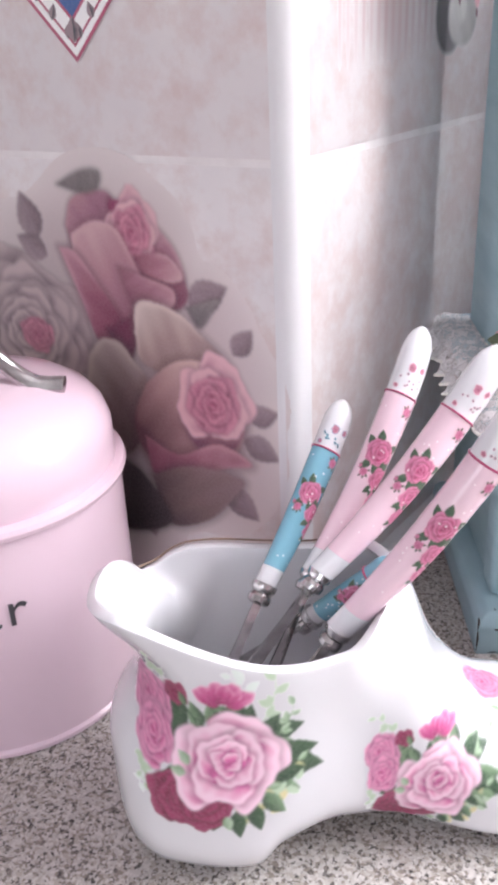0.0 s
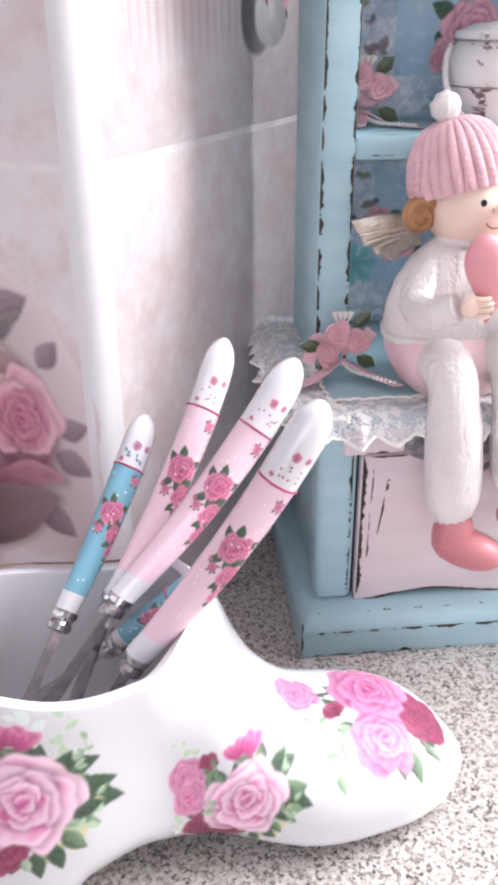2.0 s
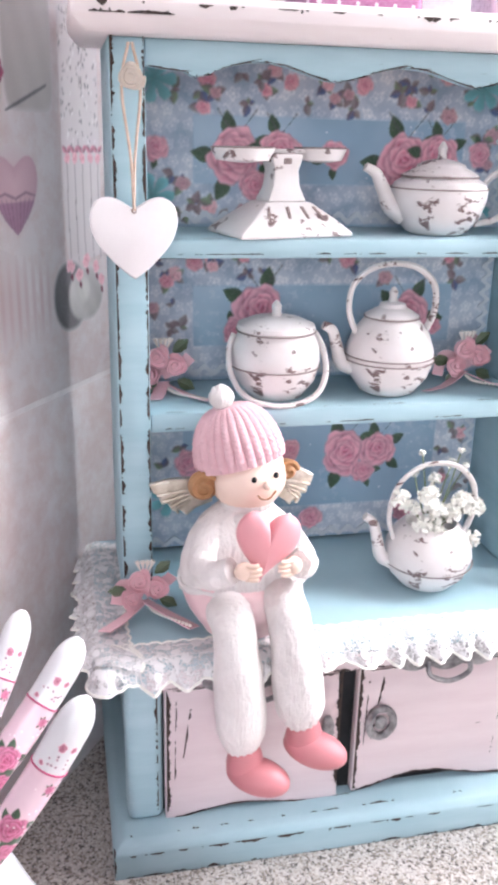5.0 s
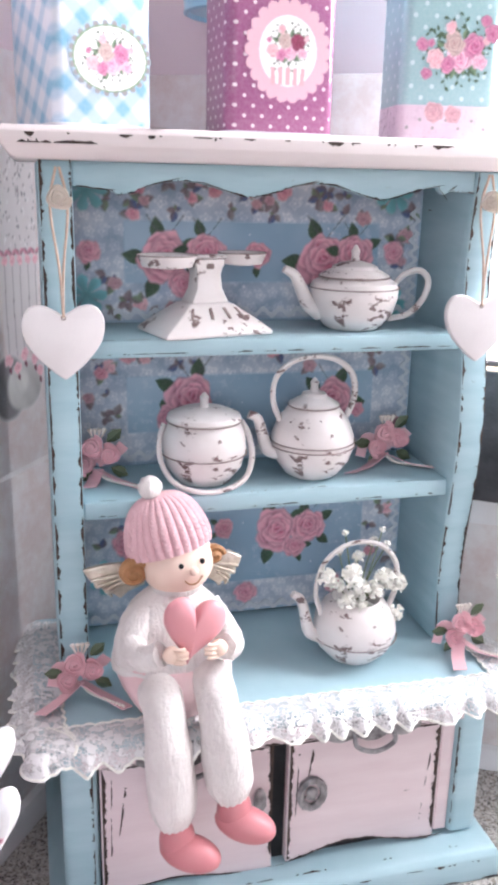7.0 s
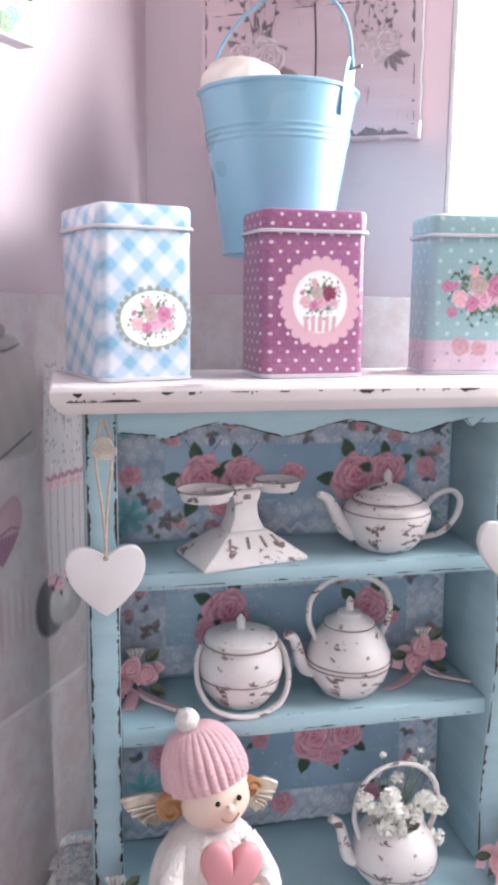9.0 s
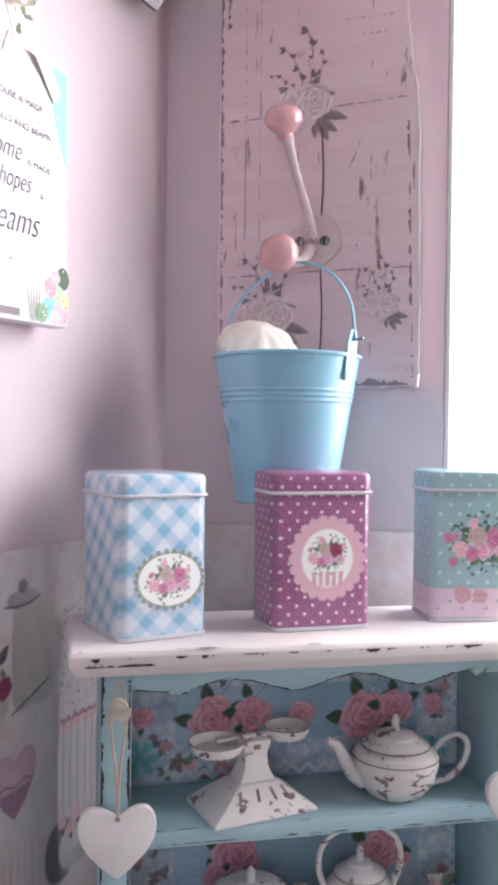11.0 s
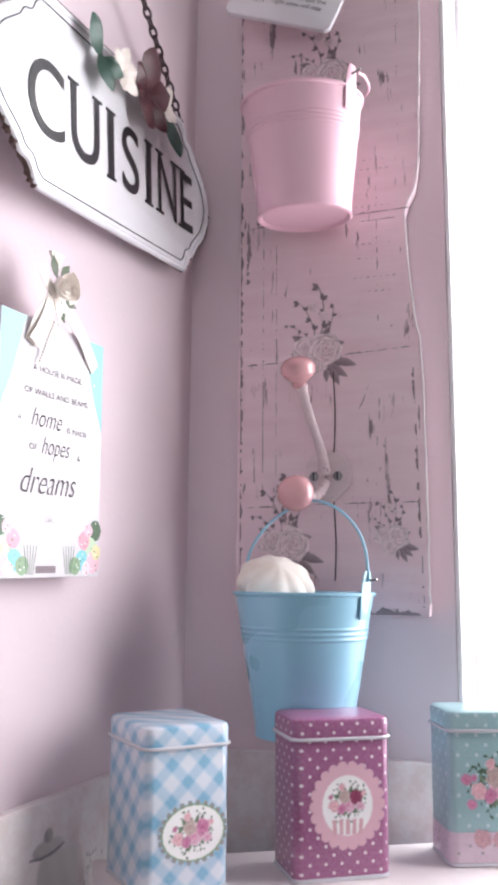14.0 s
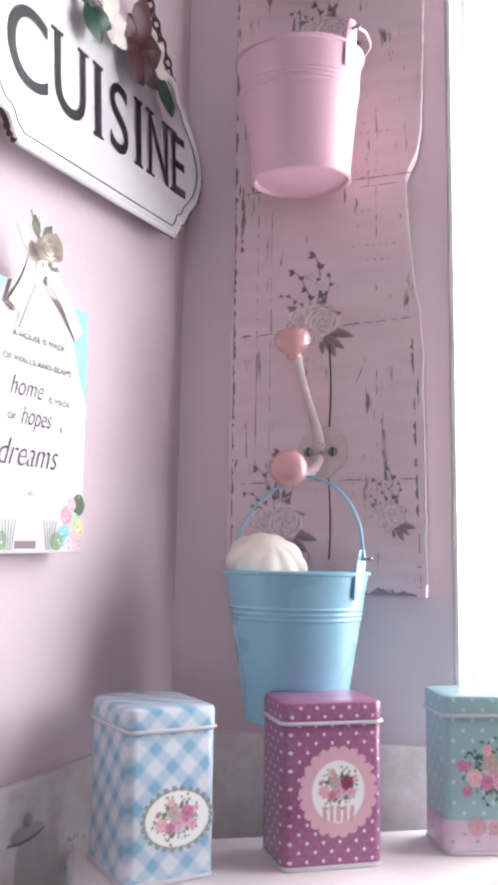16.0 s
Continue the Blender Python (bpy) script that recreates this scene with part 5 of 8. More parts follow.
    # legs in loose knit, boots
    for hip, knee, foot, toe in (((0.082, 0.030, 0.198), (0.0815, -0.004, 0.2070), (0.088, -0.013, 0.110), (0.108, -0.034, 0.097)),
                                 ((0.116, 0.030, 0.200), (0.1175, -0.004, 0.2130), (0.129, -0.012, 0.125), (0.146, -0.032, 0.113))):
        line = smooth_line([hip, (knee[0], 0.012, knee[2] - 0.001), (knee[0] + 0.0005, -0.006, knee[2] - 0.006), (0.6 * knee[0] + 0.4 * foot[0], -0.0135, 0.6 * knee[2] + 0.4 * foot[2]), foot], 14)
        rad = []
        for i in range(len(line)):
            q = i / (len(line) - 1)
            rad.append(0.0150 - 0.0010 * math.sin(math.pi * min(1, max(0, (q - 0.3) / 0.4))) + 0.0022 * ease(0.6, 0.85, q) - 0.0075 * ease(0.88, 1.0, q) ** 1.5)
        leg = tube(line, rad, 60)
        low = foot[2] + 0.022
        for v in leg.verts:
            if v.co.z < low:
                c = Vector((foot[0], foot[1], v.co.z))
                a = math.atan2(v.co.y - c.y, v.co.x - c.x)
                v.co += (v.co - c) * 0.035 * math.cos(15 * a) * ease(low, low - 0.012, v.co.z)
        put(wobbly(wobbly(leg, 0.0008, 60), 0.0004, 420), 5)
        f, t = Vector(foot), Vector(toe)
        mid = f + (t - f) * 0.45 + Vector((0, 0, -0.007))
        ang = math.atan2(t.y - f.y, t.x - f.x)
        for b, floor in ((ball((0.0225, 0.0135, 0.0120), T(mid) @ Matrix.Rotation(ang * 0.6, 4, "Z") @ Matrix.Rotation(radians(7), 4, "Y"), seg=28), 0.0085),
                         (ball((0.0128, 0.0122, 0.0190), T(f + Vector((0.001, -0.003, -0.006))), seg=24), 0.020)):
            for v in b.verts:
                v.co.z = max(v.co.z, mid.z - 0.0095 + (v.co.x - mid.x) * -0.05)
            put(b, 6)
    # folded wings
    for s, x0, reach, z0 in ((-1, 0.079, 0.044, 0.268), (1, 0.124, 0.029, 0.270)):
        ol = [(0, 0.006), (0.3, 0.013), (0.65, 0.013), (1.0, 0.009), (0.93, 0.002), (0.86, 0.001), (0.80, -0.007), (0.70, -0.006), (0.62, -0.013), (0.5, -0.011), (0.4, -0.015), (0.25, -0.011), (0, -0.006)]
        w = slab([(x0 + s * reach * a, z0 + z) for a, z in ol], 0.004, 0.0014)
        w.transform(T((0, 0.066, 0)))
        put(wobbly(w, 0.0015, 180), 8)
        for k in range(4):
            q = smooth_line([(x0 + s * reach * (0.15 + 0.06 * k), 0.0655, z0 + 0.006 - 0.003 * k), (x0 + s * reach * (0.5 + 0.02 * k), 0.0645, z0 + 0.004 - 0.004 * k), (x0 + s * reach * (0.88 - 0.11 * k), 0.0655, z0 + 0.001 - 0.0045 * k)], 4)
            put(tube(q, 0.0011, 6), 8)
    # dots for eyes and a round nose
    for p, r in (((0.0985, 0.0203, 0.2955), 0.0020), ((0.1135, 0.0223, 0.2975), 0.0019)):
        put(ball((r, 0.0012, r * 1.15), T(p), seg=10), 9)
    put(ball(0.0032, T((0.107, 0.0182, 0.2922)), seg=14), 2)
    put(tube(smooth_line([(0.0995, 0.0205, 0.287), (0.1035, 0.0195, 0.2825), (0.109, 0.0195, 0.2825), (0.1135, 0.0215, 0.2868)], 4), 0.0006, 6), 7)
    return solo("doll", out, [M["knit_white"], M["knit_pink"], M["skin_resin"], M["pale_pink"], M["heart_pink"], M["knit_white"], M["boot_pink"], M["hair"], M["gold"], M["near_black"]], HUTCH,
                "seated winged doll with pink bobble hat holding a pink heart", "doll", smooth=60)


doll()


# ---- miniature white kitchenware on the shelves ----
def chipped_enamel():
    k = Nodes("chipped_white_enamel")
    base = k.mix(k.ramp(k.noise(60.0, 4.0), (0.3, 0.0), (0.7, 1.0)), srgb("e9e3e3"), srgb("ddd5d4"))
    spot = k.noise(1.0, 5.0, 0.6, (120, 120, 230))
    gate = k.noise(60.0, 2.0)
    f = k.math("MULTIPLY", k.ramp(spot, (0.565, 0.0), (0.59, 1.0)), k.ramp(gate, (0.50, 0.0), (0.54, 1.0)))
    col = k.mix(f, base, k.mix(k.noise(160.0, 2.0), srgb("4b3b3a"), srgb("9a7f80")))
    k.bump(f, -0.3, 0.0005)
    return k.done(col, 0.38)


M["chipped"] = chipped_enamel()
M["rimline"] = plain("rubbed_dark_edge", "7d6a68", "a59593", 200.0, 0.5)


def hoop(r, z, w, parent, name="seam", squash=1.0, centre=(0, 0)):
    part(name, tube([(centre[0] + r * math.cos(a), centre[1] + squash * r * math.sin(a), z) for a in (2 * math.pi * i / 40 for i in range(40))], w, 6, closed=True), M["rimline"], parent)


def pot(u, d, z, name, label, profile, lid, spout=None, handle=None, seams=(), turn=0):
    t = thing(name, HUTCH @ pose(u, d, z, 0, 0, turn), label, name.split("_")[-1], "miniature white kitchenware")
    part("body", lathe(profile, 40, cap1=lid is not None), M["chipped"], t)
    if lid:
        ld = part("lid", lathe(lid[0], 36), M["chipped"], t)
        part("knob", lathe(lid[1], 18), M["chipped"], ld)
    if spout:
        part("spout", tube(smooth_line(spout[0], 6), spout[1](6 * (len(spout[0]) - 1) + 1), 12), M["chipped"], t)
    if handle:
        part("handle", tube(smooth_line(handle[0], 8), handle[1], 10, flat=0.75), M["chipped"], t)
    for r, zz in seams:
        hoop(r, zz, 0.0005, t)
    return t


def taper(a, b):
    return lambda n: [a + (b - a) * i / (n - 1) for i in range(n)]


Z1, Z2, Z3 = 0.4412, 0.3249, 0.1799
pot(0.248, 0.112, Z1, "miniature_teapot", "small white enamel teapot with worn dark flecks on the shelf",
    [(0.018, 0.0), (0.022, 0.002), (0.030, 0.012), (0.0335, 0.024), (0.034, 0.030), (0.032, 0.035), (0.026, 0.0385)],
    ([(0.026, 0.0388), (0.0265, 0.0405), (0.020, 0.044), (0.0175, 0.045), (0.017, 0.047), (0.011, 0.0495), (0.004, 0.051)], [(0.0035, 0.0505), (0.003, 0.054), (0.0035, 0.058), (0.001, 0.0625)]),
    ([(-0.026, 0, 0.012), (-0.036, 0, 0.019), (-0.042, 0, 0.030), (-0.048, 0, 0.0405), (-0.056, 0, 0.045)], taper(0.0068, 0.0030)),
    ([(0.031, 0, 0.030), (0.040, 0, 0.040), (0.053, 0, 0.0435), (0.061, 0, 0.036), (0.058, 0, 0.022), (0.046, 0, 0.010), (0.029, 0, 0.0065)], 0.0026), [(0.0345, 0.0315), (0.027, 0.0392)])
cauldron = pot(0.1315, 0.108, Z2, "miniature_cauldron", "small white lidded enamel pot with lowered bail handle", 
    [(0.014, 0.0), (0.020, 0.002), (0.029, 0.014), (0.0322, 0.028), (0.0315, 0.038), (0.028, 0.046), (0.0265, 0.049)],
    ([(0.0275, 0.0492), (0.0285, 0.051), (0.0275, 0.054), (0.018, 0.058), (0.004, 0.0595)], [(0.0038, 0.059), (0.0032, 0.063), (0.0036, 0.067), (0.001, 0.0705)]),
    None, ([(-0.030, 0.004, 0.046), (-0.0345, -0.002, 0.036), (-0.0345, -0.014, 0.020), (-0.024, -0.024, 0.006), (0.0, -0.029, 0.001), (0.024, -0.024, 0.006), (0.0345, -0.014, 0.020), (0.0345, -0.002, 0.036), (0.030, 0.004, 0.046)], 0.0026), [(0.0325, 0.0245), (0.0285, 0.0495)])
pot(0.2185, 0.108, Z2, "miniature_kettle", "small white enamel kettle with tall arched handle on the shelf",
    [(0.015, 0.0), (0.021, 0.003), (0.029, 0.014), (0.033, 0.026), (0.0325, 0.034), (0.028, 0.046), (0.021, 0.055), (0.019, 0.057)],
    ([(0.0195, 0.0572), (0.0198, 0.059), (0.014, 0.0625), (0.010, 0.0645), (0.0095, 0.067), (0.004, 0.0685)], [(0.0038, 0.068), (0.0028, 0.072), (0.0034, 0.0755), (0.001, 0.079)]),
    ([(-0.029, 0, 0.020), (-0.037, 0, 0.024), (-0.041, 0, 0.036), (-0.045, 0, 0.048), (-0.052, 0, 0.052)], taper(0.0058, 0.0032)),
    ([(-0.027, 0, 0.046), (-0.033, 0, 0.062), (-0.031, 0, 0.080), (-0.018, 0, 0.092), (0.0, 0, 0.0955), (0.018, 0, 0.092), (0.031, 0, 0.080), (0.033, 0, 0.062), (0.027, 0, 0.046)], 0.0027), [(0.0335, 0.0265), (0.0333, 0.030), (0.020, 0.0575)])
vase = pot(0.2485, 0.072, Z3, "miniature_kettle", "small white enamel kettle filled with white gypsophila",
    [(0.015, 0.0), (0.020, 0.002), (0.029, 0.012), (0.0335, 0.026), (0.032, 0.036), (0.026, 0.046), (0.0205, 0.052), (0.0195, 0.0525), (0.0185, 0.050), (0.017, 0.042), (0.001, 0.040)],
    None, ([(-0.028, 0, 0.020), (-0.038, 0, 0.026), (-0.042, 0, 0.040), (-0.046, 0, 0.054), (-0.053, 0, 0.060)], taper(0.0058, 0.0030)),
    ([(-0.029, 0, 0.040), (-0.034, 0, 0.060), (-0.029, 0, 0.082), (-0.014, 0, 0.096), (0.004, 0, 0.099), (0.020, 0, 0.094), (0.032, 0, 0.080), (0.034, 0, 0.060), (0.029, 0, 0.042)], 0.0024), [(0.034, 0.0215)])


def toy_scales():
    t = thing("miniature_scales", HUTCH @ pose(0.1315, 0.108, Z1, 0, 0, 14), "white worn toy balance scales with two shallow pans", "scales", "miniature white kitchenware")
    part("foot", bevelled(rings([[(-w, -w2, z), (w, -w2, z), (w, w2, z), (-w, w2, z)] for w, w2, z in ((0.042, 0.028, 0), (0.042, 0.028, 0.003), (0.030, 0.022, 0.012), (0.018, 0.013, 0.021), (0.015, 0.011, 0.022))]), 0.0012), M["chipped"], t)
    part("pillar", bevelled(rings([[(-w, -w2, z), (w, -w2, z), (w, w2, z), (-w, w2, z)] for w, w2, z in ((0.0145, 0.0105, 0.0222), (0.010, 0.0085, 0.032), (0.009, 0.008, 0.042), (0.0115, 0.009, 0.050), (0.0115, 0.009, 0.0525))]), 0.001), M["chipped"], t)
    part("pivot", box(-0.003, 0.003, -0.0095, -0.008, 0.046, 0.050, 0.0008), M["rimline"], t, "dark pivot slot")
    part("beam", box(-0.030, 0.030, -0.003, 0.003, 0.0527, 0.0555, 0.001), M["chipped"], t)
    for x, y, r in ((-0.032, -0.006, 0.0205), (0.032, 0.004, 0.0175)):
        b = lathe([(0.006, 0.046), (r * 0.85, 0.0475), (r, 0.0535), (r * 1.02, 0.0552), (r * 0.98, 0.0555), (r * 0.82, 0.0495), (0.002, 0.0482)], 32)
        b.transform(Matrix.Translation((x, y, 0.0008)))
        pan = part("pan", b, M["chipped"], t, "shallow round pan")
        hoop(r * 1.02, 0.0562, 0.0004, pan, "pan_rim", centre=(x, y))
    for a, lean in ((-0.020, 0.0035), (-0.004, 0.001), (0.010, -0.002), (0.021, -0.004)):
        mark = rings([[(a - 0.0010 + lean * q, -0.0224 + 0.0070 * q, 0.0124 + 0.0070 * q), (a + 0.0010 + lean * q, -0.0224 + 0.0070 * q, 0.0124 + 0.0070 * q),
                       (a + 0.0010 + lean * q, -0.0216 + 0.0070 * q, 0.0118 + 0.0070 * q), (a - 0.0010 + lean * q, -0.0216 + 0.0070 * q, 0.0118 + 0.0070 * q)] for q in (0.0, 0.5, 1.0)])
        part("worn_mark", wobbly(mark, 0.0003, 600), M["rimline"], t)
    return t


toy_scales()

# ---- gypsophila ----
M["blossom"] = plain("white_petals", "f7f6f2", "ece9e2", 200.0, 0.8, 0.3)
M["stem"] = plain("green_stem", "8c9a76", "75845f", 100.0, 0.6)


def blossom_mesh(seed):
    rnd = random.Random(seed)
    b = bmesh.new()
    for i in range(26):
        v = Vector((rnd.gauss(0, 1), rnd.gauss(0, 1), rnd.gauss(0, 1))).normalized()
        s = v.orthogonal().normalized()
        s = Matrix.Rotation(rnd.random() * 6.28, 3, v) @ s
        w = v.cross(s)
        o = v * 0.0025
        pts = [o, o + v * 0.0035 + s * 0.0026, o + v * 0.0048 + s * 0.0014 + w * 0.0012, o + v * 0.0043 + w * 0.0004, o + v * 0.0048 - s * 0.0014 + w * 0.0012, o + v * 0.0035 - s * 0.0026]
        b.faces.new([b.verts.new(p) for p in pts])
    ball(0.0034, bm=b, seg=8)
    return mesh_of(b, "blossom", M["blossom"], 0)


BLOSSOMS = [blossom_mesh(i) for i in range(4)]


def gypsophila(name, m, label, heads, root, seed):
    rnd = random.Random(seed)
    t = thing(name, m, label, "flowers")
    for i, (x, y, z, s) in enumerate(heads):
        st = smooth_line([root, ((root[0] + x) / 2 + rnd.uniform(-0.003, 0.003), (root[1] + y) / 2, (root[2] + z) / 2 + 0.004), (x, y, z)], 4)
        part("stem", tube(st, 0.0005, 5), M["stem"], t)
        ob = new("blossom", BLOSSOMS[i % 4])
        ob.parent = t
        ob.location = Vector((x, y, z)) * UNIT
        ob.rotation_euler = (rnd.random() * 6, rnd.random() * 6, rnd.random() * 6)
        ob.scale = (s, s, s)
    return t


gypsophila("gypsophila", HUTCH @ pose(0.2485, 0.072, Z3), "white gypsophila sprigs standing in the small kettle",
           [(-0.028, -0.006, 0.075, 1.15), (-0.020, -0.008, 0.068, 0.9), (-0.008, -0.010, 0.078, 1.2), (-0.004, -0.014, 0.066, 1.3), (-0.013, -0.014, 0.057, 1.1), (-0.002, -0.016, 0.052, 1.0), (0.010, -0.013, 0.064, 1.1), (0.020, -0.006, 0.069, 1.25),
            (0.026, -0.002, 0.066, 1.2), (0.033, -0.006, 0.064, 1.15), (0.031, -0.010, 0.040, 1.0), (0.002, 0.004, 0.085, 0.8), (-0.014, 0.006, 0.090, 0.5), (0.015, 0.006, 0.096, 0.6), (0.026, 0.004, 0.094, 0.45), (-0.012, 0.000, 0.108, 0.4), (0.020, 0.002, 0.108, 0.4)], (0, 0, 0.042), 4)
gypsophila("gypsophila", HUTCH @ pose(0.375, 0.062, 0.0), "loose white gypsophila sprigs beside the blue dresser",
           [(0.004, -0.01, 0.205, 0.9), (0.012, -0.005, 0.214, 1.1), (0.02, -0.012, 0.20, 1.2), (0.000, 0.0, 0.243, 1.1), (0.006, 0.006, 0.262, 0.7), (0.026, 0.0, 0.225, 1.2), (0.030, -0.01, 0.196, 1.0), (0.034, 0.004, 0.25, 0.9), (-0.002, -0.012, 0.193, 0.8)], (0.045, 0.01, 0.02), 9)


# ---- lace, ribbon roses, hearts, papered back ----
def lace_material():
    """Cotton lace: woven blossoms and leaves on an open net."""
    k = Nodes("white_cotton_lace")
    v = k.node("ShaderNodeTexVoronoi", Scale=780.0)
    v.feature = "DISTANCE_TO_EDGE"
    k.link(k.xyz, v.inputs["Vector"])
    net = k.ramp(v.outputs["Distance"], (0.10, 1.0), (0.19, 0.0))
    w = k.node("ShaderNodeTexVoronoi", Scale=150.0, Randomness=0.7)
    k.link(k.xyz, w.inputs["Vector"])
    petals = k.ramp(k.math("ADD", w.outputs["Distance"], k.math("MULTIPLY", k.noise(420.0, 3.0), 0.5)), (0.60, 1.0), (0.66, 0.0))
    vine = k.ramp(k.noise(120.0, 2.0), (0.455, 0.0), (0.475, 1.0), (0.515, 1.0), (0.535, 0.0))
    solid = k.math("MAXIMUM", petals, vine)
    a = k.math("MAXIMUM", k.math("MULTIPLY", net, 0.9), solid)
    k.link(a, k.p.inputs["Alpha"])
    k.bump(k.math("ADD", solid, k.math("MULTIPLY", net, 0.4)), 0.5, 0.0006)
    return k.done(srgb("e7e5e7"), 0.85)


M["lace"] = lace_material()
M["ribbon"] = plain("pink_satin_ribbon", "f1c8d0", "ebbcc6", 60.0, 0.35, 0.2, 600.0)
M["ribbon_leaf"] = plain("olive_satin", "5d6a52", "48553f", 60.0, 0.45, 0.2)
M["pearl"] = plain("pearl_bead", "f3eee8", "e6ded6", 60.0, 0.2, 0.02)
M["ivory"] = plain("ivory_satin", "f2eae3", "e8ddd4", 60.0, 0.4, 0.2)
M["twine"] = plain("flax_twine", "d6c0b0", "c2a998", 300.0, 0.9, 0.6, 700.0)
M["whitewood"] = plain("white_painted_wood_heart", "e9e3e5", "e0d9db", 30.0, 0.5, 0.15)


def lace_trim():
    path = [(-0.004, 0.176), (-0.008, 0.08), (-0.007, 0.02), (-0.001, 0.000), (0.02, -0.004), (0.18, -0.003), (0.34, -0.004), (0.361, 0.000), (0.368, 0.02), (0.369, 0.08), (0.365, 0.176)]
    line = smooth_line([(x, y, 0) for x, y in path], 90)
    loops, s = [], 0.0
    for i, p in enumerate(line):
        a, b = line[max(0, i - 1)], line[min(len(line) - 1, i + 1)]
        w = (b - a).normalized()
        out = Vector((w.y, -w.x, 0))
        s += (line[i] - line[i - 1]).length if i else 0
        ph = s * 310 + 2.2 * math.sin(s * 47) + 0.8 * math.sin(s * 113 + 1)
        ru = math.sin(ph + 0.4 * math.sin(ph)) + 0.15 * math.sin(s * 900)
        fall = (0.5 + 0.5 * math.sin(ph + 1.0)) ** 0.6
        deep = 0.75 + 0.35 * math.sin(s * 31 + 1) + 0.25 * math.sin(s * 71)
        scallop = abs(math.sin(s * 330))
        q = Vector((p.x, p.y, 0))
        loops.append([q - out * (0.023 + 0.0022 * scallop) + Vector((0, 0, 0.1806 + 0.0004 * (ru > 0))), q - out * 0.017 + Vector((0, 0, 0.1816 + 0.0005 * ru)), q - out * 0.010 + Vector((0, 0, 0.1824 + 0.0007 * ru)), q - out * 0.003 + Vector((0, 0, 0.1832 + 0.0008 * ru)),
                      q + out * (0.003 + 0.0020 * ru) + Vector((0, 0, 0.1805)), q + out * (0.007 + 0.0040 * ru) + Vector((0, 0, 0.1775 - 0.001 * fall)), q + out * (0.0085 + 0.0042 * ru) + Vector((0, 0, 0.1748 - 0.0025 * fall)),
                      q + out * (0.0100 + 0.0046 * ru) + Vector((0, 0, 0.1718 - 0.0042 * fall * deep))])
    t = thing("lace_trim", HUTCH, "gathered white cotton lace trim round the dresser's serving board", "lace")
    part("ruffle", rings(loops, closed=False), M["lace"], t, smooth=180)
    part("hem", tube([l[-1] for l in loops], 0.0008, 5), M["blossom"], t, "thicker white scalloped hem")
    part("hem", tube([l[-1] * 0.78 + l[-2] * 0.22 for l in loops], 0.0005, 5), M["blossom"], t, "fine white cord above the hem")
    part("gathering_thread", tube([l[0] + Vector((0, 0, 0.0006)) for l in loops], 0.0008, 5), M["blossom"], t)
    return t


def ribbon_rose(r, turns=2.6, n=54):
    b = bmesh.new()
    rows = [[], [], []]
    for i in range(n + 1):
        q = i / n
        a = 2 * math.pi * turns * q
        rr = r * (0.12 + 0.88 * q) * (1 + 0.09 * math.sin(3 * a + q * 4))
        h = r * (0.95 - 0.35 * q)
        rows[0].append(Vector((rr * 0.55 * math.cos(a), rr * 0.55 * math.sin(a), 0)))
        rows[1].append(Vector((rr * math.cos(a), rr * math.sin(a), h * 0.6)))
        rows[2].append(Vector((rr * 1.04 * math.cos(a), rr * 1.04 * math.sin(a), h * (1 + 0.06 * math.sin(5 * a)))))
    rings([[rows[0][i], rows[1][i], rows[2][i]] for i in range(n + 1)], closed=False, bm=b)
    ball((r * 0.8, r * 0.8, r * 0.25), Matrix.Translation((0, 0, r * 0.1)), bm=b, seg=12)
    return b


def ribbon(pts, w, parent, material, up=(0, 0, 1), name="ribbon_tail"):
    line = smooth_line(pts, 6)
    loops = []
    for i, p in enumerate(line):
        way = (line[min(i + 1, len(line) - 1)] - line[max(i - 1, 0)]).normalized()
        s = way.cross(Vector(up)).normalized()
        nrm = s.cross(way) * 0.0003
        loops.append([p - s * w + nrm, p + s * w + nrm, p + s * w - nrm, p - s * w - nrm])
    return part(name, rings(loops), material, parent)


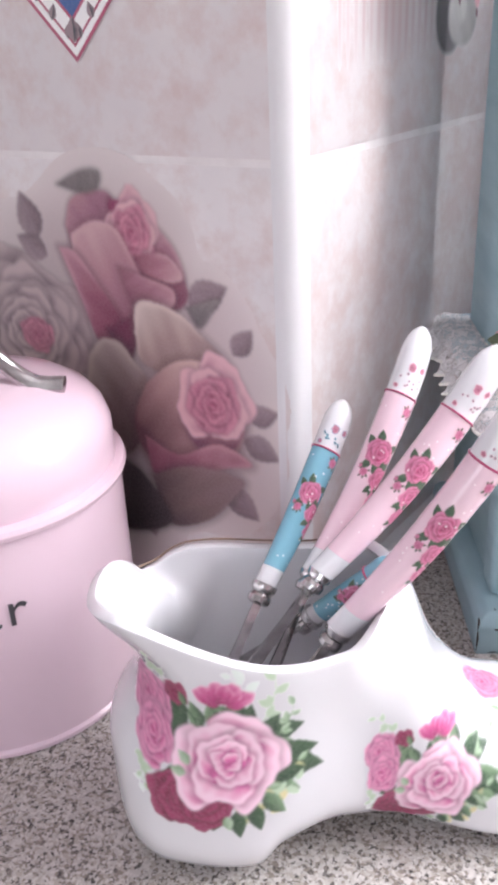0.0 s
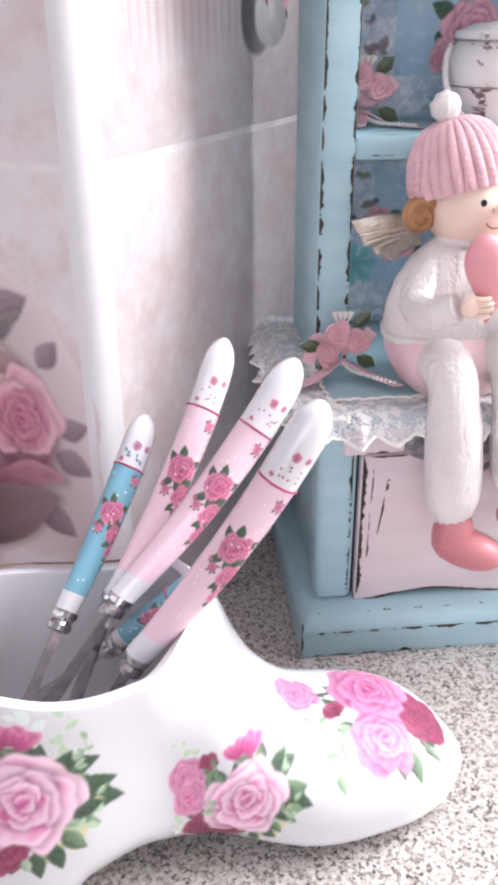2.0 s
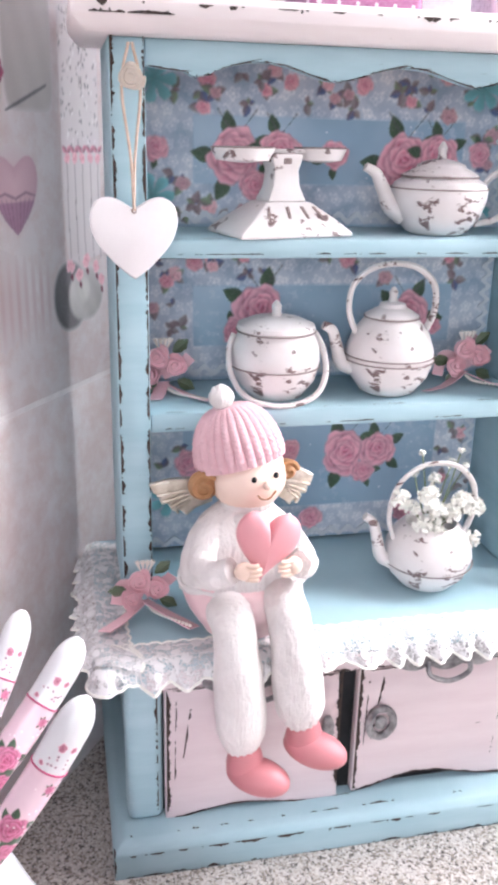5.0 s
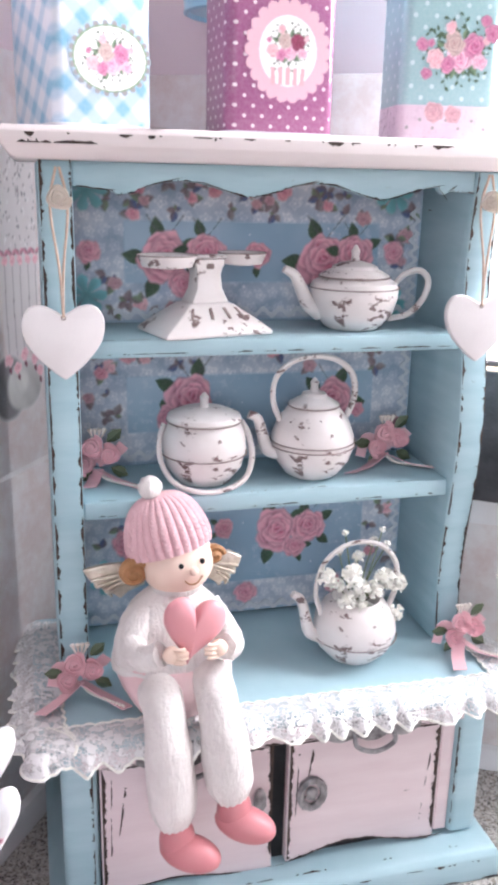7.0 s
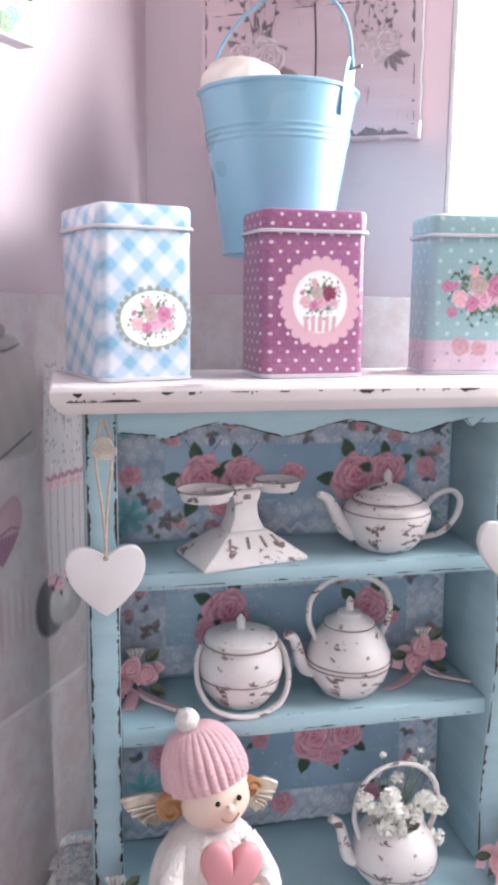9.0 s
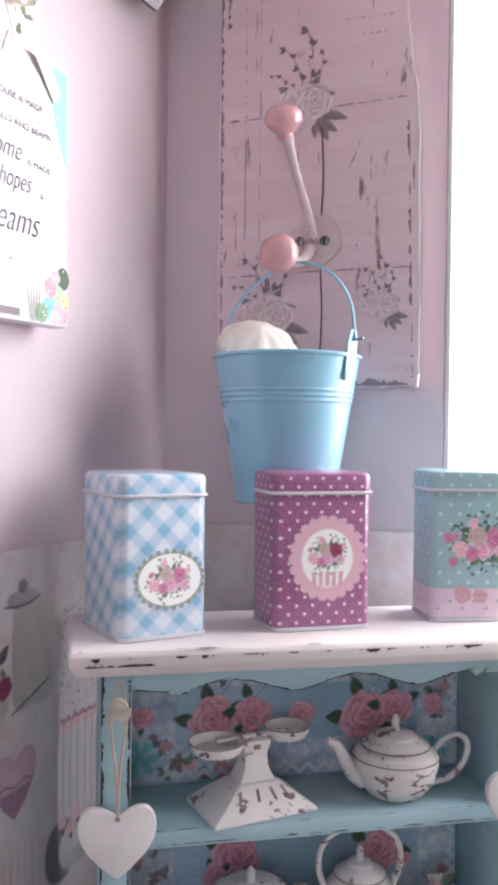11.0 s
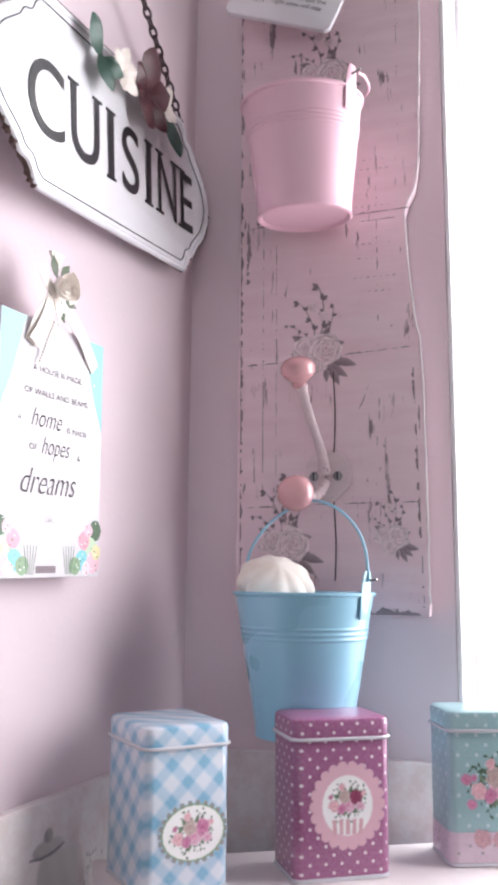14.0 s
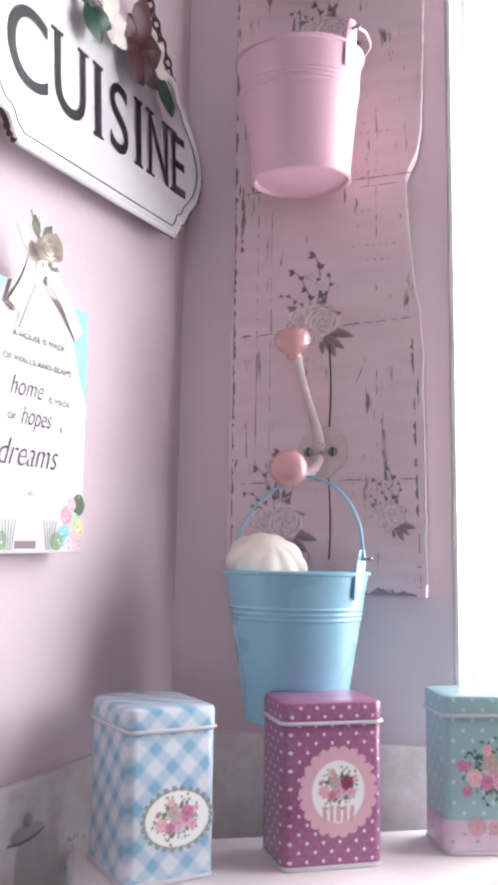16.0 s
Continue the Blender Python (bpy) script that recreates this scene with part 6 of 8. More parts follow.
def rose_spray(m, size, tails, label, rose_mat="ribbon", turn=0.0, beads=True):
    """Three ribbon roses with leaves, bow tails and a bead string; they face -y and stand up along z."""
    t = thing("ribbon_rose_spray", m, label, "ornament", "ribbon rose sprays")
    k = size
    for x, z, r in ((-0.0035, 0.0115, 0.0072), (0.0065, 0.0065, 0.0068), (-0.0075, 0.0015, 0.0068)):
        b = ribbon_rose(r * k)
        b.transform(Matrix.Translation((x * k, -0.004 * k, (z + 0.009) * k)) @ Matrix.Rotation(radians(70), 4, "X") @ Matrix.Rotation(x * 700, 4, "Z"))
        part("ribbon_rose", b, M[rose_mat], t)
    for x, z, a in ((-0.016, 0.004, 175), (0.010, 0.014, 40), (0.014, -0.002, -30), (-0.006, -0.002, 230)):
        b = rings([[(q, -w, 0.0), (q, 0, 0.0012), (q, w, 0.0), (q, 0, -0.0004)] for q, w in ((0, 0.0005), (0.003, 0.003), (0.007, 0.0036), (0.011, 0.0004))])
        b.transform(Matrix.Translation((x * 0.6 * k, -0.001, (z + 0.009) * k)) @ Matrix.Rotation(radians(90), 4, "X") @ Matrix.Rotation(radians(a), 4, "Z") @ Matrix.Scale(k, 4))
        part("leaf", b, M["ribbon_leaf"], t)
    for dx in (-0.004, -0.001, 0.002, 0.005):
        st = tube([(0.0, 0, 0.020 * k), (dx * k * 0.7, -0.001, 0.027 * k), (dx * k, -0.001, 0.031 * k)], [0.0005 * k, 0.0006 * k, 0.0015 * k], 6)
        part("stamen", st, M["ivory"], t)
    for sx in (-1, 1):
        ribbon([(0, 0.001, 0.010 * k), (sx * 0.012 * k, 0.002, 0.016 * k), (sx * 0.016 * k, 0.001, (0.020 if sx > 0 else 0.004) * k)], 0.0035 * k, t, M[rose_mat], (0, 1, 0), "bow_loop")
    for pts in tails:
        ribbon([(0, 0.0, 0.006 * k)] + pts, 0.0042 * k, t, M[rose_mat], (0, 0.35, 1))
    if beads:
        end = tails[-1][-1]
        ln = smooth_line([(0.002, -0.003, 0.004 * k), (0.008 * (1 if end[0] > 0 else -1), -0.010, 0.002), (end[0] * 0.9, end[1] * 0.8 - 0.006, 0.0022)], 10)
        b = bmesh.new()
        for p in ln:
            ball(0.0013, Matrix.Translation(p), bm=b, seg=8)
        part("bead_string", b, M["pearl"], t, "string of tiny pearl beads", kind="stuff")
    return t


lace_trim()
rose_spray(HUTCH @ pose(0.030, 0.058, 0.1855, 0, 0, 0), 1.25, [[(-0.016, -0.012, 0.001), (-0.030, -0.028, 0.002)], [(0.018, -0.014, 0.001), (0.031, -0.030, 0.0)]], "pink ribbon rose spray with pearls lying on the serving board")
rose_spray(HUTCH @ pose(0.336, 0.058, 0.1845, 0, 0, 0), 1.25, [[(-0.008, -0.014, 0.0015), (-0.016, -0.034, 0.0005)], [(0.014, -0.014, 0.001), (0.030, -0.024, 0.0)]], "pink ribbon rose spray with trailing tails on the serving board")
rose_spray(HUTCH @ pose(0.052, 0.128, 0.3252, 0, 0, 0), 1.3, [[(-0.004, -0.010, 0.0015), (-0.008, -0.022, 0.001)], [(0.016, -0.012, 0.0015), (0.030, -0.030, 0.001)]], "pink ribbon rose spray lying at the shelf end")
rose_spray(HUTCH @ pose(0.289, 0.128, 0.3252, 0, 0, 0), 1.3, [[(-0.020, -0.014, 0.0015), (-0.040, -0.026, 0.001)], [(0.018, -0.012, 0.0015), (0.034, -0.026, 0.001)]], "pink ribbon rose spray with long tails on the shelf")


def hanging_heart(u, z, top, label, tilt=0):
    t = thing("hanging_heart", HUTCH @ pose(u, 0.0605, z, 0, tilt, 0), label, "ornament", "hearts hung on the dresser")
    b = slab(heart_outline(0.0535, 0.053), 0.0062, 0.0016, segments=3)
    part("heart", b, M["whitewood"], t)
    h = 0.0165
    part("eyelet", tube([(0.0013 * math.cos(a), -0.0004, h + 0.0013 * math.sin(a)) for a in (2 * math.pi * i / 12 for i in range(12))], 0.0005, 5, closed=True), M["rimline"], t)
    for s in (-1, 1):
        part("cord", tube(smooth_line([(0, -0.0008, h), (s * 0.0012, 0.0005, h + 0.03), (s * 0.0055, 0.004, top - 0.006), (s * 0.001, 0.004, top + 0.018)], 6), 0.0009, 6), M["twine"], t, "twisted flax cord")
    b = ribbon_rose(0.0085, 3.0)
    b.transform(Matrix.Translation((0, 0.003, top)) @ Matrix.Rotation(radians(90), 4, "X"))
    part("rosette", b, M["ivory"], t, "small ivory fabric rosette")
    return t


hanging_heart(0.0285, 0.4435, 0.092, "white painted wooden heart hung by flax cord with rosette")
hanging_heart(0.3280, 0.4475, 0.090, "white painted wooden heart hung beside the waved post")


def back_paper():
    y = 0.1614
    panel = next(o for o in hutch.children if o.name.startswith("back_panel"))
    m = Motif(21)
    for x0, x1, z0, z1, p in ((0.040, 0.322, 0.516, 0.557, 0.0135), (0.040, 0.322, 0.4415, 0.472, 0.012), (0.040, 0.322, 0.396, 0.4280, 0.0135), (0.040, 0.322, 0.3255, 0.352, 0.012), (0.040, 0.322, 0.290, 0.310, 0.0115), (0.040, 0.322, 0.182, 0.212, 0.012),
                              (0.040, 0.080, 0.4415, 0.557, 0.0120), (0.286, 0.322, 0.4415, 0.557, 0.0125), (0.040, 0.080, 0.3255, 0.428, 0.0125), (0.288, 0.322, 0.3255, 0.428, 0.0120), (0.040, 0.072, 0.182, 0.310, 0.0120), (0.286, 0.322, 0.182, 0.310, 0.0125)):
        m.lace_band(x0, x1, z0, z1, p, "lace", 1.0)
    for i in range(95):
        x, z = m.r.choice(((m.r.uniform(0.045, 0.31), m.r.uniform(0.52, 0.55)), (m.r.uniform(0.045, 0.31), m.r.uniform(0.40, 0.424)), (m.r.uniform(0.045, 0.075), m.r.uniform(0.19, 0.55)), (m.r.uniform(0.29, 0.315), m.r.uniform(0.19, 0.55)), (m.r.uniform(0.045, 0.31), m.r.uniform(0.445, 0.462))))
        a = m.r.uniform(0, 6.28)
        for j in range(m.r.randint(2, 4)):
            m.leaf(x, z, a + j * 1.3, m.r.uniform(0.005, 0.0115), 0.34, m.r.choice(("dusk_m", "leaf_m", "grey", "blue")), "dusk_d")
        if i % 3 == 0:
            m.rose(x, z, m.r.uniform(0.004, 0.0065), m.r.choice(("paper", "tea", "old")), 0, (0, 0), 1.0, 9)
    for i in range(70):
        m.dot(m.r.uniform(0.08, 0.285), m.r.choice((m.r.uniform(0.465, 0.515), m.r.uniform(0.335, 0.40), m.r.uniform(0.215, 0.29))), 0.0009, INK["lace"], 6)
    for x, z, col in ((0.052, 0.540, "teal"), (0.050, 0.462, "teal"), (0.298, 0.541, "teal"), (0.060, 0.225, "teal"), (0.298, 0.452, "teal")):
        for j in range(7):
            a = 0.9 * j
            m.petal(x, z, a, 0.016, 0.36, INK[col], tuple(0.6 * c for c in INK[col][:3]) + (1,))
    for x, z, r, leaves in ((0.110, 0.489, 0.0175, 4), (0.143, 0.494, 0.014, 3), (0.184, 0.492, 0.0095, 2), (0.239, 0.488, 0.0185, 4), (0.266, 0.493, 0.0135, 3), (0.132, 0.378, 0.018, 4), (0.112, 0.362, 0.009, 2), (0.252, 0.372, 0.0165, 4), (0.275, 0.362, 0.006, 2),
                            (0.207, 0.256, 0.0175, 4), (0.236, 0.258, 0.014, 3), (0.224, 0.240, 0.009, 2), (0.088, 0.240, 0.013, 3), (0.075, 0.255, 0.010, 2), (0.160, 0.262, 0.008, 2), (0.053, 0.495, 0.008, 1), (0.300, 0.494, 0.008, 1), (0.125, 0.470, 0.010, 1), (0.262, 0.200, 0.008, 2), (0.180, 0.199, 0.009, 0), (0.120, 0.448, 0.006, 0), (0.205, 0.540, 0.006, 0), (0.15, 0.541, 0.005, 0), (0.08, 0.415, 0.006, 0), (0.20, 0.416, 0.006, 0)):
        for j in range(leaves):
            a = 2.4 + j * 1.25 + x * 40
            m.leaf(x + 0.8 * r * math.cos(a), z + 0.8 * r * math.sin(a), a, r * 1.15, 0.32, "leaf_d", "leaf_x")
        if r > 0.01:
            for s in (-0.5, 0.6):
                m.stroke([(x, z + r * 0.8), (x + s * r, z + 1.5 * r), (x + 1.5 * s * r, z + 1.9 * r)], 0.0004, INK["ink"])
        m.rose(x, z, 1.12 * r, "paper", x * 70, (0.05, 0.12), 1.0, 14)
    part("rose_paper", m.soft(on_plane((0, y, 0), (1, 0, 0), (0, 0, 1)), 0.0007, None, 0.0002, 1, "9dbcd2", 0.14), M["print"], panel, "printed pink roses and leaves", smooth=0, kind="stuff")
    # ric-rac braid
    for k, pts in enumerate(([(x, 0.1596, 0.187) for x in np.linspace(0.045, 0.318, 110)], [(0.3165, 0.1596, z) for z in np.linspace(0.195, 0.305, 60)], [(0.3165, 0.1596, z) for z in np.linspace(0.328, 0.426, 56)], [(0.3165, 0.1596, z) for z in np.linspace(0.444, 0.53, 50)], [(x, 0.1596, 0.4475) for x in np.linspace(0.07, 0.31, 100)], [(x, 0.1596, 0.3325) for x in np.linspace(0.07, 0.31, 100)], [(x, 0.1596, 0.4235) for x in np.linspace(0.05, 0.31, 108)])):
        lo = []
        for i, p in enumerate(pts):
            w = 0.0028 * math.sin(i * 1.05)
            along = k in (0, 4, 5, 6)
            c = Vector(p) + (Vector((0, 0, w)) if along else Vector((w, 0, 0)))
            e = Vector((0, 0, 0.0022)) if along else Vector((0.0022, 0, 0))
            lo.append([c - e, c + e, c + e + Vector((0, -0.0008, 0)), c - e + Vector((0, -0.0008, 0))])
        part("zigzag_braid", rings(lo), M["lacebraid"], panel, "pale zigzag braid")


M["lacebraid"] = plain("pale_braid", "d8dde4", "c8cfd8", 120.0, 0.8, 0.3)
back_paper()


# ---- tea tins on top of the dresser ----
def tin_paint(name, kind):
    k = Nodes(name)
    sep = k.t.nodes.new("ShaderNodeSeparateXYZ")
    k.link(k.xyz, sep.inputs[0])
    run = k.math("ADD", sep.outputs[0], sep.outputs[1])
    up = sep.outputs[2]
    mm = 0.001
    if kind == "gingham":
        def band(sign):
            d = k.math("MULTIPLY", k.math("ADD", run, k.math("MULTIPLY", up, sign)), 1 / (17.5 * mm))
            f = k.math("FRACT", d)
            return k.ramp(f, (0.0, 0.0), (0.14, 1.0), (0.44, 1.0), (0.58, 0.0))
        run, up = k.math("ADD", sep.outputs[0], k.math("MULTIPLY", sep.outputs[1], 0.9)), k.math("ADD", up, k.math("MULTIPLY", sep.outputs[1], 0.35))
        a, b = band(1.0), band(-1.0)
        col = k.mix(k.math("MULTIPLY", k.math("ADD", a, b), 0.5), srgb("dde1ec"), srgb("82b6d4"))
    else:
        pitch = (8.6 if kind == "dots" else 10.5) * mm

        def cell(shift):
            x = k.math("SUBTRACT", k.math("FRACT", k.math("ADD", k.math("DIVIDE", run, pitch), shift)), 0.5)
            z = k.math("SUBTRACT", k.math("FRACT", k.math("ADD", k.math("DIVIDE", up, pitch), shift)), 0.5)
            return k.math("SQRT", k.math("ADD", k.math("MULTIPLY", x, x), k.math("MULTIPLY", z, z)))
        d = k.math("MINIMUM", cell(0.0), cell(0.5))
        spot = k.ramp(d, (0.085, 1.0), (0.12, 0.0))
        if kind == "dots":
            col = k.mix(spot, srgb("9b5a85"), srgb("e6d6e0"))
        else:
            col = k.mix(spot, srgb("9cbfc4"), srgb("c8dade"))
    grain = k.noise(600.0, 3.0)
    col = k.mix(k.ramp(grain, (0.4, 0.0), (0.8, 0.12)), col, (0.9, 0.9, 0.9, 1))
    k.bump(grain, 0.03, 0.0003)
    return k.done(col, 0.3, 0.0, 0.25)


M["tin_gingham"] = tin_paint("blue_gingham_tin", "gingham")
M["tin_dots"] = tin_paint("raspberry_dotted_tin", "dots")
M["tin_teal"] = tin_paint("teal_dotted_tin", "teal")
M["tin_band"] = plain("pale_pink_tin_band", "dcc9d6", "cfb8c8", 60.0, 0.3)
M["tin_edge"] = lacquer("bare_tin_edge", "d6d4da", "cac8d0", 0.3)


def round_rect(w, d, r, z, n=6, grow=0.0):
    pts = []
    for cx, cy, a0 in ((w - r, d - r, 0), (r, d - r, 90), (r, r, 180), (w - r, r, 270)):
        for i in range(n + 1):
            a = radians(a0 + 90 * i / n)
            pts.append((cx + (r + grow) * math.cos(a), cy + (r + grow) * math.sin(a), z))
    return pts


def tea_tin(m, w, d, h, paint, label, decorate):
    t = thing("tea_tin", m, label, "tin", "tea tins on the dresser")
    r, seam = 0.0075, h - 0.0165
    body = part("body", rings([round_rect(w, d, r, z, grow=g) for z, g in ((0.002, -0.001), (0.004, 0), (seam - 0.001, 0), (seam, -0.0006))]), paint, t)
    part("base_rim", rings([round_rect(w, d, r, z, grow=g) for z, g in ((0.0, -0.0005), (0.0004, 0.0008), (0.0026, 0.0008), (0.003, 0.0))]), M["tin_edge"], t)
    lid = part("lid", rings([round_rect(w, d, r, z, grow=g) for z, g in ((seam + 0.002, 0.0004), (h - 0.004, 0.0006), (h - 0.0015, -0.0006), (h - 0.0004, -0.003), (h, -0.0065))]), paint, t)
    part("lid_rim", tube(round_rect(w, d, r, seam + 0.0008, 5, 0.0012), 0.0014, 8, closed=True), M["tin_edge"], lid)
    decorate(t, body, w, h)
    return t


def pressed(parent, motif, w, y=-0.0002, name="printed_label", label="printed bouquet of roses", kind="stuff", ground="9cbfc4"):
    part(name, motif.soft(on_plane((0, y, 0), (1, 0, 0), (0, 0, 1)), 0.0005, None, 0.0002, 1, ground), M["print"], parent, label, smooth=0, kind=kind)


def posy(m, cx, cz, s, main="hot"):
    for i in range(15):
        a = i * 0.419 + m.r.uniform(-0.15, 0.15)
        m.sprig(cx + 0.35 * s * math.cos(a), cz + 0.3 * s * math.sin(a), a, s * m.r.uniform(0.40, 0.62), "leaf_d", 6, 0.26)
    for i in range(14):
        a = i * 0.449
        m.leaf(cx + 0.4 * s * math.cos(a), cz + 0.3 * s * math.sin(a), a, s * m.r.uniform(0.25, 0.45), 0.26, "leaf_m", "leaf_x")
    for x, z, r, key in ((-0.60, -0.18, 0.24, "tea"), (0.02, -0.16, 0.34, "rose"), (0.40, 0.14, 0.30, main), (-0.16, 0.20, 0.27, "fade"), (-0.26, 0.58, 0.15, "tea"), (0.58, -0.22, 0.19, "rose"), (-0.28, -0.30, 0.20, "hot"), (0.72, 0.30, 0.11, "tea"), (-0.75, 0.18, 0.10, "hot")):
        m.rose(cx + x * s, cz + z * s, r * s, key, x * 6, (0, 0.1), 1.0, 13)


def oval_label(t, body, w, h):
    m = Motif(31)
    cx, cz = w * 0.56, 0.042
    for i in range(26):
        a = i * 6.283 / 26
        m.dot(cx + 0.0262 * math.cos(a), cz + 0.0205 * math.sin(a), 0.0020, INK["grey"], 7)
    for rx, rz, c in ((0.0255, 0.0198, "leaf_m"), (0.0243, 0.0187, "white")):
        m.add([(cx + rx * math.cos(i * 0.2618), cz + rz * math.sin(i * 0.2618)) for i in range(24)], [INK[c]] * 24, (cx, cz), INK[c])
    posy(m, cx, cz, 0.0195)
    pressed(t, m, w, ground="a8c8da")


def round_label(t, body, w, h):
    m = Motif(32)
    cx, cz = w * 0.545, 0.054
    for i in range(22):
        a = i * 6.283 / 22
        m.dot(cx + 0.0268 * math.cos(a), cz + 0.0285 * math.sin(a), 0.0040, INK["pink"], 10)
    for rx, rz, c in ((0.0275, 0.0292, "pink"), (0.0205, 0.0220, "white")):
        m.add([(cx + rx * math.cos(i * 0.2244), cz + rz * math.sin(i * 0.2244)) for i in range(28)], [INK[c]] * 28, (cx, cz), INK[c])
    posy(m, cx, cz + 0.003, 0.0180, "wine")
    for i in range(5):
        m.stroke([(cx - 0.011 + 0.0055 * i, cz - 0.010), (cx - 0.010 + 0.005 * i, cz - 0.021)], 0.0018, INK["old_l"])
    pressed(t, m, w, ground="b989a6")


def bunch_label(t, body, w, h):
    m = Motif(33)
    posy(m, w * 0.57, 0.062, 0.028, "hot")
    for x, z, r in ((0.014, 0.066, 0.0045), (0.018, 0.047, 0.004), (w * 0.9, 0.075, 0.006), (w * 0.82, 0.083, 0.004)):
        m.rose(x, z, r, "hot")
    pressed(t, m, w)
    b = bmesh.new()
    rings([round_rect(w, 0.054, 0.0075, z, grow=0.0003) for z in (0.0032, 0.026)], cap0=False, cap1=False, bm=b)
    part("band", b, M["tin_band"], t, "pale pink lower band")
    m = Motif(34)
    for i in range(7):
        m.dot(0.006 + 0.0098 * i, 0.0105 + 0.0055 * (i % 2), 0.0014, INK["grey"], 8)
    m.rose(w * 0.35, 0.021, 0.007, "old")
    m.rose(w * 0.55, 0.020, 0.006, "old")
    pressed(t, m, w, -0.0005, "band_print", "printed dots and roses", ground="d6c1d0")


TOP = 0.5772
tea_tin(HUTCH @ pose(0.0285, 0.0705, TOP, 0, 0, 18), 0.0680, 0.080, 0.1175, M["tin_gingham"], "pale blue gingham tea tin with oval rose label", oval_label)
tea_tin(HUTCH @ pose(0.1412, 0.0885, TOP, 0, 0, 4), 0.0785, 0.056, 0.1185, M["tin_dots"], "raspberry pink dotted tea tin with scalloped round label", round_label)
tea_tin(HUTCH @ pose(0.2735, 0.1075, TOP, 0, 0, -6), 0.073, 0.054, 0.1195, M["tin_teal"], "dusty teal dotted tea tin with printed rose bunch", bunch_label)


# ---- board with hook and buckets ----
M["bare_board"] = plain("grey_bare_board", "84737a", "9b8a90", 200.0, 0.7)
M["board"] = worn("dusty_pink_board", "dfc3cb", "e8d1d7", "8a787d", chips=0.60, scale=(190, 60, 26), rough=0.6)


def board_right(z):
    return through_points([(0.766, 0.2664), (1.0, 0.2645), (1.03, 0.2625), (1.06, 0.2575), (1.163, 0.2500), (1.195, 0.2610), (1.215, 0.2640), (1.47, 0.2705)], z)


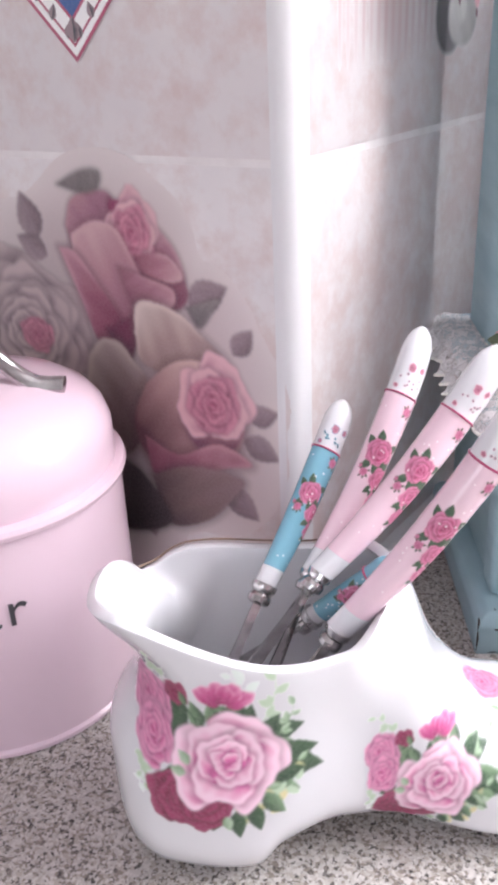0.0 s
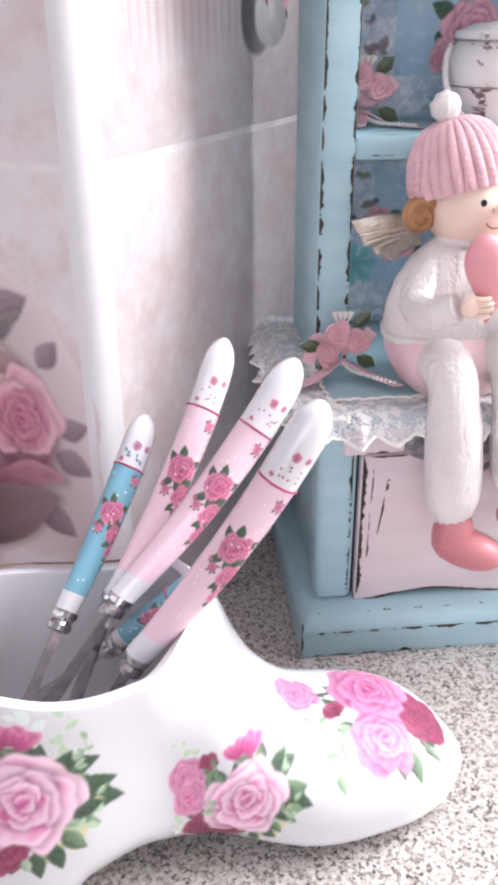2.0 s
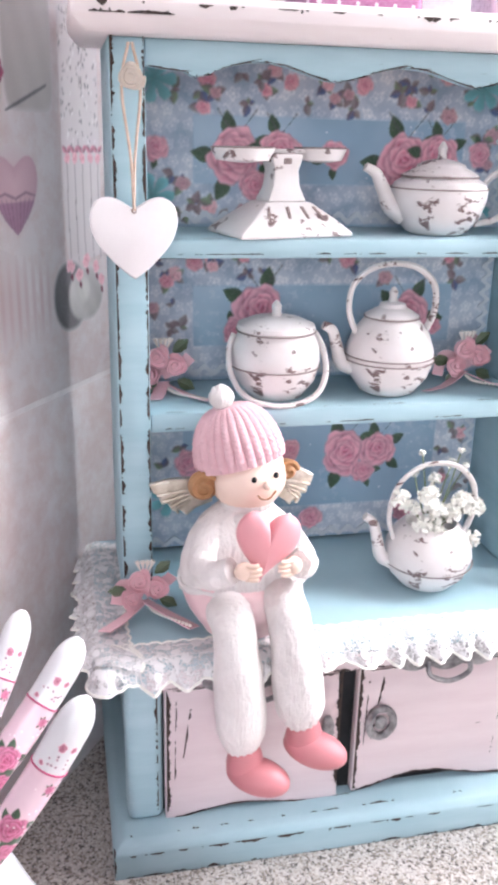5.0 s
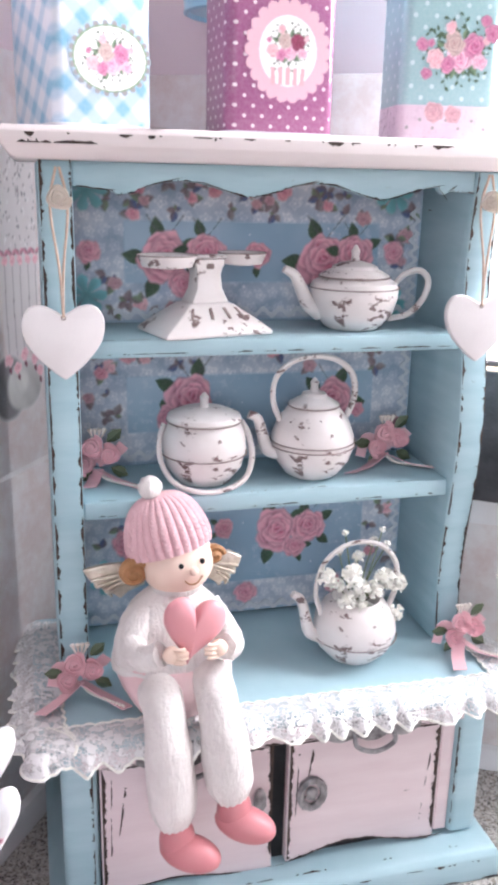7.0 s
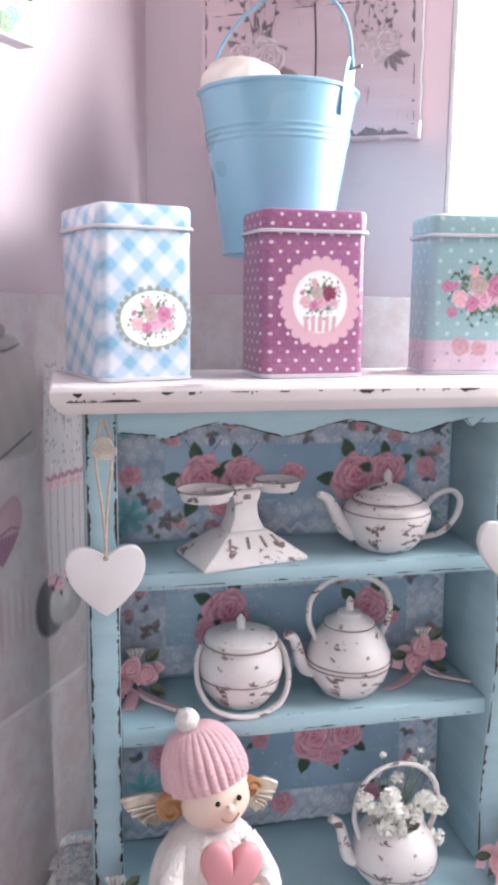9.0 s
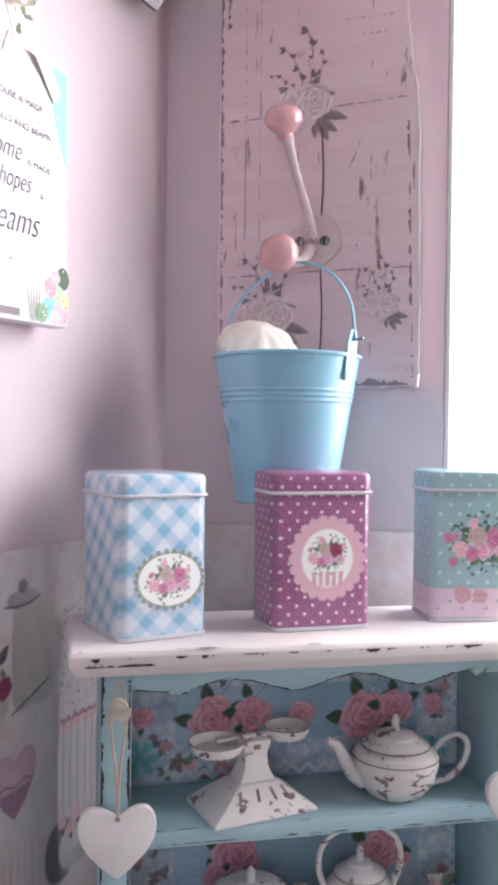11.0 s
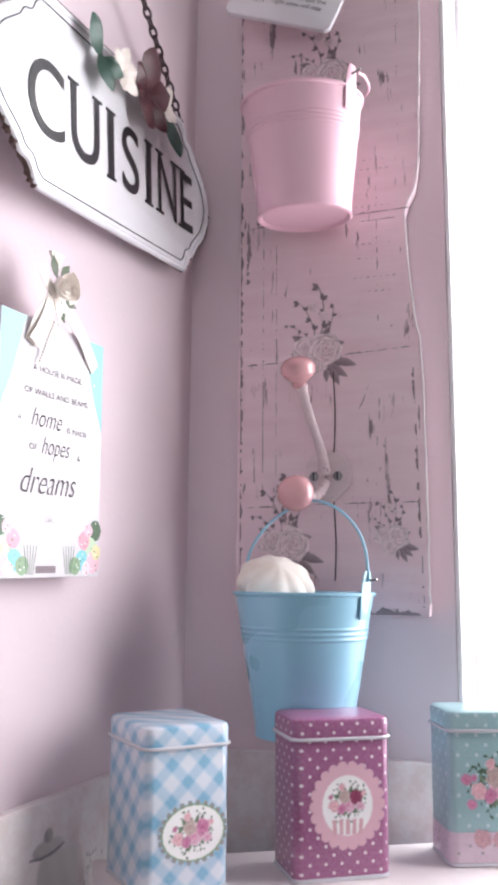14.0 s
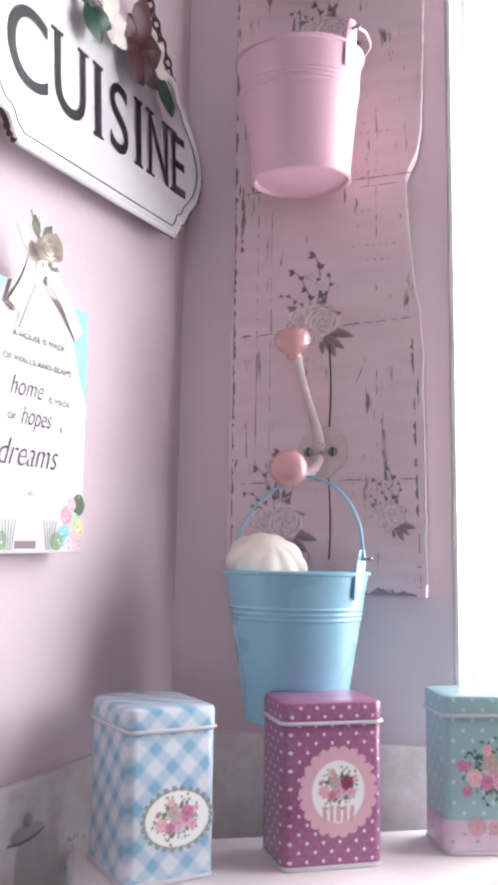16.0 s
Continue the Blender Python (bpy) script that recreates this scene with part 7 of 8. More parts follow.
def old_board():
    t = thing("wooden_board", WORLD, "long worn pink plank with faded rose transfers fixed to the wall", "board")
    rnd = random.Random(8)
    n = 60
    right = [(board_right(0.7672 + 0.703 * i / n) + rnd.uniform(-0.0006, 0.0006), 0.7672 + 0.703 * i / n) for i in range(n + 1)]
    top = [(0.262, 1.474), (0.245, 1.468), (0.228, 1.474), (0.212, 1.470), (0.205, 1.49), (0.196, 1.53), (0.188, 1.62), (0.18, 1.75), (0.115, 1.75), (0.112, 1.60), (0.104, 1.54), (0.088, 1.50), (0.0768, 1.47)]
    left = [(0.0768 + 0.0028 * (1 - i / n) + rnd.uniform(-0.0007, 0.0007), 1.47 - 0.703 * i / n) for i in range(n + 1)]
    bot = [(0.083 + 0.183 * i / 40, 0.7672 + rnd.uniform(-0.0012, 0.0018)) for i in range(1, 40)]
    b = slab(right + top + left + bot, 0.0195, 0.0012)
    b.transform(Matrix.Translation((0, 0.5905, 0)))
    plank = part("plank", b, M["board"], t)
    y = 0.5903
    spots = [((0.0815, y, 0.77), (-0.004, 0, 0.70), (1, 0, 0), 0.70, 0.0034, 130), ((0.085, y, 0.7685), (1, 0, 0), (0, 0, 1), 0.158, 0.0075, 80), ((0.262, y, 0.772), (-0.006, 0, 0.24), (-1, 0, 0), 0.24, 0.0035, 26),
             ((0.104, y, 0.88), (0, 0, 1), (1, 0, 0), 0.3, 0.0013, 60), ((0.118, y, 0.88), (0, 0, 1), (1, 0, 0), 0.26, 0.0012, 40), ((0.084, y, 1.0165), (1, 0, 0.03), (0, 0, 1), 0.06, 0.0022, 16), ((0.185, y, 1.022), (1, 0, 0.06), (0, 0, 1), 0.06, 0.0018, 14), ((0.15, y, 0.873), (1, 0, 0.01), (0, 0, 1), 0.10, 0.0016, 14), ((0.200, y, 1.168), (1, 0, 0.03), (0, 0, 1), 0.045, 0.0018, 16), ((0.200, y, 1.160), (1, 0, 0.02), (0, 0, 1), 0.04, 0.0012, 10), ((0.222, y, 0.80), (0, 0, 1), (1, 0, 0), 0.5, 0.0011, 22), ((0.245, y, 1.22), (0, 0, 1), (1, 0, 0), 0.2, 0.0012, 12),
             ((0.084, y, 0.871), (1, 0, 0), (0, 0, 1), 0.045, 0.002, 9), ((0.084, y, 1.165), (1, 0, 0.02), (0, 0, 1), 0.018, 0.002, 5), ((0.086, y, 1.10), (0, 0, 1), (1, 0, 0), 0.06, 0.004, 7), ((0.20, y, 0.96), (0.4, 0, 1), (1, 0, 0), 0.1, 0.0012, 4), ((0.14, y, 1.17), (0, 0, 1), (1, 0, 0), 0.03, 0.001, 4)]
    chips(plank, spots, 77, M["bare_board"])
    # the long crack, and the pale bare strip on the rough edge
    part("crack", tube([(0.1775 + 0.0012 * math.sin(i), y - 0.0001, 0.800 + 0.0205 * i) for i in range(11)], 0.0007, 5), M["chip"], plank)
    part("bare_edge", tube([(x + 0.0004, 0.5915, z) for x, z in right[1:-1]], 0.0011, 5), M["whitewood"], plank, "pale bare wood edge")
    m = Motif(41)
    for x, z, s in ((0.160, 1.030, 0.028), (0.126, 0.836, 0.028), (0.232, 0.842, 0.018), (0.168, 1.33, 0.028)):
        for a, ln in ((0.2, 0.7), (-0.5, 0.95), (-0.95, 0.8), (2.6, 0.7), (3.3, 0.6), (1.0, 0.6)):
            m.leaf(x + 0.4 * s * math.cos(a), z + 0.4 * s * math.sin(a), a, s * ln, 0.26, "dusk_m", "dusk_d")
        for a, ln in ((-0.25, 0.9), (-0.7, 0.8), (-1.1, 0.85), (-1.5, 0.6)):
            m.leaf(x + 0.3 * s + 0.35 * s * math.cos(a), z - 0.4 * s + 0.3 * s * math.sin(a), a, s * ln, 0.2, "dusk_m", "dusk_d")
        for a, ln in ((1.0, 1.3), (1.35, 2.0), (1.75, 1.6), (2.3, 1.1)):
            m.sprig(x + 0.3 * s * math.cos(a), z + 0.3 * s, a - 0.2, ln * s, "dusk_d", 8, 0.15)
        for q, w_, r, n_ in ((-0.15, 1.55, 0.2, 9), (0.25, 1.2, 0.17, 9), (-0.42, 0.05, 0.42, 14), (0.32, -0.1, 0.58, 16), (-0.15, -0.62, 0.36, 12)):
            m.rose(x + q * s, z + w_ * s, 1.08 * r * s, "dusty", q * 5, (0.1, 0.15), 1.0, n_)
    for z, x0, n_ in ((1.175, 0.200, 7), (1.168, 0.196, 8), (1.135, 0.200, 6), (1.12, 0.202, 7), (1.10, 0.198, 7), (1.085, 0.206, 5), (1.215, 0.205, 5), (1.225, 0.208, 4)):
        for j in range(n_):
            q = x0 + 0.0065 * j
            if q < board_right(z) - 0.012:
                m.patch([(q, z), (q + 0.0045, z + 0.0004), (q + 0.0042, z + 0.0018), (q + 0.0002, z + 0.0014)], INK["dusk_d"][:3] + (m.r.uniform(0.15, 0.6),))
    part("rose_transfer", m.soft(on_plane((0, y, 0), (1, 0, 0), (0, 0, 1)), 0.0006, None, 0.0003, 1, "dec8cf", 0.12), M["print"], plank, "faded rose transfers and stamped marks", smooth=0, kind="stuff")
    return t


old_board()
M["hook_paint"] = worn("chipped_white_hook", "d6c3c6", "c7b2b6", "4a3d3d", chips=0.6, scale=(300, 300, 160))


def coat_hook():
    t = thing("coat_hook", pose(0.1690, 0.5898, 0.8985), "chipped white double coat hook with two pink china knobs", "hook")
    out = []
    for i in range(40):
        a = 2 * math.pi * i / 40
        out.append((0.0225 * math.cos(a) * (1 + 0.08 * math.cos(2 * a)), 0.0255 * math.sin(a) - 0.002 * math.cos(4 * a)))
    b = slab(out, 0.003, 0.001)
    b.transform(Matrix.Translation((0.002, -0.003, 0.002)))
    plate = part("plate", b, M["hook_paint"], t)
    for x in (-0.011, 0.0125):
        b = ball((0.0048, 0.0022, 0.0048), Matrix.Translation((x, -0.0035, 0.002)), seg=18)
        sc = part("screw", b, M["pewter"], plate, "slotted screw head")
        # dark bar, the shade inside the slot given as colour
        part("slot", box(x - 0.0007, x + 0.0007, -0.0062, -0.0055, -0.0018, 0.0058), M["near_black"], sc)
    part("upper_arm", tube(smooth_line([(0.000, -0.004, 0.004), (-0.002, -0.012, 0.025), (-0.009, -0.026, 0.055), (-0.0135, -0.037, 0.078), (-0.0145, -0.041, 0.086)], 6), [0.0062 - 0.0022 * math.sin(math.pi * i / 24) for i in range(25)], 12), M["hook_paint"], t)
    part("lower_arm", tube(smooth_line([(0.000, -0.004, -0.004), (-0.003, -0.016, -0.016), (-0.009, -0.032, -0.022), (-0.014, -0.044, -0.020)], 6), 0.0048, 12), M["hook_paint"], t)
    for name, c, tilt in (("upper_knob", (-0.0165, -0.047, 0.0985), 28), ("lower_knob", (-0.0165, -0.056, -0.0195), 80)):
        k = lathe([(0.006, -0.016), (0.0075, -0.014), (0.007, -0.011), (0.0125, -0.007), (0.0168, -0.001), (0.0165, 0.005), (0.0125, 0.0105), (0.006, 0.013), (0.001, 0.0135)], 32)
        k.transform(Matrix.Translation(c) @ Matrix.Rotation(radians(tilt), 4, "X"))
        part(name, k, M["knob"], t, "glossy pink china knob")
    return t


coat_hook()


def bucket(m, paint, label, r0, r1, h, handle):
    t = thing("tin_bucket", m, label, "bucket", "tin buckets on the board")

    def rad(q):
        return r0 + (r1 - r0) * q
    prof = [(0.001, 0.003), (r0 - 0.003, 0.003), (r0 - 0.0005, 0.0), (r0 + 0.0018, 0.001), (r0 + 0.0012, 0.004)]
    for q in (0.1, 0.3, 0.5, 0.66):
        prof.append((rad(q), h * q))
    for j, q in enumerate((0.685, 0.72, 0.755)):
        for dq, g in ((-0.012, 0.0), (-0.006, 0.0006), (0.0, 0.0008), (0.006, 0.0006), (0.012, 0.0)):
            prof.append((rad(q + dq) + g, h * (q + dq)))
    prof += [(rad(0.85), h * 0.85), (r1 - 0.0002, h - 0.003), (r1 + 0.0018, h - 0.0022), (r1 + 0.0022, h - 0.0004), (r1 + 0.001, h + 0.0006), (r1 - 0.0012, h - 0.001), (rad(0.6) - 0.0014, h * 0.6), (rad(0.05) - 0.0014, h * 0.05), (0.001, h * 0.04)]
    body = part("body", lathe(prof, 64), paint, t)
    part("side_seam", tube([(rad(q) * math.cos(radians(-120)), rad(q) * math.sin(radians(-120)), h * q) for q in (0.03, 0.3, 0.64)], 0.0006, 6), paint, body)
    for s in (-1, 1):
        out = [(-0.007, -0.022), (0.007, -0.022), (0.0078, -0.004), (0.007, 0.012), (0.004, 0.019), (-0.004, 0.019), (-0.007, 0.012), (-0.0078, -0.004)]
        b = slab(out, 0.0014, 0.0005)
        b.transform(Matrix.Translation((s * (r1 + 0.0016), 0, h)) @ Matrix.Rotation(radians(6 * s), 4, "Y") @ Matrix.Rotation(radians(90), 4, "Z"))
        ear = part("ear", b, paint, t)
        part("rivet", tube([(s * (r1 - 0.002), 0, h + 0.010), (s * (r1 + 0.012), 0, h + 0.012)], 0.0011, 8), M["pewter"], ear)
    part("handle", tube(smooth_line(handle, 8), 0.0014, 8), paint, t, "bent wire handle")
    return t


bucket(pose(0.1622, 0.5250, 0.6665, 0, 0, -20), M["bucket_blue"], "pale blue tin bucket hanging from the lower knob", 0.0415, 0.0615, 0.1230,
       [(-0.066, 0, 0.133), (-0.060, 0, 0.160), (-0.042, 0.006, 0.186), (-0.012, 0.016, 0.205), (0.014, 0.016, 0.203), (0.042, 0.008, 0.188), (0.060, 0.002, 0.165), (0.066, 0, 0.133)])
bucket(pose(0.1640, 0.5230, 1.1395, 6, 3, -26), M["bucket_pink"], "pink tin bucket hanging high on the board", 0.0435, 0.0570, 0.1105,
       [(-0.066, 0, 0.120), (-0.062, 0.018, 0.122), (-0.046, 0.042, 0.120), (0.0, 0.056, 0.119), (0.046, 0.042, 0.120), (0.062, 0.018, 0.122), (0.066, 0, 0.120)])


def garlic():
    loops = []
    for i in range(17):
        q = i / 16
        r = 0.0325 * math.sin(math.pi * q ** 0.85) ** 0.62 if 0 < q < 1 else 0.002
        loops.append([(r * (1 + 0.21 * abs(math.cos(4.5 * a)) ** 0.6 - 0.10) * math.cos(a), r * (1 + 0.21 * abs(math.cos(4.5 * a)) ** 0.6 - 0.10) * math.sin(a), -0.024 + 0.047 * q) for a in (2 * math.pi * k / 56 for k in range(56))])
    t = thing("garlic_bulb", pose(0.1350, 0.5260, 0.7945, -150, 12, 14), "whole white garlic bulb resting on top of the bucket", "garlic")
    part("bulb", wobbly(rings(loops), 0.0008, 60), M["garlic"], t)
    part("neck", tube(smooth_line([(0, 0, 0.020), (0.001, 0, 0.028), (0.003, 0.001, 0.036)], 5), [0.006 - 0.0002 * i for i in range(11)], 12), M["garlic"], t)
    return t


garlic()


def fitted_text(parent, text, width, height, m, material, shear=0.0, name="lettering", label="", thick=0.0004, spread=1.0, offset=0.0):
    """A word scaled to a width and a cap height, centred on the x axis, standing on z = 0."""
    cu = bpy.data.curves.new("letters", "FONT")
    cu.body, cu.size, cu.align_x, cu.extrude, cu.shear, cu.space_character, cu.offset = text, 1.0, "CENTER", 0.0, shear, spread, offset
    tmp = bpy.data.objects.new("letters", cu)
    me = bpy.data.meshes.new_from_object(tmp)
    bpy.data.objects.remove(tmp)
    b = bmesh.new()
    b.from_mesh(me)
    bpy.data.meshes.remove(me)
    xs = [v.co.x for v in b.verts]
    k = width / (max(xs) - min(xs))
    c = (max(xs) + min(xs)) / 2
    for v in b.verts:
        v.co = Vector(((v.co.x - c) * k, -thick, v.co.y * height / 0.70))
    b.transform(m)
    for f in b.faces:
        f.normal_update()
    return part(name, b, material, parent, label, smooth=0)


# ---- little hanging tag at the top of the board ----
def tag():
    t = thing("china_tag", pose(0.1375, 0.556, 1.404, -8, 21.5, 0), "white china tag with dark printed verse hung on string", "tag")
    out = []
    for sx, sz, a0 in ((1, 1, 0), (-1, 1, 90), (-1, -1, 180), (1, -1, 270)):
        for i in range(5):
            a = radians(a0 + 22.5 * i)
            out.append((sx * 0.0535 + 0.007 * math.cos(a), sz * 0.0255 + 0.007 * math.sin(a)))
    part("plate", slab(out, 0.006, 0.0012), M["ceramic"], t)
    m = Motif(51)
    for i in range(6):
        x = -0.040 + 0.0034 * i
        hgt = 0.010 + 0.0045 * i * (i < 5)
        m.stroke([(x, -0.014), (x + 0.0008, -0.014 + 0.5 * hgt), (x, -0.014 + hgt)], 0.0005, INK["ink"])
        m.dot(x, -0.014 + hgt, 0.0018, INK["ink"], 7)
    m.stroke([(-0.018, 0.0125), (0.05, 0.0125)], 0.0002, INK["grey"])
    part("verse", m.build(on_plane((0, 0, 0), (1, 0, 0), (0, 0, 1)), 0.000001, 0.0003), M["print"], t, "dark printed flower stems", smooth=0, kind="stuff")
    for text, z, w in (("People will come and go", 0.0045, 0.066), ("in your life but the", -0.0035, 0.060), ("right ones will stay", -0.0115, 0.056)):
        fitted_text(t, text, w, 0.0052, Matrix.Translation((0.0155, -0.0001, z)), M["ink"], 0, "verse_line", "dark printed verse line", thick=0.0002)
    for s in (-1, 1):
        part("eyelet", tube([(s * 0.052 + 0.0022 * math.cos(a), -0.0003, 0.0245 + 0.0022 * math.sin(a)) for a in (2 * math.pi * i / 14 for i in range(14))], 0.0007, 6, closed=True), M["pewter"], t)
    rot = Matrix.Rotation(radians(-21.5), 4, "Y")
    top = rot @ Vector((0.01, 0.02, 0.20))
    for s in (-1, 1):
        part("string", tube([(s * 0.052, 0.003, 0.0255), ((s * 0.052 + top.x) / 2, 0.010, (0.026 + top.z) / 2), top], 0.0010, 6), M["ivory"], t)
    return t


tag()


# ---- enamel sign on the left wall ----
def seen_from_room(x, y, z, along):
    a = Vector((*along, 0)).normalized()
    return Matrix(((a.x, -a.y, 0, x), (a.y, a.x, 0, y), (0, 0, 1, z), (0, 0, 0, 1)))


M["sign_white"] = plain("sign_enamel", "e9e8ec", "dedde2", 12.0, 0.22, 0.04, coat=0.4)
M["rust"] = plain("rusty_sign_edge", "6d534f", "3f3130", 120.0, 0.7, 0.5)
M["chain"] = plain("dark_iron_chain", "574849", "3d3233", 120.0, 0.5, 0.3, metal=0.6)
M["petal_red"] = plain("painted_tin_petal", "4c1521", "380f18", 60.0, 0.45, 0.2)
M["leaf_tin"] = plain("painted_tin_leaf", "2c5244", "1c3b31", 60.0, 0.45, 0.2)


def enamel_sign():
    m = seen_from_room(0.010 + 0.026 / 0.4 * 0.2115, 0.2 + 0.211, 1.1755, (0.026, 0.4)) @ Matrix.Rotation(radians(-5.5), 4, "Y")
    t = thing("enamel_sign", m, "white enamel CUISINE sign with rusty scalloped edge hung on chain", "sign")
    q = [(0.126, 0.0775), (0.1335, 0.0715), (0.139, 0.0620), (0.149, 0.0575), (0.155, 0.0490), (0.162, 0.0430), (0.177, 0.0300), (0.187, 0.0140), (0.1905, 0.0)]
    quad = [(v.x, v.z) for v in smooth_line([(x, 0, z) for x, z in q], 4)]
    out = quad + [(x, -z) for x, z in quad[::-1][1:]]
    out = out + [(-x, -z) for x, z in out]
    part("plate", slab(out, 0.004, 0.0012), M["sign_white"], t)
    n = len(out)
    pts = [Vector((x, 0.001, z)) for x, z in out]
    rnd = random.Random(2)
    part("rolled_edge", wobbly(tube(pts, 0.0030, 8, closed=True), 0.0008, 120), M["sign_white"], t)
    part("rust_line", wobbly(tube([p * 1.012 + Vector((0, 0.001, 0)) for p in pts], [rnd.uniform(0.0008, 0.0038) for _ in pts], 6, closed=True), 0.0010, 200), M["rust"], t, "brown rust along the edge")
    part("border_line", tube([Vector((p.x * 0.955, -0.0002, p.z * 0.90)) for p in pts], 0.0006, 5, closed=True), M["ink"], t)
    return t, m


sign, sign_m = enamel_sign()
M["sign_ink"] = plain("black_sign_enamel", "1b1a1e", "26242a", 60.0, 0.4)
x = -0.139
for ch, wide in (("C", 0.048), ("U", 0.043), ("I", 0.0095), ("S", 0.031), ("I", 0.0095), ("N", 0.040), ("E", 0.029)):
    mid = x + wide / 2
    fitted_text(sign, ch, wide, 0.060, Matrix.Translation((mid, -0.0006, -0.0345)), M["sign_ink"], name="letter", label="tall dark capital letter", offset=0.002)
    feet = {"I": ((0, 0), (0, 1)), "U": ((-0.5, 1), (0.5, 1)), "N": ((-0.5, 0), (-0.5, 1), (0.5, 1)), "E": ((-0.5, 0), (-0.5, 1))}.get(ch, ())
    for fx, top in feet:
        cx = mid + fx * (wide - 0.006)
        z = -0.0345 + 0.0585 * top
        part("serif", box(cx - 0.0075, cx + 0.0075, -0.0012, -0.0004, z, z + 0.0022), M["sign_ink"], sign)
    x += wide + (0.0150 if ch in "ISU" else 0.010)


def chain(parent, a, c, n, sag=0.0):
    a, c = Vector(a), Vector(c)
    way = (c - a).normalized()
    step = (c - a).length / n
    side = way.cross(Vector((0, 1, 0))).normalized()
    for i in range(n):
        mid = a + way * step * (i + 0.5)
        s = side if i % 2 else Vector((0, 1, 0))
        part("chain_link", tube([mid + way * (step * 0.66 * math.cos(x)) + s * (0.0032 * math.sin(x)) for x in (2 * math.pi * k / 14 for k in range(14))], 0.0012, 6, closed=True), M["chain"], parent)


for s in (-1, 1):
    part("hanging_ring", tube([Vector((s * 0.121 + 0.0075 * math.cos(a), 0.001, 0.0800 + 0.0075 * math.sin(a))) for a in (2 * math.pi * i / 20 for i in range(20))], 0.0011, 6, closed=True), M["chain"], sign)
chain(sign, (-0.121, 0.001, 0.0875), (-0.020, 0.002, 0.236), 21)
chain(sign, (0.121, 0.001, 0.0875), (-0.014, 0.002, 0.238), 23)
part("wall_nail", tube([(-0.017, 0.012, 0.240), (-0.017, -0.006, 0.241)], 0.0042, 12), M["white"], sign, "white nail cover")
for x, z, a, ln, mat_, nm in ((-0.046, 0.060, 138, 0.032, "leaf_tin", "tin_leaf"), (-0.048, 0.062, -75, 0.030, "leaf_tin", "tin_leaf"), (-0.040, 0.062, -20, 0.022, "leaf_tin", "tin_leaf"), (0.082, 0.062, -80, 0.038, "leaf_tin", "tin_leaf"),
                              (0.036, 0.062, 88, 0.042, "petal_red", "tin_petal"), (0.036, 0.062, 22, 0.034, "petal_red", "tin_petal"), (0.036, 0.062, 152, 0.032, "petal_red", "tin_petal"), (0.036, 0.062, -45, 0.034, "petal_red", "tin_petal"), (0.036, 0.062, -112, 0.036, "petal_red", "tin_petal"), (0.036, 0.062, -165, 0.026, "petal_red", "tin_petal"),
                              (-0.010, 0.064, 80, 0.020, "ivory", "tin_petal"), (-0.010, 0.064, 20, 0.020, "ivory", "tin_petal"), (-0.010, 0.064, -40, 0.022, "ivory", "tin_petal"), (-0.010, 0.064, 150, 0.020, "ivory", "tin_petal"), (-0.010, 0.064, -110, 0.020, "ivory", "tin_petal"), (0.070, 0.068, 60, 0.020, "ivory", "tin_petal"), (0.070, 0.068, -30, 0.020, "ivory", "tin_petal"), (0.070, 0.068, 140, 0.018, "ivory", "tin_petal")):
    b = rings([[(q * ln, -w * ln, -0.001), (q * ln, 0, 0.0035 * math.sin(math.pi * q)), (q * ln, w * ln, -0.001), (q * ln, 0, -0.0012)] for q, w in ((0, 0.04), (0.2, 0.17), (0.45, 0.27), (0.7, 0.25), (0.9, 0.13), (1.0, 0.02))])
    b.transform(Matrix.Translation((x, -0.009, z)) @ Matrix.Rotation(radians(90), 4, "X") @ Matrix.Rotation(radians(a), 4, "Z") @ Matrix.Rotation(radians(-12), 4, "Y") @ Matrix.Diagonal((1.08, 1.7, 1.2, 1)))
    part(nm, b, M[mat_], sign, "painted tin %s" % ("leaf" if "leaf" in nm else "petal"))


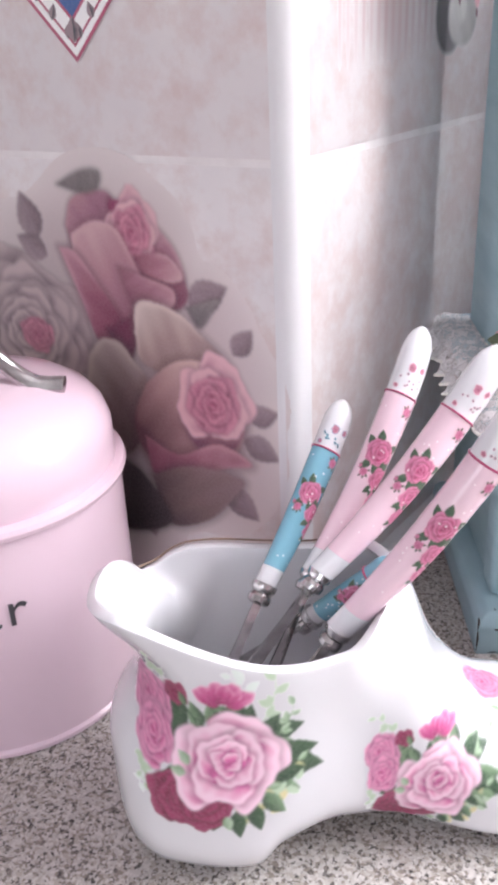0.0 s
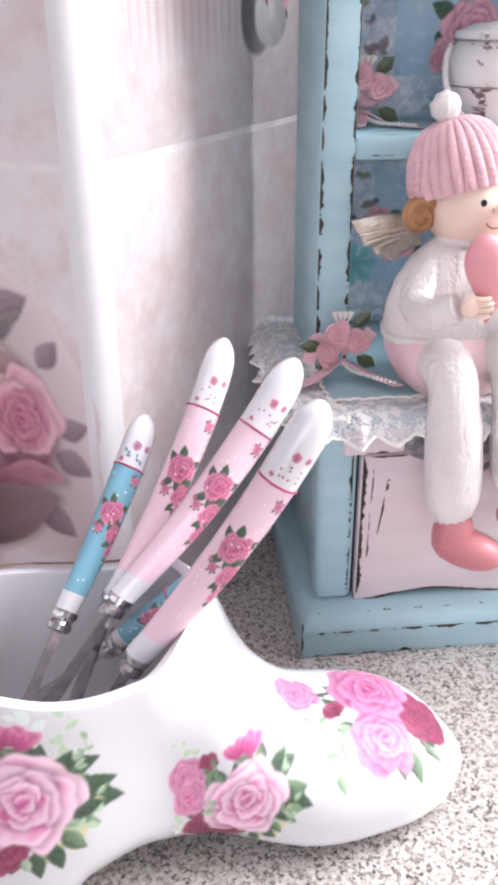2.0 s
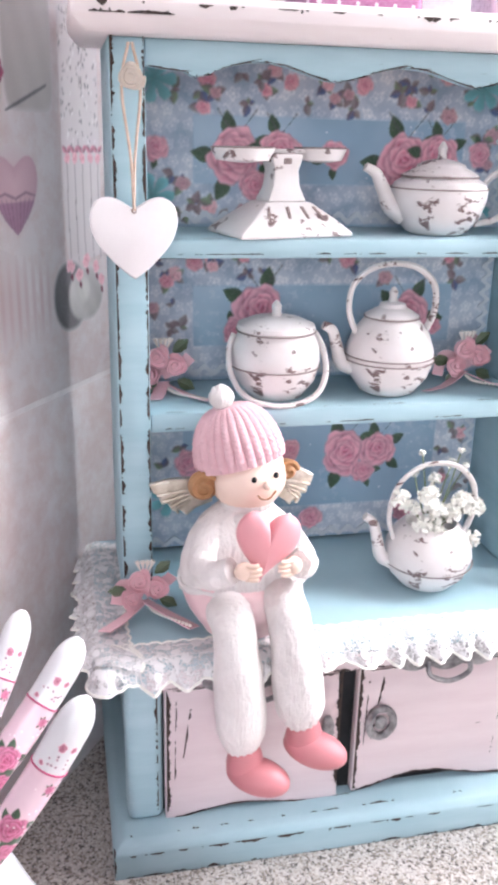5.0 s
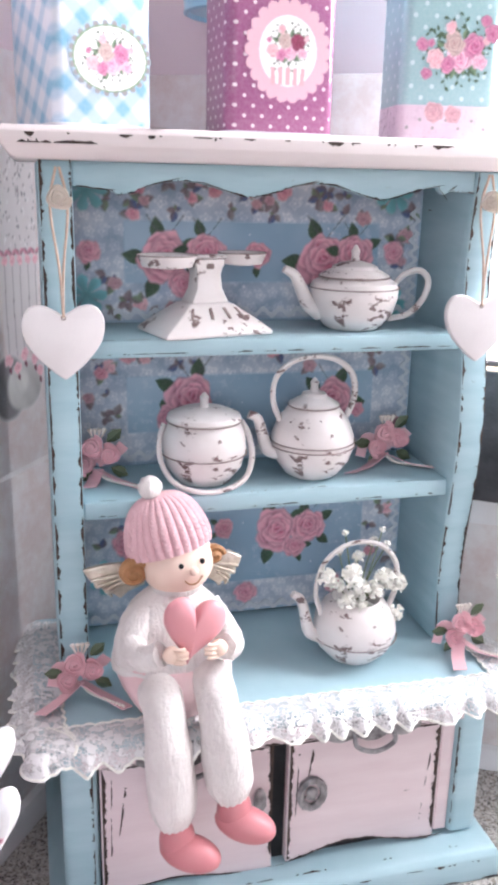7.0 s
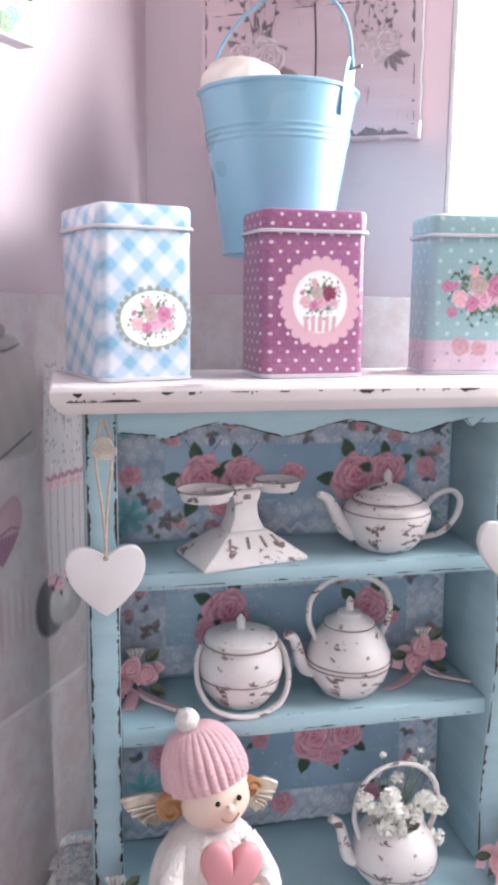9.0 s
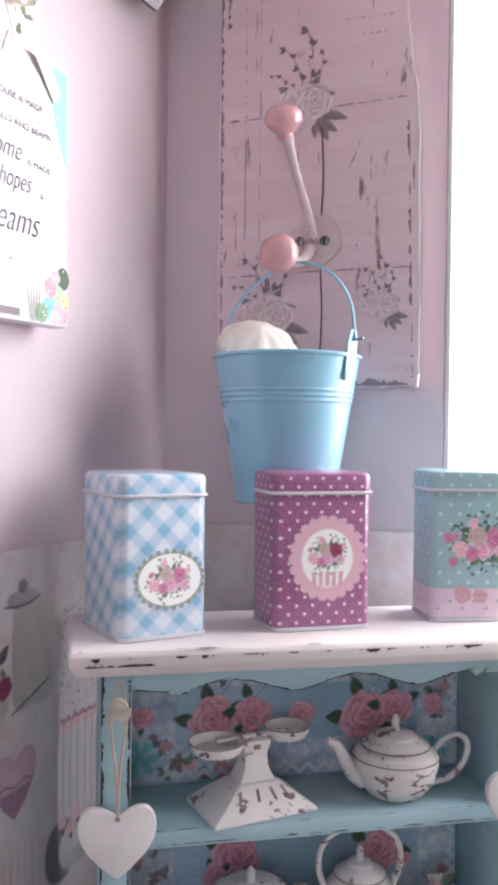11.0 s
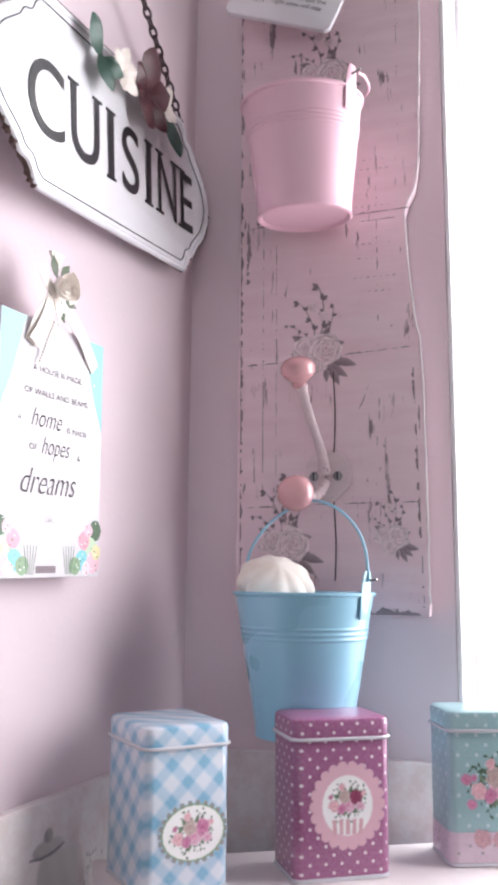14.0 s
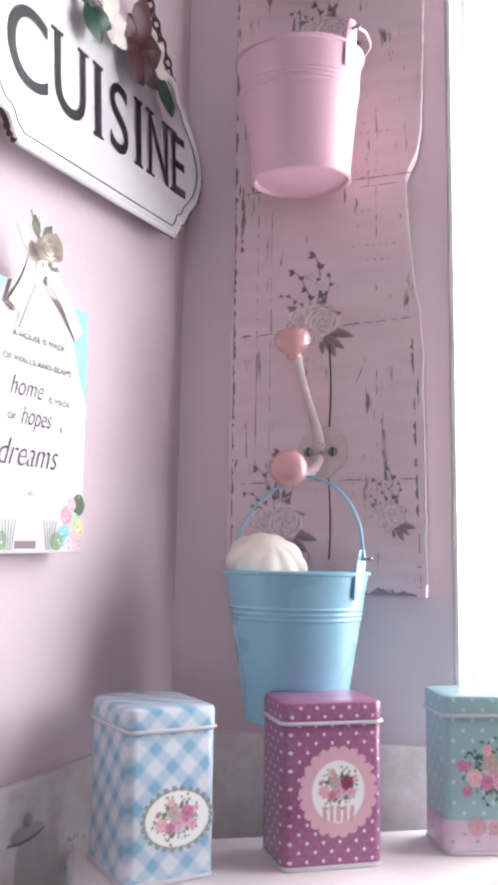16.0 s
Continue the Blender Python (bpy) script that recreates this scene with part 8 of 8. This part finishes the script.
# ---- canvas plaque with ribbon ----
def plaque():
    x0 = left_x(0.26) + 0.016
    m = seen_from_room(x0, 0.26, 0.0, (LEAN_X, 1.0)) @ pose(0.0138, 0, 0.7992, 0, -1.2, 0) @ Matrix.Diagonal((1.105, 1, 1.066, 1))
    t = thing("verse_plaque", m, "white printed verse plaque hung by an ivory ribbon bow", "plaque")
    W, H = 0.1185, 0.1785
    part("panel", box(0, W, 0, 0.0145, 0, H, 0.0008), plain("matt_printed_board", "dbd6da", "d3ced3", 20.0, 0.6, 0.1), t)
    mo = Motif(61)
    for side in (0, 1):
        q = lambda x: W - x if side else x
        mo.patch([(q(0.0005), H - 0.0005), (q(0.026), H - 0.0005), (q(0.012), H - 0.045), (q(0.0005), H - 0.070)], INK["teal"])
    mo.shapes = [(r, [tuple(min(1, 0.12 + 0.86 * v) for v in c[:3]) + (1,) for c in cs], mid, tuple(min(1, 0.12 + 0.86 * v) for v in col[:3]) + (1,)) for r, cs, mid, col in mo.shapes]
    rn = mo.r
    for side in (0, 1):
        for x, z, r, key in ((0.006, 0.034, 0.009, "leaf_d"), (0.012, 0.020, 0.011, "leaf_l"), (0.022, 0.012, 0.009, "teal"), (0.008, 0.008, 0.010, "pink"), (0.020, 0.026, 0.008, "tea_m"), (0.030, 0.008, 0.008, "leaf_m"), (0.004, 0.018, 0.007, "gold"), (0.014, 0.034, 0.006, "pink"), (0.016, 0.004, 0.006, "tea_l")):
            xx = W - x if side else x
            mo.dot(xx, max(z, r), r * 0.85, INK[key], 12)
            for j in range(5):
                mo.dot(xx + rn.uniform(-0.6, 0.6) * r, max(z, r) + rn.uniform(-0.6, 0.6) * r, 0.0007, INK["white"] if j % 2 else INK["leaf_d"], 5)
        for j in range(5):
            xb = (W - 0.038 if side else 0.038) + (j - 2) * 0.0016
            mo.stroke([(xb, 0.002), (xb + (j - 2) * 0.0008, 0.012), (xb + (j - 2) * 0.0018, 0.022)], 0.0004, INK["leaf_d"])
    mo.patch([(0.044, 0.003), (0.066, 0.003), (0.066, 0.008), (0.044, 0.008)], INK["dusk_d"])
    for j in range(12):
        mo.dot(rn.uniform(0.01, W - 0.01), rn.uniform(0.05, 0.16), 0.0009, INK["lace"], 6)
    for j in range(7):
        a = math.pi * j / 6
        mo.stroke([(0.0575, 0.0385), (0.0575 + 0.006 * math.cos(a), 0.0385 + 0.006 * math.sin(a))], 0.0003, INK["grey"])
    part("printed_border", mo.build(on_plane((0, 0, 0), (1, 0, 0), (0, 0, 1)), 0.000001, 0.00005), M["print"], t, "printed cacti and pale blue corners", smooth=0, kind="stuff")
    T = Matrix.Translation
    grey = M["ink"]
    for text, cx, z, w, h, sh in (("A HOUSE IS MADE", 0.062, 0.1420, 0.056, 0.0042, 0), ("OF WALLS AND BEAMS", 0.062, 0.1255, 0.073, 0.0042, 0), ("A", 0.0215, 0.1055, 0.0034, 0.0040, 0), ("home", 0.051, 0.1035, 0.034, 0.0135, 0.4), ("IS MADE", 0.086, 0.1030, 0.024, 0.0040, 0),
                              ("OF", 0.0365, 0.0870, 0.008, 0.0040, 0), ("hopes", 0.062, 0.0850, 0.032, 0.0130, 0.4), ("&", 0.089, 0.0840, 0.0036, 0.0042, 0), ("dreams", 0.056, 0.0570, 0.061, 0.0185, 0.4)):
        fitted_text(t, text, w, h, T((cx, -0.00006, z)), grey, sh, "verse_line", "dark printed verse line", thick=0.0005, offset=-0.004 if h < 0.006 else -0.013)
    # ribbon and rose
    for pts in ([(0.030, -0.0008, 0.160), (0.036, -0.004, 0.180), (0.046, -0.006, 0.195)], [(0.106, -0.0008, 0.157), (0.082, -0.004, 0.180), (0.056, -0.006, 0.195)], [(0.046, -0.006, 0.197), (0.040, -0.006, 0.178), (0.030, -0.004, 0.160)], [(0.052, -0.006, 0.197), (0.055, -0.007, 0.188), (0.060, -0.004, 0.182)]):
        ribbon(pts, 0.0058, t, M["ivory"], (0, 1, 0), "ribbon")
    for sx in (-1, 1):
        ribbon([(0.050, -0.006, 0.198), (0.050 + sx * 0.014, -0.008, 0.206), (0.050 + sx * 0.019, -0.007, 0.216 if sx < 0 else 0.198)], 0.0045, t, M["ivory"], (0, 1, 0), "bow_loop")
    b = ribbon_rose(0.0110, 3.2, 70)
    b.transform(T((0.052, -0.0105, 0.204)) @ Matrix.Rotation(radians(-16), 4, "Z") @ Matrix.Rotation(radians(90), 4, "X"))
    part("fabric_rose", b, M["ivory"], t, "ivory fabric rose")
    for a in (60, 110, -70, -20):
        b = rings([[(q, -w, 0.0), (q, 0, 0.0012), (q, w, 0.0), (q, 0, -0.0004)] for q, w in ((0, 0.0005), (0.005, 0.004), (0.010, 0.0046), (0.016, 0.0004))])
        b.transform(T((0.052 + 0.006 * math.cos(radians(a)), -0.006, 0.204 + 0.008 * math.sin(radians(a)))) @ Matrix.Rotation(radians(90), 4, "X") @ Matrix.Rotation(radians(a), 4, "Z"))
        part("leaf", b, M["ribbon_leaf"], t)
    for dx in (-0.006, -0.002, 0.002, 0.006):
        part("stamen", tube([(0.050, -0.004, 0.214), (0.050 + dx * 0.7, -0.005, 0.224), (0.050 + dx, -0.005, 0.230)], [0.0007, 0.0009, 0.0022], 6), M["ivory"], t)
    b = bmesh.new()
    for i in range(14):
        ball(0.0011, T((0.052 - 0.0011 * i, -0.0032, 0.180 - 0.0024 * i)), bm=b, seg=8)
    part("bead_string", b, M["pearl"], t, kind="stuff")
    return t


plaque()


# ---- old book on the sill ----
M["leather"] = plain("cracked_black_leather", "2e2c31", "4b484d", 60.0, 0.55, 0.7, 120.0, dist=0.002)
M["pages"] = plain("yellowed_pages", "cdb295", "b79878", 30.0, 0.8, 0.4, 500.0)
bk = thing("old_book", pose(0.352, 0.548, SILL_Z + 0.0006, 0, 0, -8), "thick black leather book with yellowed pages on the window sill", "book")
part("cover", bevelled(box(0.010, 0.17, 0.0, 0.006, 0.0, 0.112, 0.002), 0), M["leather"], bk)
part("cover", box(0.010, 0.17, 0.046, 0.052, 0.0, 0.112, 0.002), M["leather"], bk)
part("pages", box(0.003, 0.165, 0.0065, 0.0455, 0.003, 0.108, 0.003), M["pages"], bk)


# ---- decals on the tiles ----
M["tile_print"] = printed("glazed_tile_picture", 0.3)


m = Motif(81)
def haze(m, x, z, r, colour, strength):
    """A soft-edged breath of colour."""
    ring = [(x + r * math.cos(6.283 * i / 26), z + r * math.sin(6.283 * i / 26)) for i in range(26)]
    m.add(ring, [INK[colour][:3] + (0.0,)] * 26, (x, z), INK[colour][:3] + (strength,))


for x, z, r, c, q in ((-0.15, 0.262, 0.070, "dusk_m", 0.9), (-0.215, 0.215, 0.085, "dusk_d", 0.95), (-0.10, 0.185, 0.078, "dusk_m", 1.0), (-0.085, 0.130, 0.065, "dusk_m", 0.95), (-0.16, 0.12, 0.085, "dusk_d", 0.95), (-0.17, 0.08, 0.07, "ink", 0.85), (-0.062, 0.175, 0.048, "dusk_l", 1.0), (-0.060, 0.140, 0.042, "dusk_l", 1.0), (-0.085, 0.225, 0.045, "dusk_l", 1.0), (-0.112, 0.272, 0.036, "dusk_l", 0.9), (-0.19, 0.268, 0.038, "dusk_l", 0.9)):
    haze(m, x, z, r, c, (0.5 if c == "dusk_l" else 0.8) * q)
for x, z, a, s in ((-0.205, 0.265, 1.9, 0.035), (-0.198, 0.255, 2.7, 0.030), (-0.090, 0.232, 0.5, 0.035), (-0.060, 0.205, 0.9, 0.025), (-0.055, 0.150, -0.4, 0.030), (-0.052, 0.165, 0.3, 0.026), (-0.07, 0.112, -0.7, 0.034), (-0.19, 0.10, 3.6, 0.05), (-0.165, 0.09, -1.7, 0.05), (-0.15, 0.10, -1.2, 0.05)):
    m.leaf(x, z, a, s, 0.34, "dusk_m", "dusk_d")
m.rose(-0.2238, 0.2001, 0.055, "dusk", 2.0, (-0.05, 0.0), 1.0, 20)
m.rose(-0.2188, 0.1984, 0.014, "heart", 0.4)
m.fold([(-0.180, 0.277), (-0.172, 0.294), (-0.150, 0.300), (-0.140, 0.295), (-0.146, 0.279), (-0.172, 0.260)], "b0838d", "96667a", "734a5a", 2.4, 0.5)
m.fold([(-0.117, 0.287), (-0.102, 0.274), (-0.094, 0.262), (-0.092, 0.247), (-0.111, 0.244), (-0.130, 0.252)], "bd939c", "9c6679", "7b4157", 0.5, 1.0)
m.fold([(-0.121, 0.257), (-0.093, 0.250), (-0.091, 0.235), (-0.107, 0.227), (-0.127, 0.230)], "8d5769", "733f54", "582b40", 0.6, 0.3)
m.fold([(-0.143, 0.295), (-0.125, 0.293), (-0.113, 0.282), (-0.112, 0.263), (-0.118, 0.253), (-0.135, 0.258), (-0.144, 0.274)], "b9788e", "9a4a6c", "74284c", 0.3, 0.6)
m.rose(-0.1285, 0.2753, 0.0252, "old", 1.1, (0.05, 0.1), 0.80, 9)
m.rose(-0.1285, 0.2753, 0.0174, "heart", 0.7, (0.0, 0.05), 0.80, 13)
m.fold([(-0.118, 0.264), (-0.102, 0.263), (-0.092, 0.251), (-0.101, 0.247), (-0.119, 0.250), (-0.130, 0.258)], "c7a0a6", "a7707f", "85485e", 0.3, 1.0)
m.fold([(-0.176, 0.272), (-0.157, 0.281), (-0.140, 0.277), (-0.129, 0.259), (-0.115, 0.231), (-0.124, 0.217), (-0.147, 0.217), (-0.166, 0.238), (-0.176, 0.255)], "c6a0a5", "aa7b87", "895668", 2.0, 0.9)
m.fold([(-0.141, 0.253), (-0.119, 0.248), (-0.100, 0.242), (-0.102, 0.231), (-0.122, 0.222), (-0.133, 0.232)], "bf949c", "9e6a7a", "7b475b", 0.6, 1.0)
m.fold([(-0.188, 0.262), (-0.175, 0.260), (-0.159, 0.241), (-0.144, 0.220), (-0.139, 0.203), (-0.147, 0.191), (-0.164, 0.202), (-0.173, 0.225), (-0.182, 0.247)], "b98a96", "925469", "6d3049", 2.6, 0.9)
m.fold([(-0.156, 0.211), (-0.144, 0.215), (-0.122, 0.228), (-0.132, 0.204), (-0.141, 0.189)], "7d3f58", "6a2f49", "51203a", 1.0, 0.0)
m.fold([(-0.133, 0.211), (-0.130, 0.230), (-0.117, 0.233), (-0.096, 0.227), (-0.080, 0.214), (-0.063, 0.200), (-0.062, 0.188), (-0.100, 0.185), (-0.129, 0.191)], "d3c1ba", "a38a86", "6f575a", 1.9, 1.0)
m.fold([(-0.174, 0.190), (-0.161, 0.203), (-0.146, 0.202), (-0.136, 0.190), (-0.127, 0.176), (-0.139, 0.130), (-0.162, 0.117), (-0.175, 0.144), (-0.178, 0.170)], "b0a09b", "7d696a", "5a484b", 2.2, 0.9)
m.fold([(-0.128, 0.176), (-0.105, 0.194), (-0.081, 0.198), (-0.059, 0.189), (-0.052, 0.169), (-0.060, 0.139), (-0.088, 0.122), (-0.114, 0.114), (-0.135, 0.125), (-0.140, 0.150)], "c9a9a4", "a07b7c", "6f4a52", 0.9, 0.4)
m.fold([(-0.097, 0.182), (-0.076, 0.192), (-0.057, 0.185), (-0.053, 0.161), (-0.063, 0.140), (-0.087, 0.135), (-0.100, 0.152)], "b78a92", "9c6674", "74445a", 1.2, 0.5)
m.rose(-0.0765, 0.1685, 0.0333, "old", 1.1, (0.05, 0.1), 0.85, 9)
m.rose(-0.0765, 0.1685, 0.0230, "heart", 0.8, (0.0, 0.05), 0.85, 13)
m.fold([(-0.133, 0.137), (-0.106, 0.128), (-0.074, 0.142), (-0.049, 0.132), (-0.070, 0.125), (-0.098, 0.109), (-0.127, 0.107)], "b98791", "94586b", "6f3d51", 1.3, 1.0)
m.fold([(-0.130, 0.107), (-0.097, 0.121), (-0.057, 0.120), (-0.064, 0.105), (-0.085, 0.082), (-0.118, 0.071)], "8b7477", "77605f", "5a484c", 0.6, 0.3)
m.fold([(-0.164, 0.118), (-0.137, 0.105), (-0.118, 0.071), (-0.164, 0.059)], "4a4145", "3b3337", "2c272b", 0.5, 0.0)
m.fold([(-0.092, 0.232), (-0.068, 0.240), (-0.071, 0.234), (-0.082, 0.220)], "8b8482", "766f70", "615a5d", 1.0, 0.3)
m.fold([(-0.183, 0.302), (-0.163, 0.311), (-0.148, 0.311), (-0.151, 0.301), (-0.165, 0.298)], "8d8483", "776e6f", "5d5558", 1.6, 0.4)
part("rose_picture", m.soft(on_plane((0, yc + 0.00044, 0), (1, 0, 0), (0, 0, 1)), 0.0008, None, 0.00004, 2, "ddd2d1", 0.06), M["tile_print"], wall_rose, "dusky rose bouquet picture on the tile", smooth=0, kind="stuff")
# diamond inset, half seen
m = Motif(82)
dx, dz = -0.1535, 0.437
for s, c in ((0.0655, "tea_d"), (0.0625, "white"), (0.0575, "tea_d"), (0.0555, "white"), (0.0445, "tea_d"), (0.042, "blue")):
    m.patch([(dx, dz - s), (dx + 0.95 * s, dz), (dx, dz + s), (dx - 0.95 * s, dz)], INK[c])
for i in range(4):
    for sx in (-1, 1):
        m.flat_leaf(dx + sx * 0.010 * (i + 0.5), dz - 0.053 + 0.010 * i, 1.57 + 0.3 * sx, 0.009, 0.3, "dusk_m", "ink")
m.flat_leaf(dx, dz - 0.055, 1.57, 0.014, 0.3, "dusk_m", "ink")
part("diamond_inset", m.build(on_plane((0, yc - 0.0002, 0), (1, 0, 0), (0, 0, 1)), 0.00002, 0.0004), M["tile_print"], wall_rose, "blue and terracotta diamond inset on the tile", smooth=0, kind="stuff")

# faded still-life pictures on the side wall tiles
a3 = Vector((LEAN_X, 1, 0)).normalized()
o3 = Vector((left_x(yc), yc, 0)) + Vector((a3.y, -a3.x, 0)) * -0.00168
pr = on_plane(o3, a3, (0, 0, 1))
m = Motif(83)


def shaded(m, cx, cz, rx, rz, light, dark, lean=0.5, soft=0.12, power=2.0, strength=0.85):
    """A rounded body, lighter to one hand."""
    l, d = np.array(srgb(light)[:3]), np.array(srgb(dark)[:3])

    def paint(u, v):
        f = (np.abs(u) ** power + np.abs(v) ** power) ** (1 / power) * 1.04
        q = np.clip(0.5 + lean * u + 0.15 * v + 0.06 * np.sin(9 * u + 5 * v), 0, 1)[..., None]
        return d + (l - d) * q, np.clip((1 - f) / soft, 0, 1) * strength
    m.stamp(cx, cz, rx, paint, rz / rx)


# ribbed cloth and a scrap of lace
for i in range(14):
    x = 0.048 + 0.0088 * i
    shaded(m, x, 0.394, 0.0030, 0.036, "d3bdbf", "c3a6aa", 0.3, 0.7, 3.0, 0.62 if i % 3 else 0.85)
shaded(m, 0.108, 0.398, 0.035, 0.040, "ceb0ae", "c9aeb0", 0.2, 0.9, 2.0, 0.45)
shaded(m, 0.072, 0.462, 0.0265, 0.035, "ddd2d0", "d2c6c5", 0.2, 0.05, 14.0, 0.8)
for i in range(330):
    x, z = m.r.uniform(0.048, 0.097), m.r.uniform(0.429, 0.494)
    a = m.r.uniform(0, 6.28)
    m.stroke([(x, z), (x + 0.0012 * math.cos(a), z + 0.0012 * math.sin(a)), (x + 0.0022 * math.cos(a + 0.7), z + 0.0022 * math.sin(a + 0.7))], m.r.uniform(0.0003, 0.0007), INK[m.r.choice(("dusk_d", "dusk_m", "ink"))][:3] + (0.75,))
# stitched cloth heart
shaded(m, 0.131, 0.470, 0.030, 0.030, "d8b9bd", "cfb0b4", 0.3, 0.8, 2.0, 0.8)
heart = [(0.131 + p[0] * 0.050, 0.4640 + p[1] * 0.054) for p in heart_outline(1, 1, 40)]
m.add(heart, [srgb("c79fae")[:3] + (0.9,)] * 40, (0.131, 0.470), srgb("dcbcc4")[:3] + (0.9,))
low = [(x, z) for x, z in heart if z < 0.463]
m.patch(sorted([p for p in low if p[0] <= 0.131], key=lambda p: -p[1]) + sorted([p for p in low if p[0] > 0.131], key=lambda p: p[1]), srgb("a8809a")[:3] + (0.9,))
for i in range(9):
    m.stroke([(0.111 + 0.0050 * i, 0.462), (0.1195 + 0.0029 * i, 0.448 - 0.010 * (1 - abs(i - 4) / 4))], 0.0006, srgb("7d5a74")[:3] + (0.6,))
m.stroke([(0.109, 0.463), (0.120, 0.4655), (0.131, 0.462), (0.142, 0.4655), (0.153, 0.463)], 0.0008, srgb("8a6a7c"))
# lidded jar, and a plate of red roses before it
shaded(m, 0.1525, 0.556, 0.0285, 0.043, "d9d3cf", "a09a97", 0.35, 0.10, 6.0, 0.8)
shaded(m, 0.1395, 0.600, 0.0215, 0.0075, "cfc9c6", "8f8a88", 0.3, 0.15, 2.2, 0.85)
shaded(m, 0.1390, 0.609, 0.0070, 0.0065, "b5afac", "6f6a69", 0.4, 0.3, 2.0, 0.95)
m.stroke([(0.117, 0.5965), (0.130, 0.5945), (0.146, 0.5955), (0.160, 0.599)], 0.0008, INK["ink"])
m.stroke([(0.126, 0.516), (0.140, 0.521), (0.156, 0.527), (0.172, 0.533)], 0.0012, INK["ink"][:3] + (0.8,))
shaded(m, 0.088, 0.533, 0.040, 0.030, "e6dfd8", "b5aaa2", -0.3, 0.12, 2.2, 0.9)
shaded(m, 0.086, 0.575, 0.028, 0.022, "d9d2cb", "c2b6ae", 0.3, 0.5, 2.0, 0.8)
for x, z, r in ((0.104, 0.538, 0.0105), (0.118, 0.539, 0.0085), (0.094, 0.528, 0.0085), (0.075, 0.545, 0.010), (0.062, 0.532, 0.009)):
    m.leaf(x, z + r * 0.6, 1.9, 1.3 * r, 0.3, "dusk_m", "ink")
    m.rose(x, z, r, "wine", x * 90, (0, 0), 1.0, 11)
for x, z, a in ((0.108, 0.560, 1.9), (0.112, 0.556, 0.9), (0.104, 0.552, 2.7)):
    m.leaf(x, z, a, 0.018, 0.28, "dusk_d", "ink")
# lace shelf edging with hanging rosebuds, and an enamel bowl under it
shaded(m, 0.212, 0.500, 0.026, 0.090, "e6e0e0", "cfc6c7", 0.3, 0.06, 10.0, 0.8)
for i in range(150):
    x, z = m.r.uniform(0.188, 0.236), m.r.uniform(0.492, 0.580)
    m.stroke([(x, z), (x + m.r.uniform(-0.001, 0.002), z + m.r.uniform(0.001, 0.004))], 0.0005, INK[m.r.choice(("dusk_d", "ink", "white"))])
for x in (0.193, 0.203, 0.213, 0.224, 0.234):
    m.stroke([(x, 0.49), (x - 0.001, 0.45), (x, 0.412)], 0.0004, INK["dusk_d"])
    for dx in (-0.003, 0.003):
        m.leaf(x, 0.490, 1.57 + dx * 300, 0.008, 0.3, "tea_m", "old_d")
    m.rose(x, 0.486, 0.004, "tea", x * 70, (0, 0), 1.0, 8)
# dark left ellipse: the dresser's shadow across the bowl, painted into the print
shaded(m, 0.190, 0.389, 0.024, 0.028, "7d7a7e", "3a3b40", 0.5, 0.15, 2.2, 0.9)
shaded(m, 0.211, 0.388, 0.026, 0.022, "dfdcd9", "8d8a8a", -0.35, 0.15, 2.2, 0.95)
shaded(m, 0.207, 0.391, 0.011, 0.012, "ece9e4", "b8b5b2", 0.3, 0.5, 2.0, 0.9)
for x, z, r in ((0.192, 0.411, 0.0055), (0.203, 0.404, 0.0052), (0.213, 0.413, 0.0055), (0.226, 0.407, 0.005), (0.233, 0.396, 0.0048)):
    m.rose(x, z, r, "tea", x * 50, (0, 0), 1.0, 8)
    m.leaf(x, z - r, -1.2, 0.007, 0.3, "wine_m", "wine_d")
part("still_life_picture", m.soft(pr, 0.0007, None, 0.00004, 1, "dad3d4", 0.06), M["tile_print"], wall_left, "faded kitchen still life pictures on the tiles", smooth=0, kind="stuff")
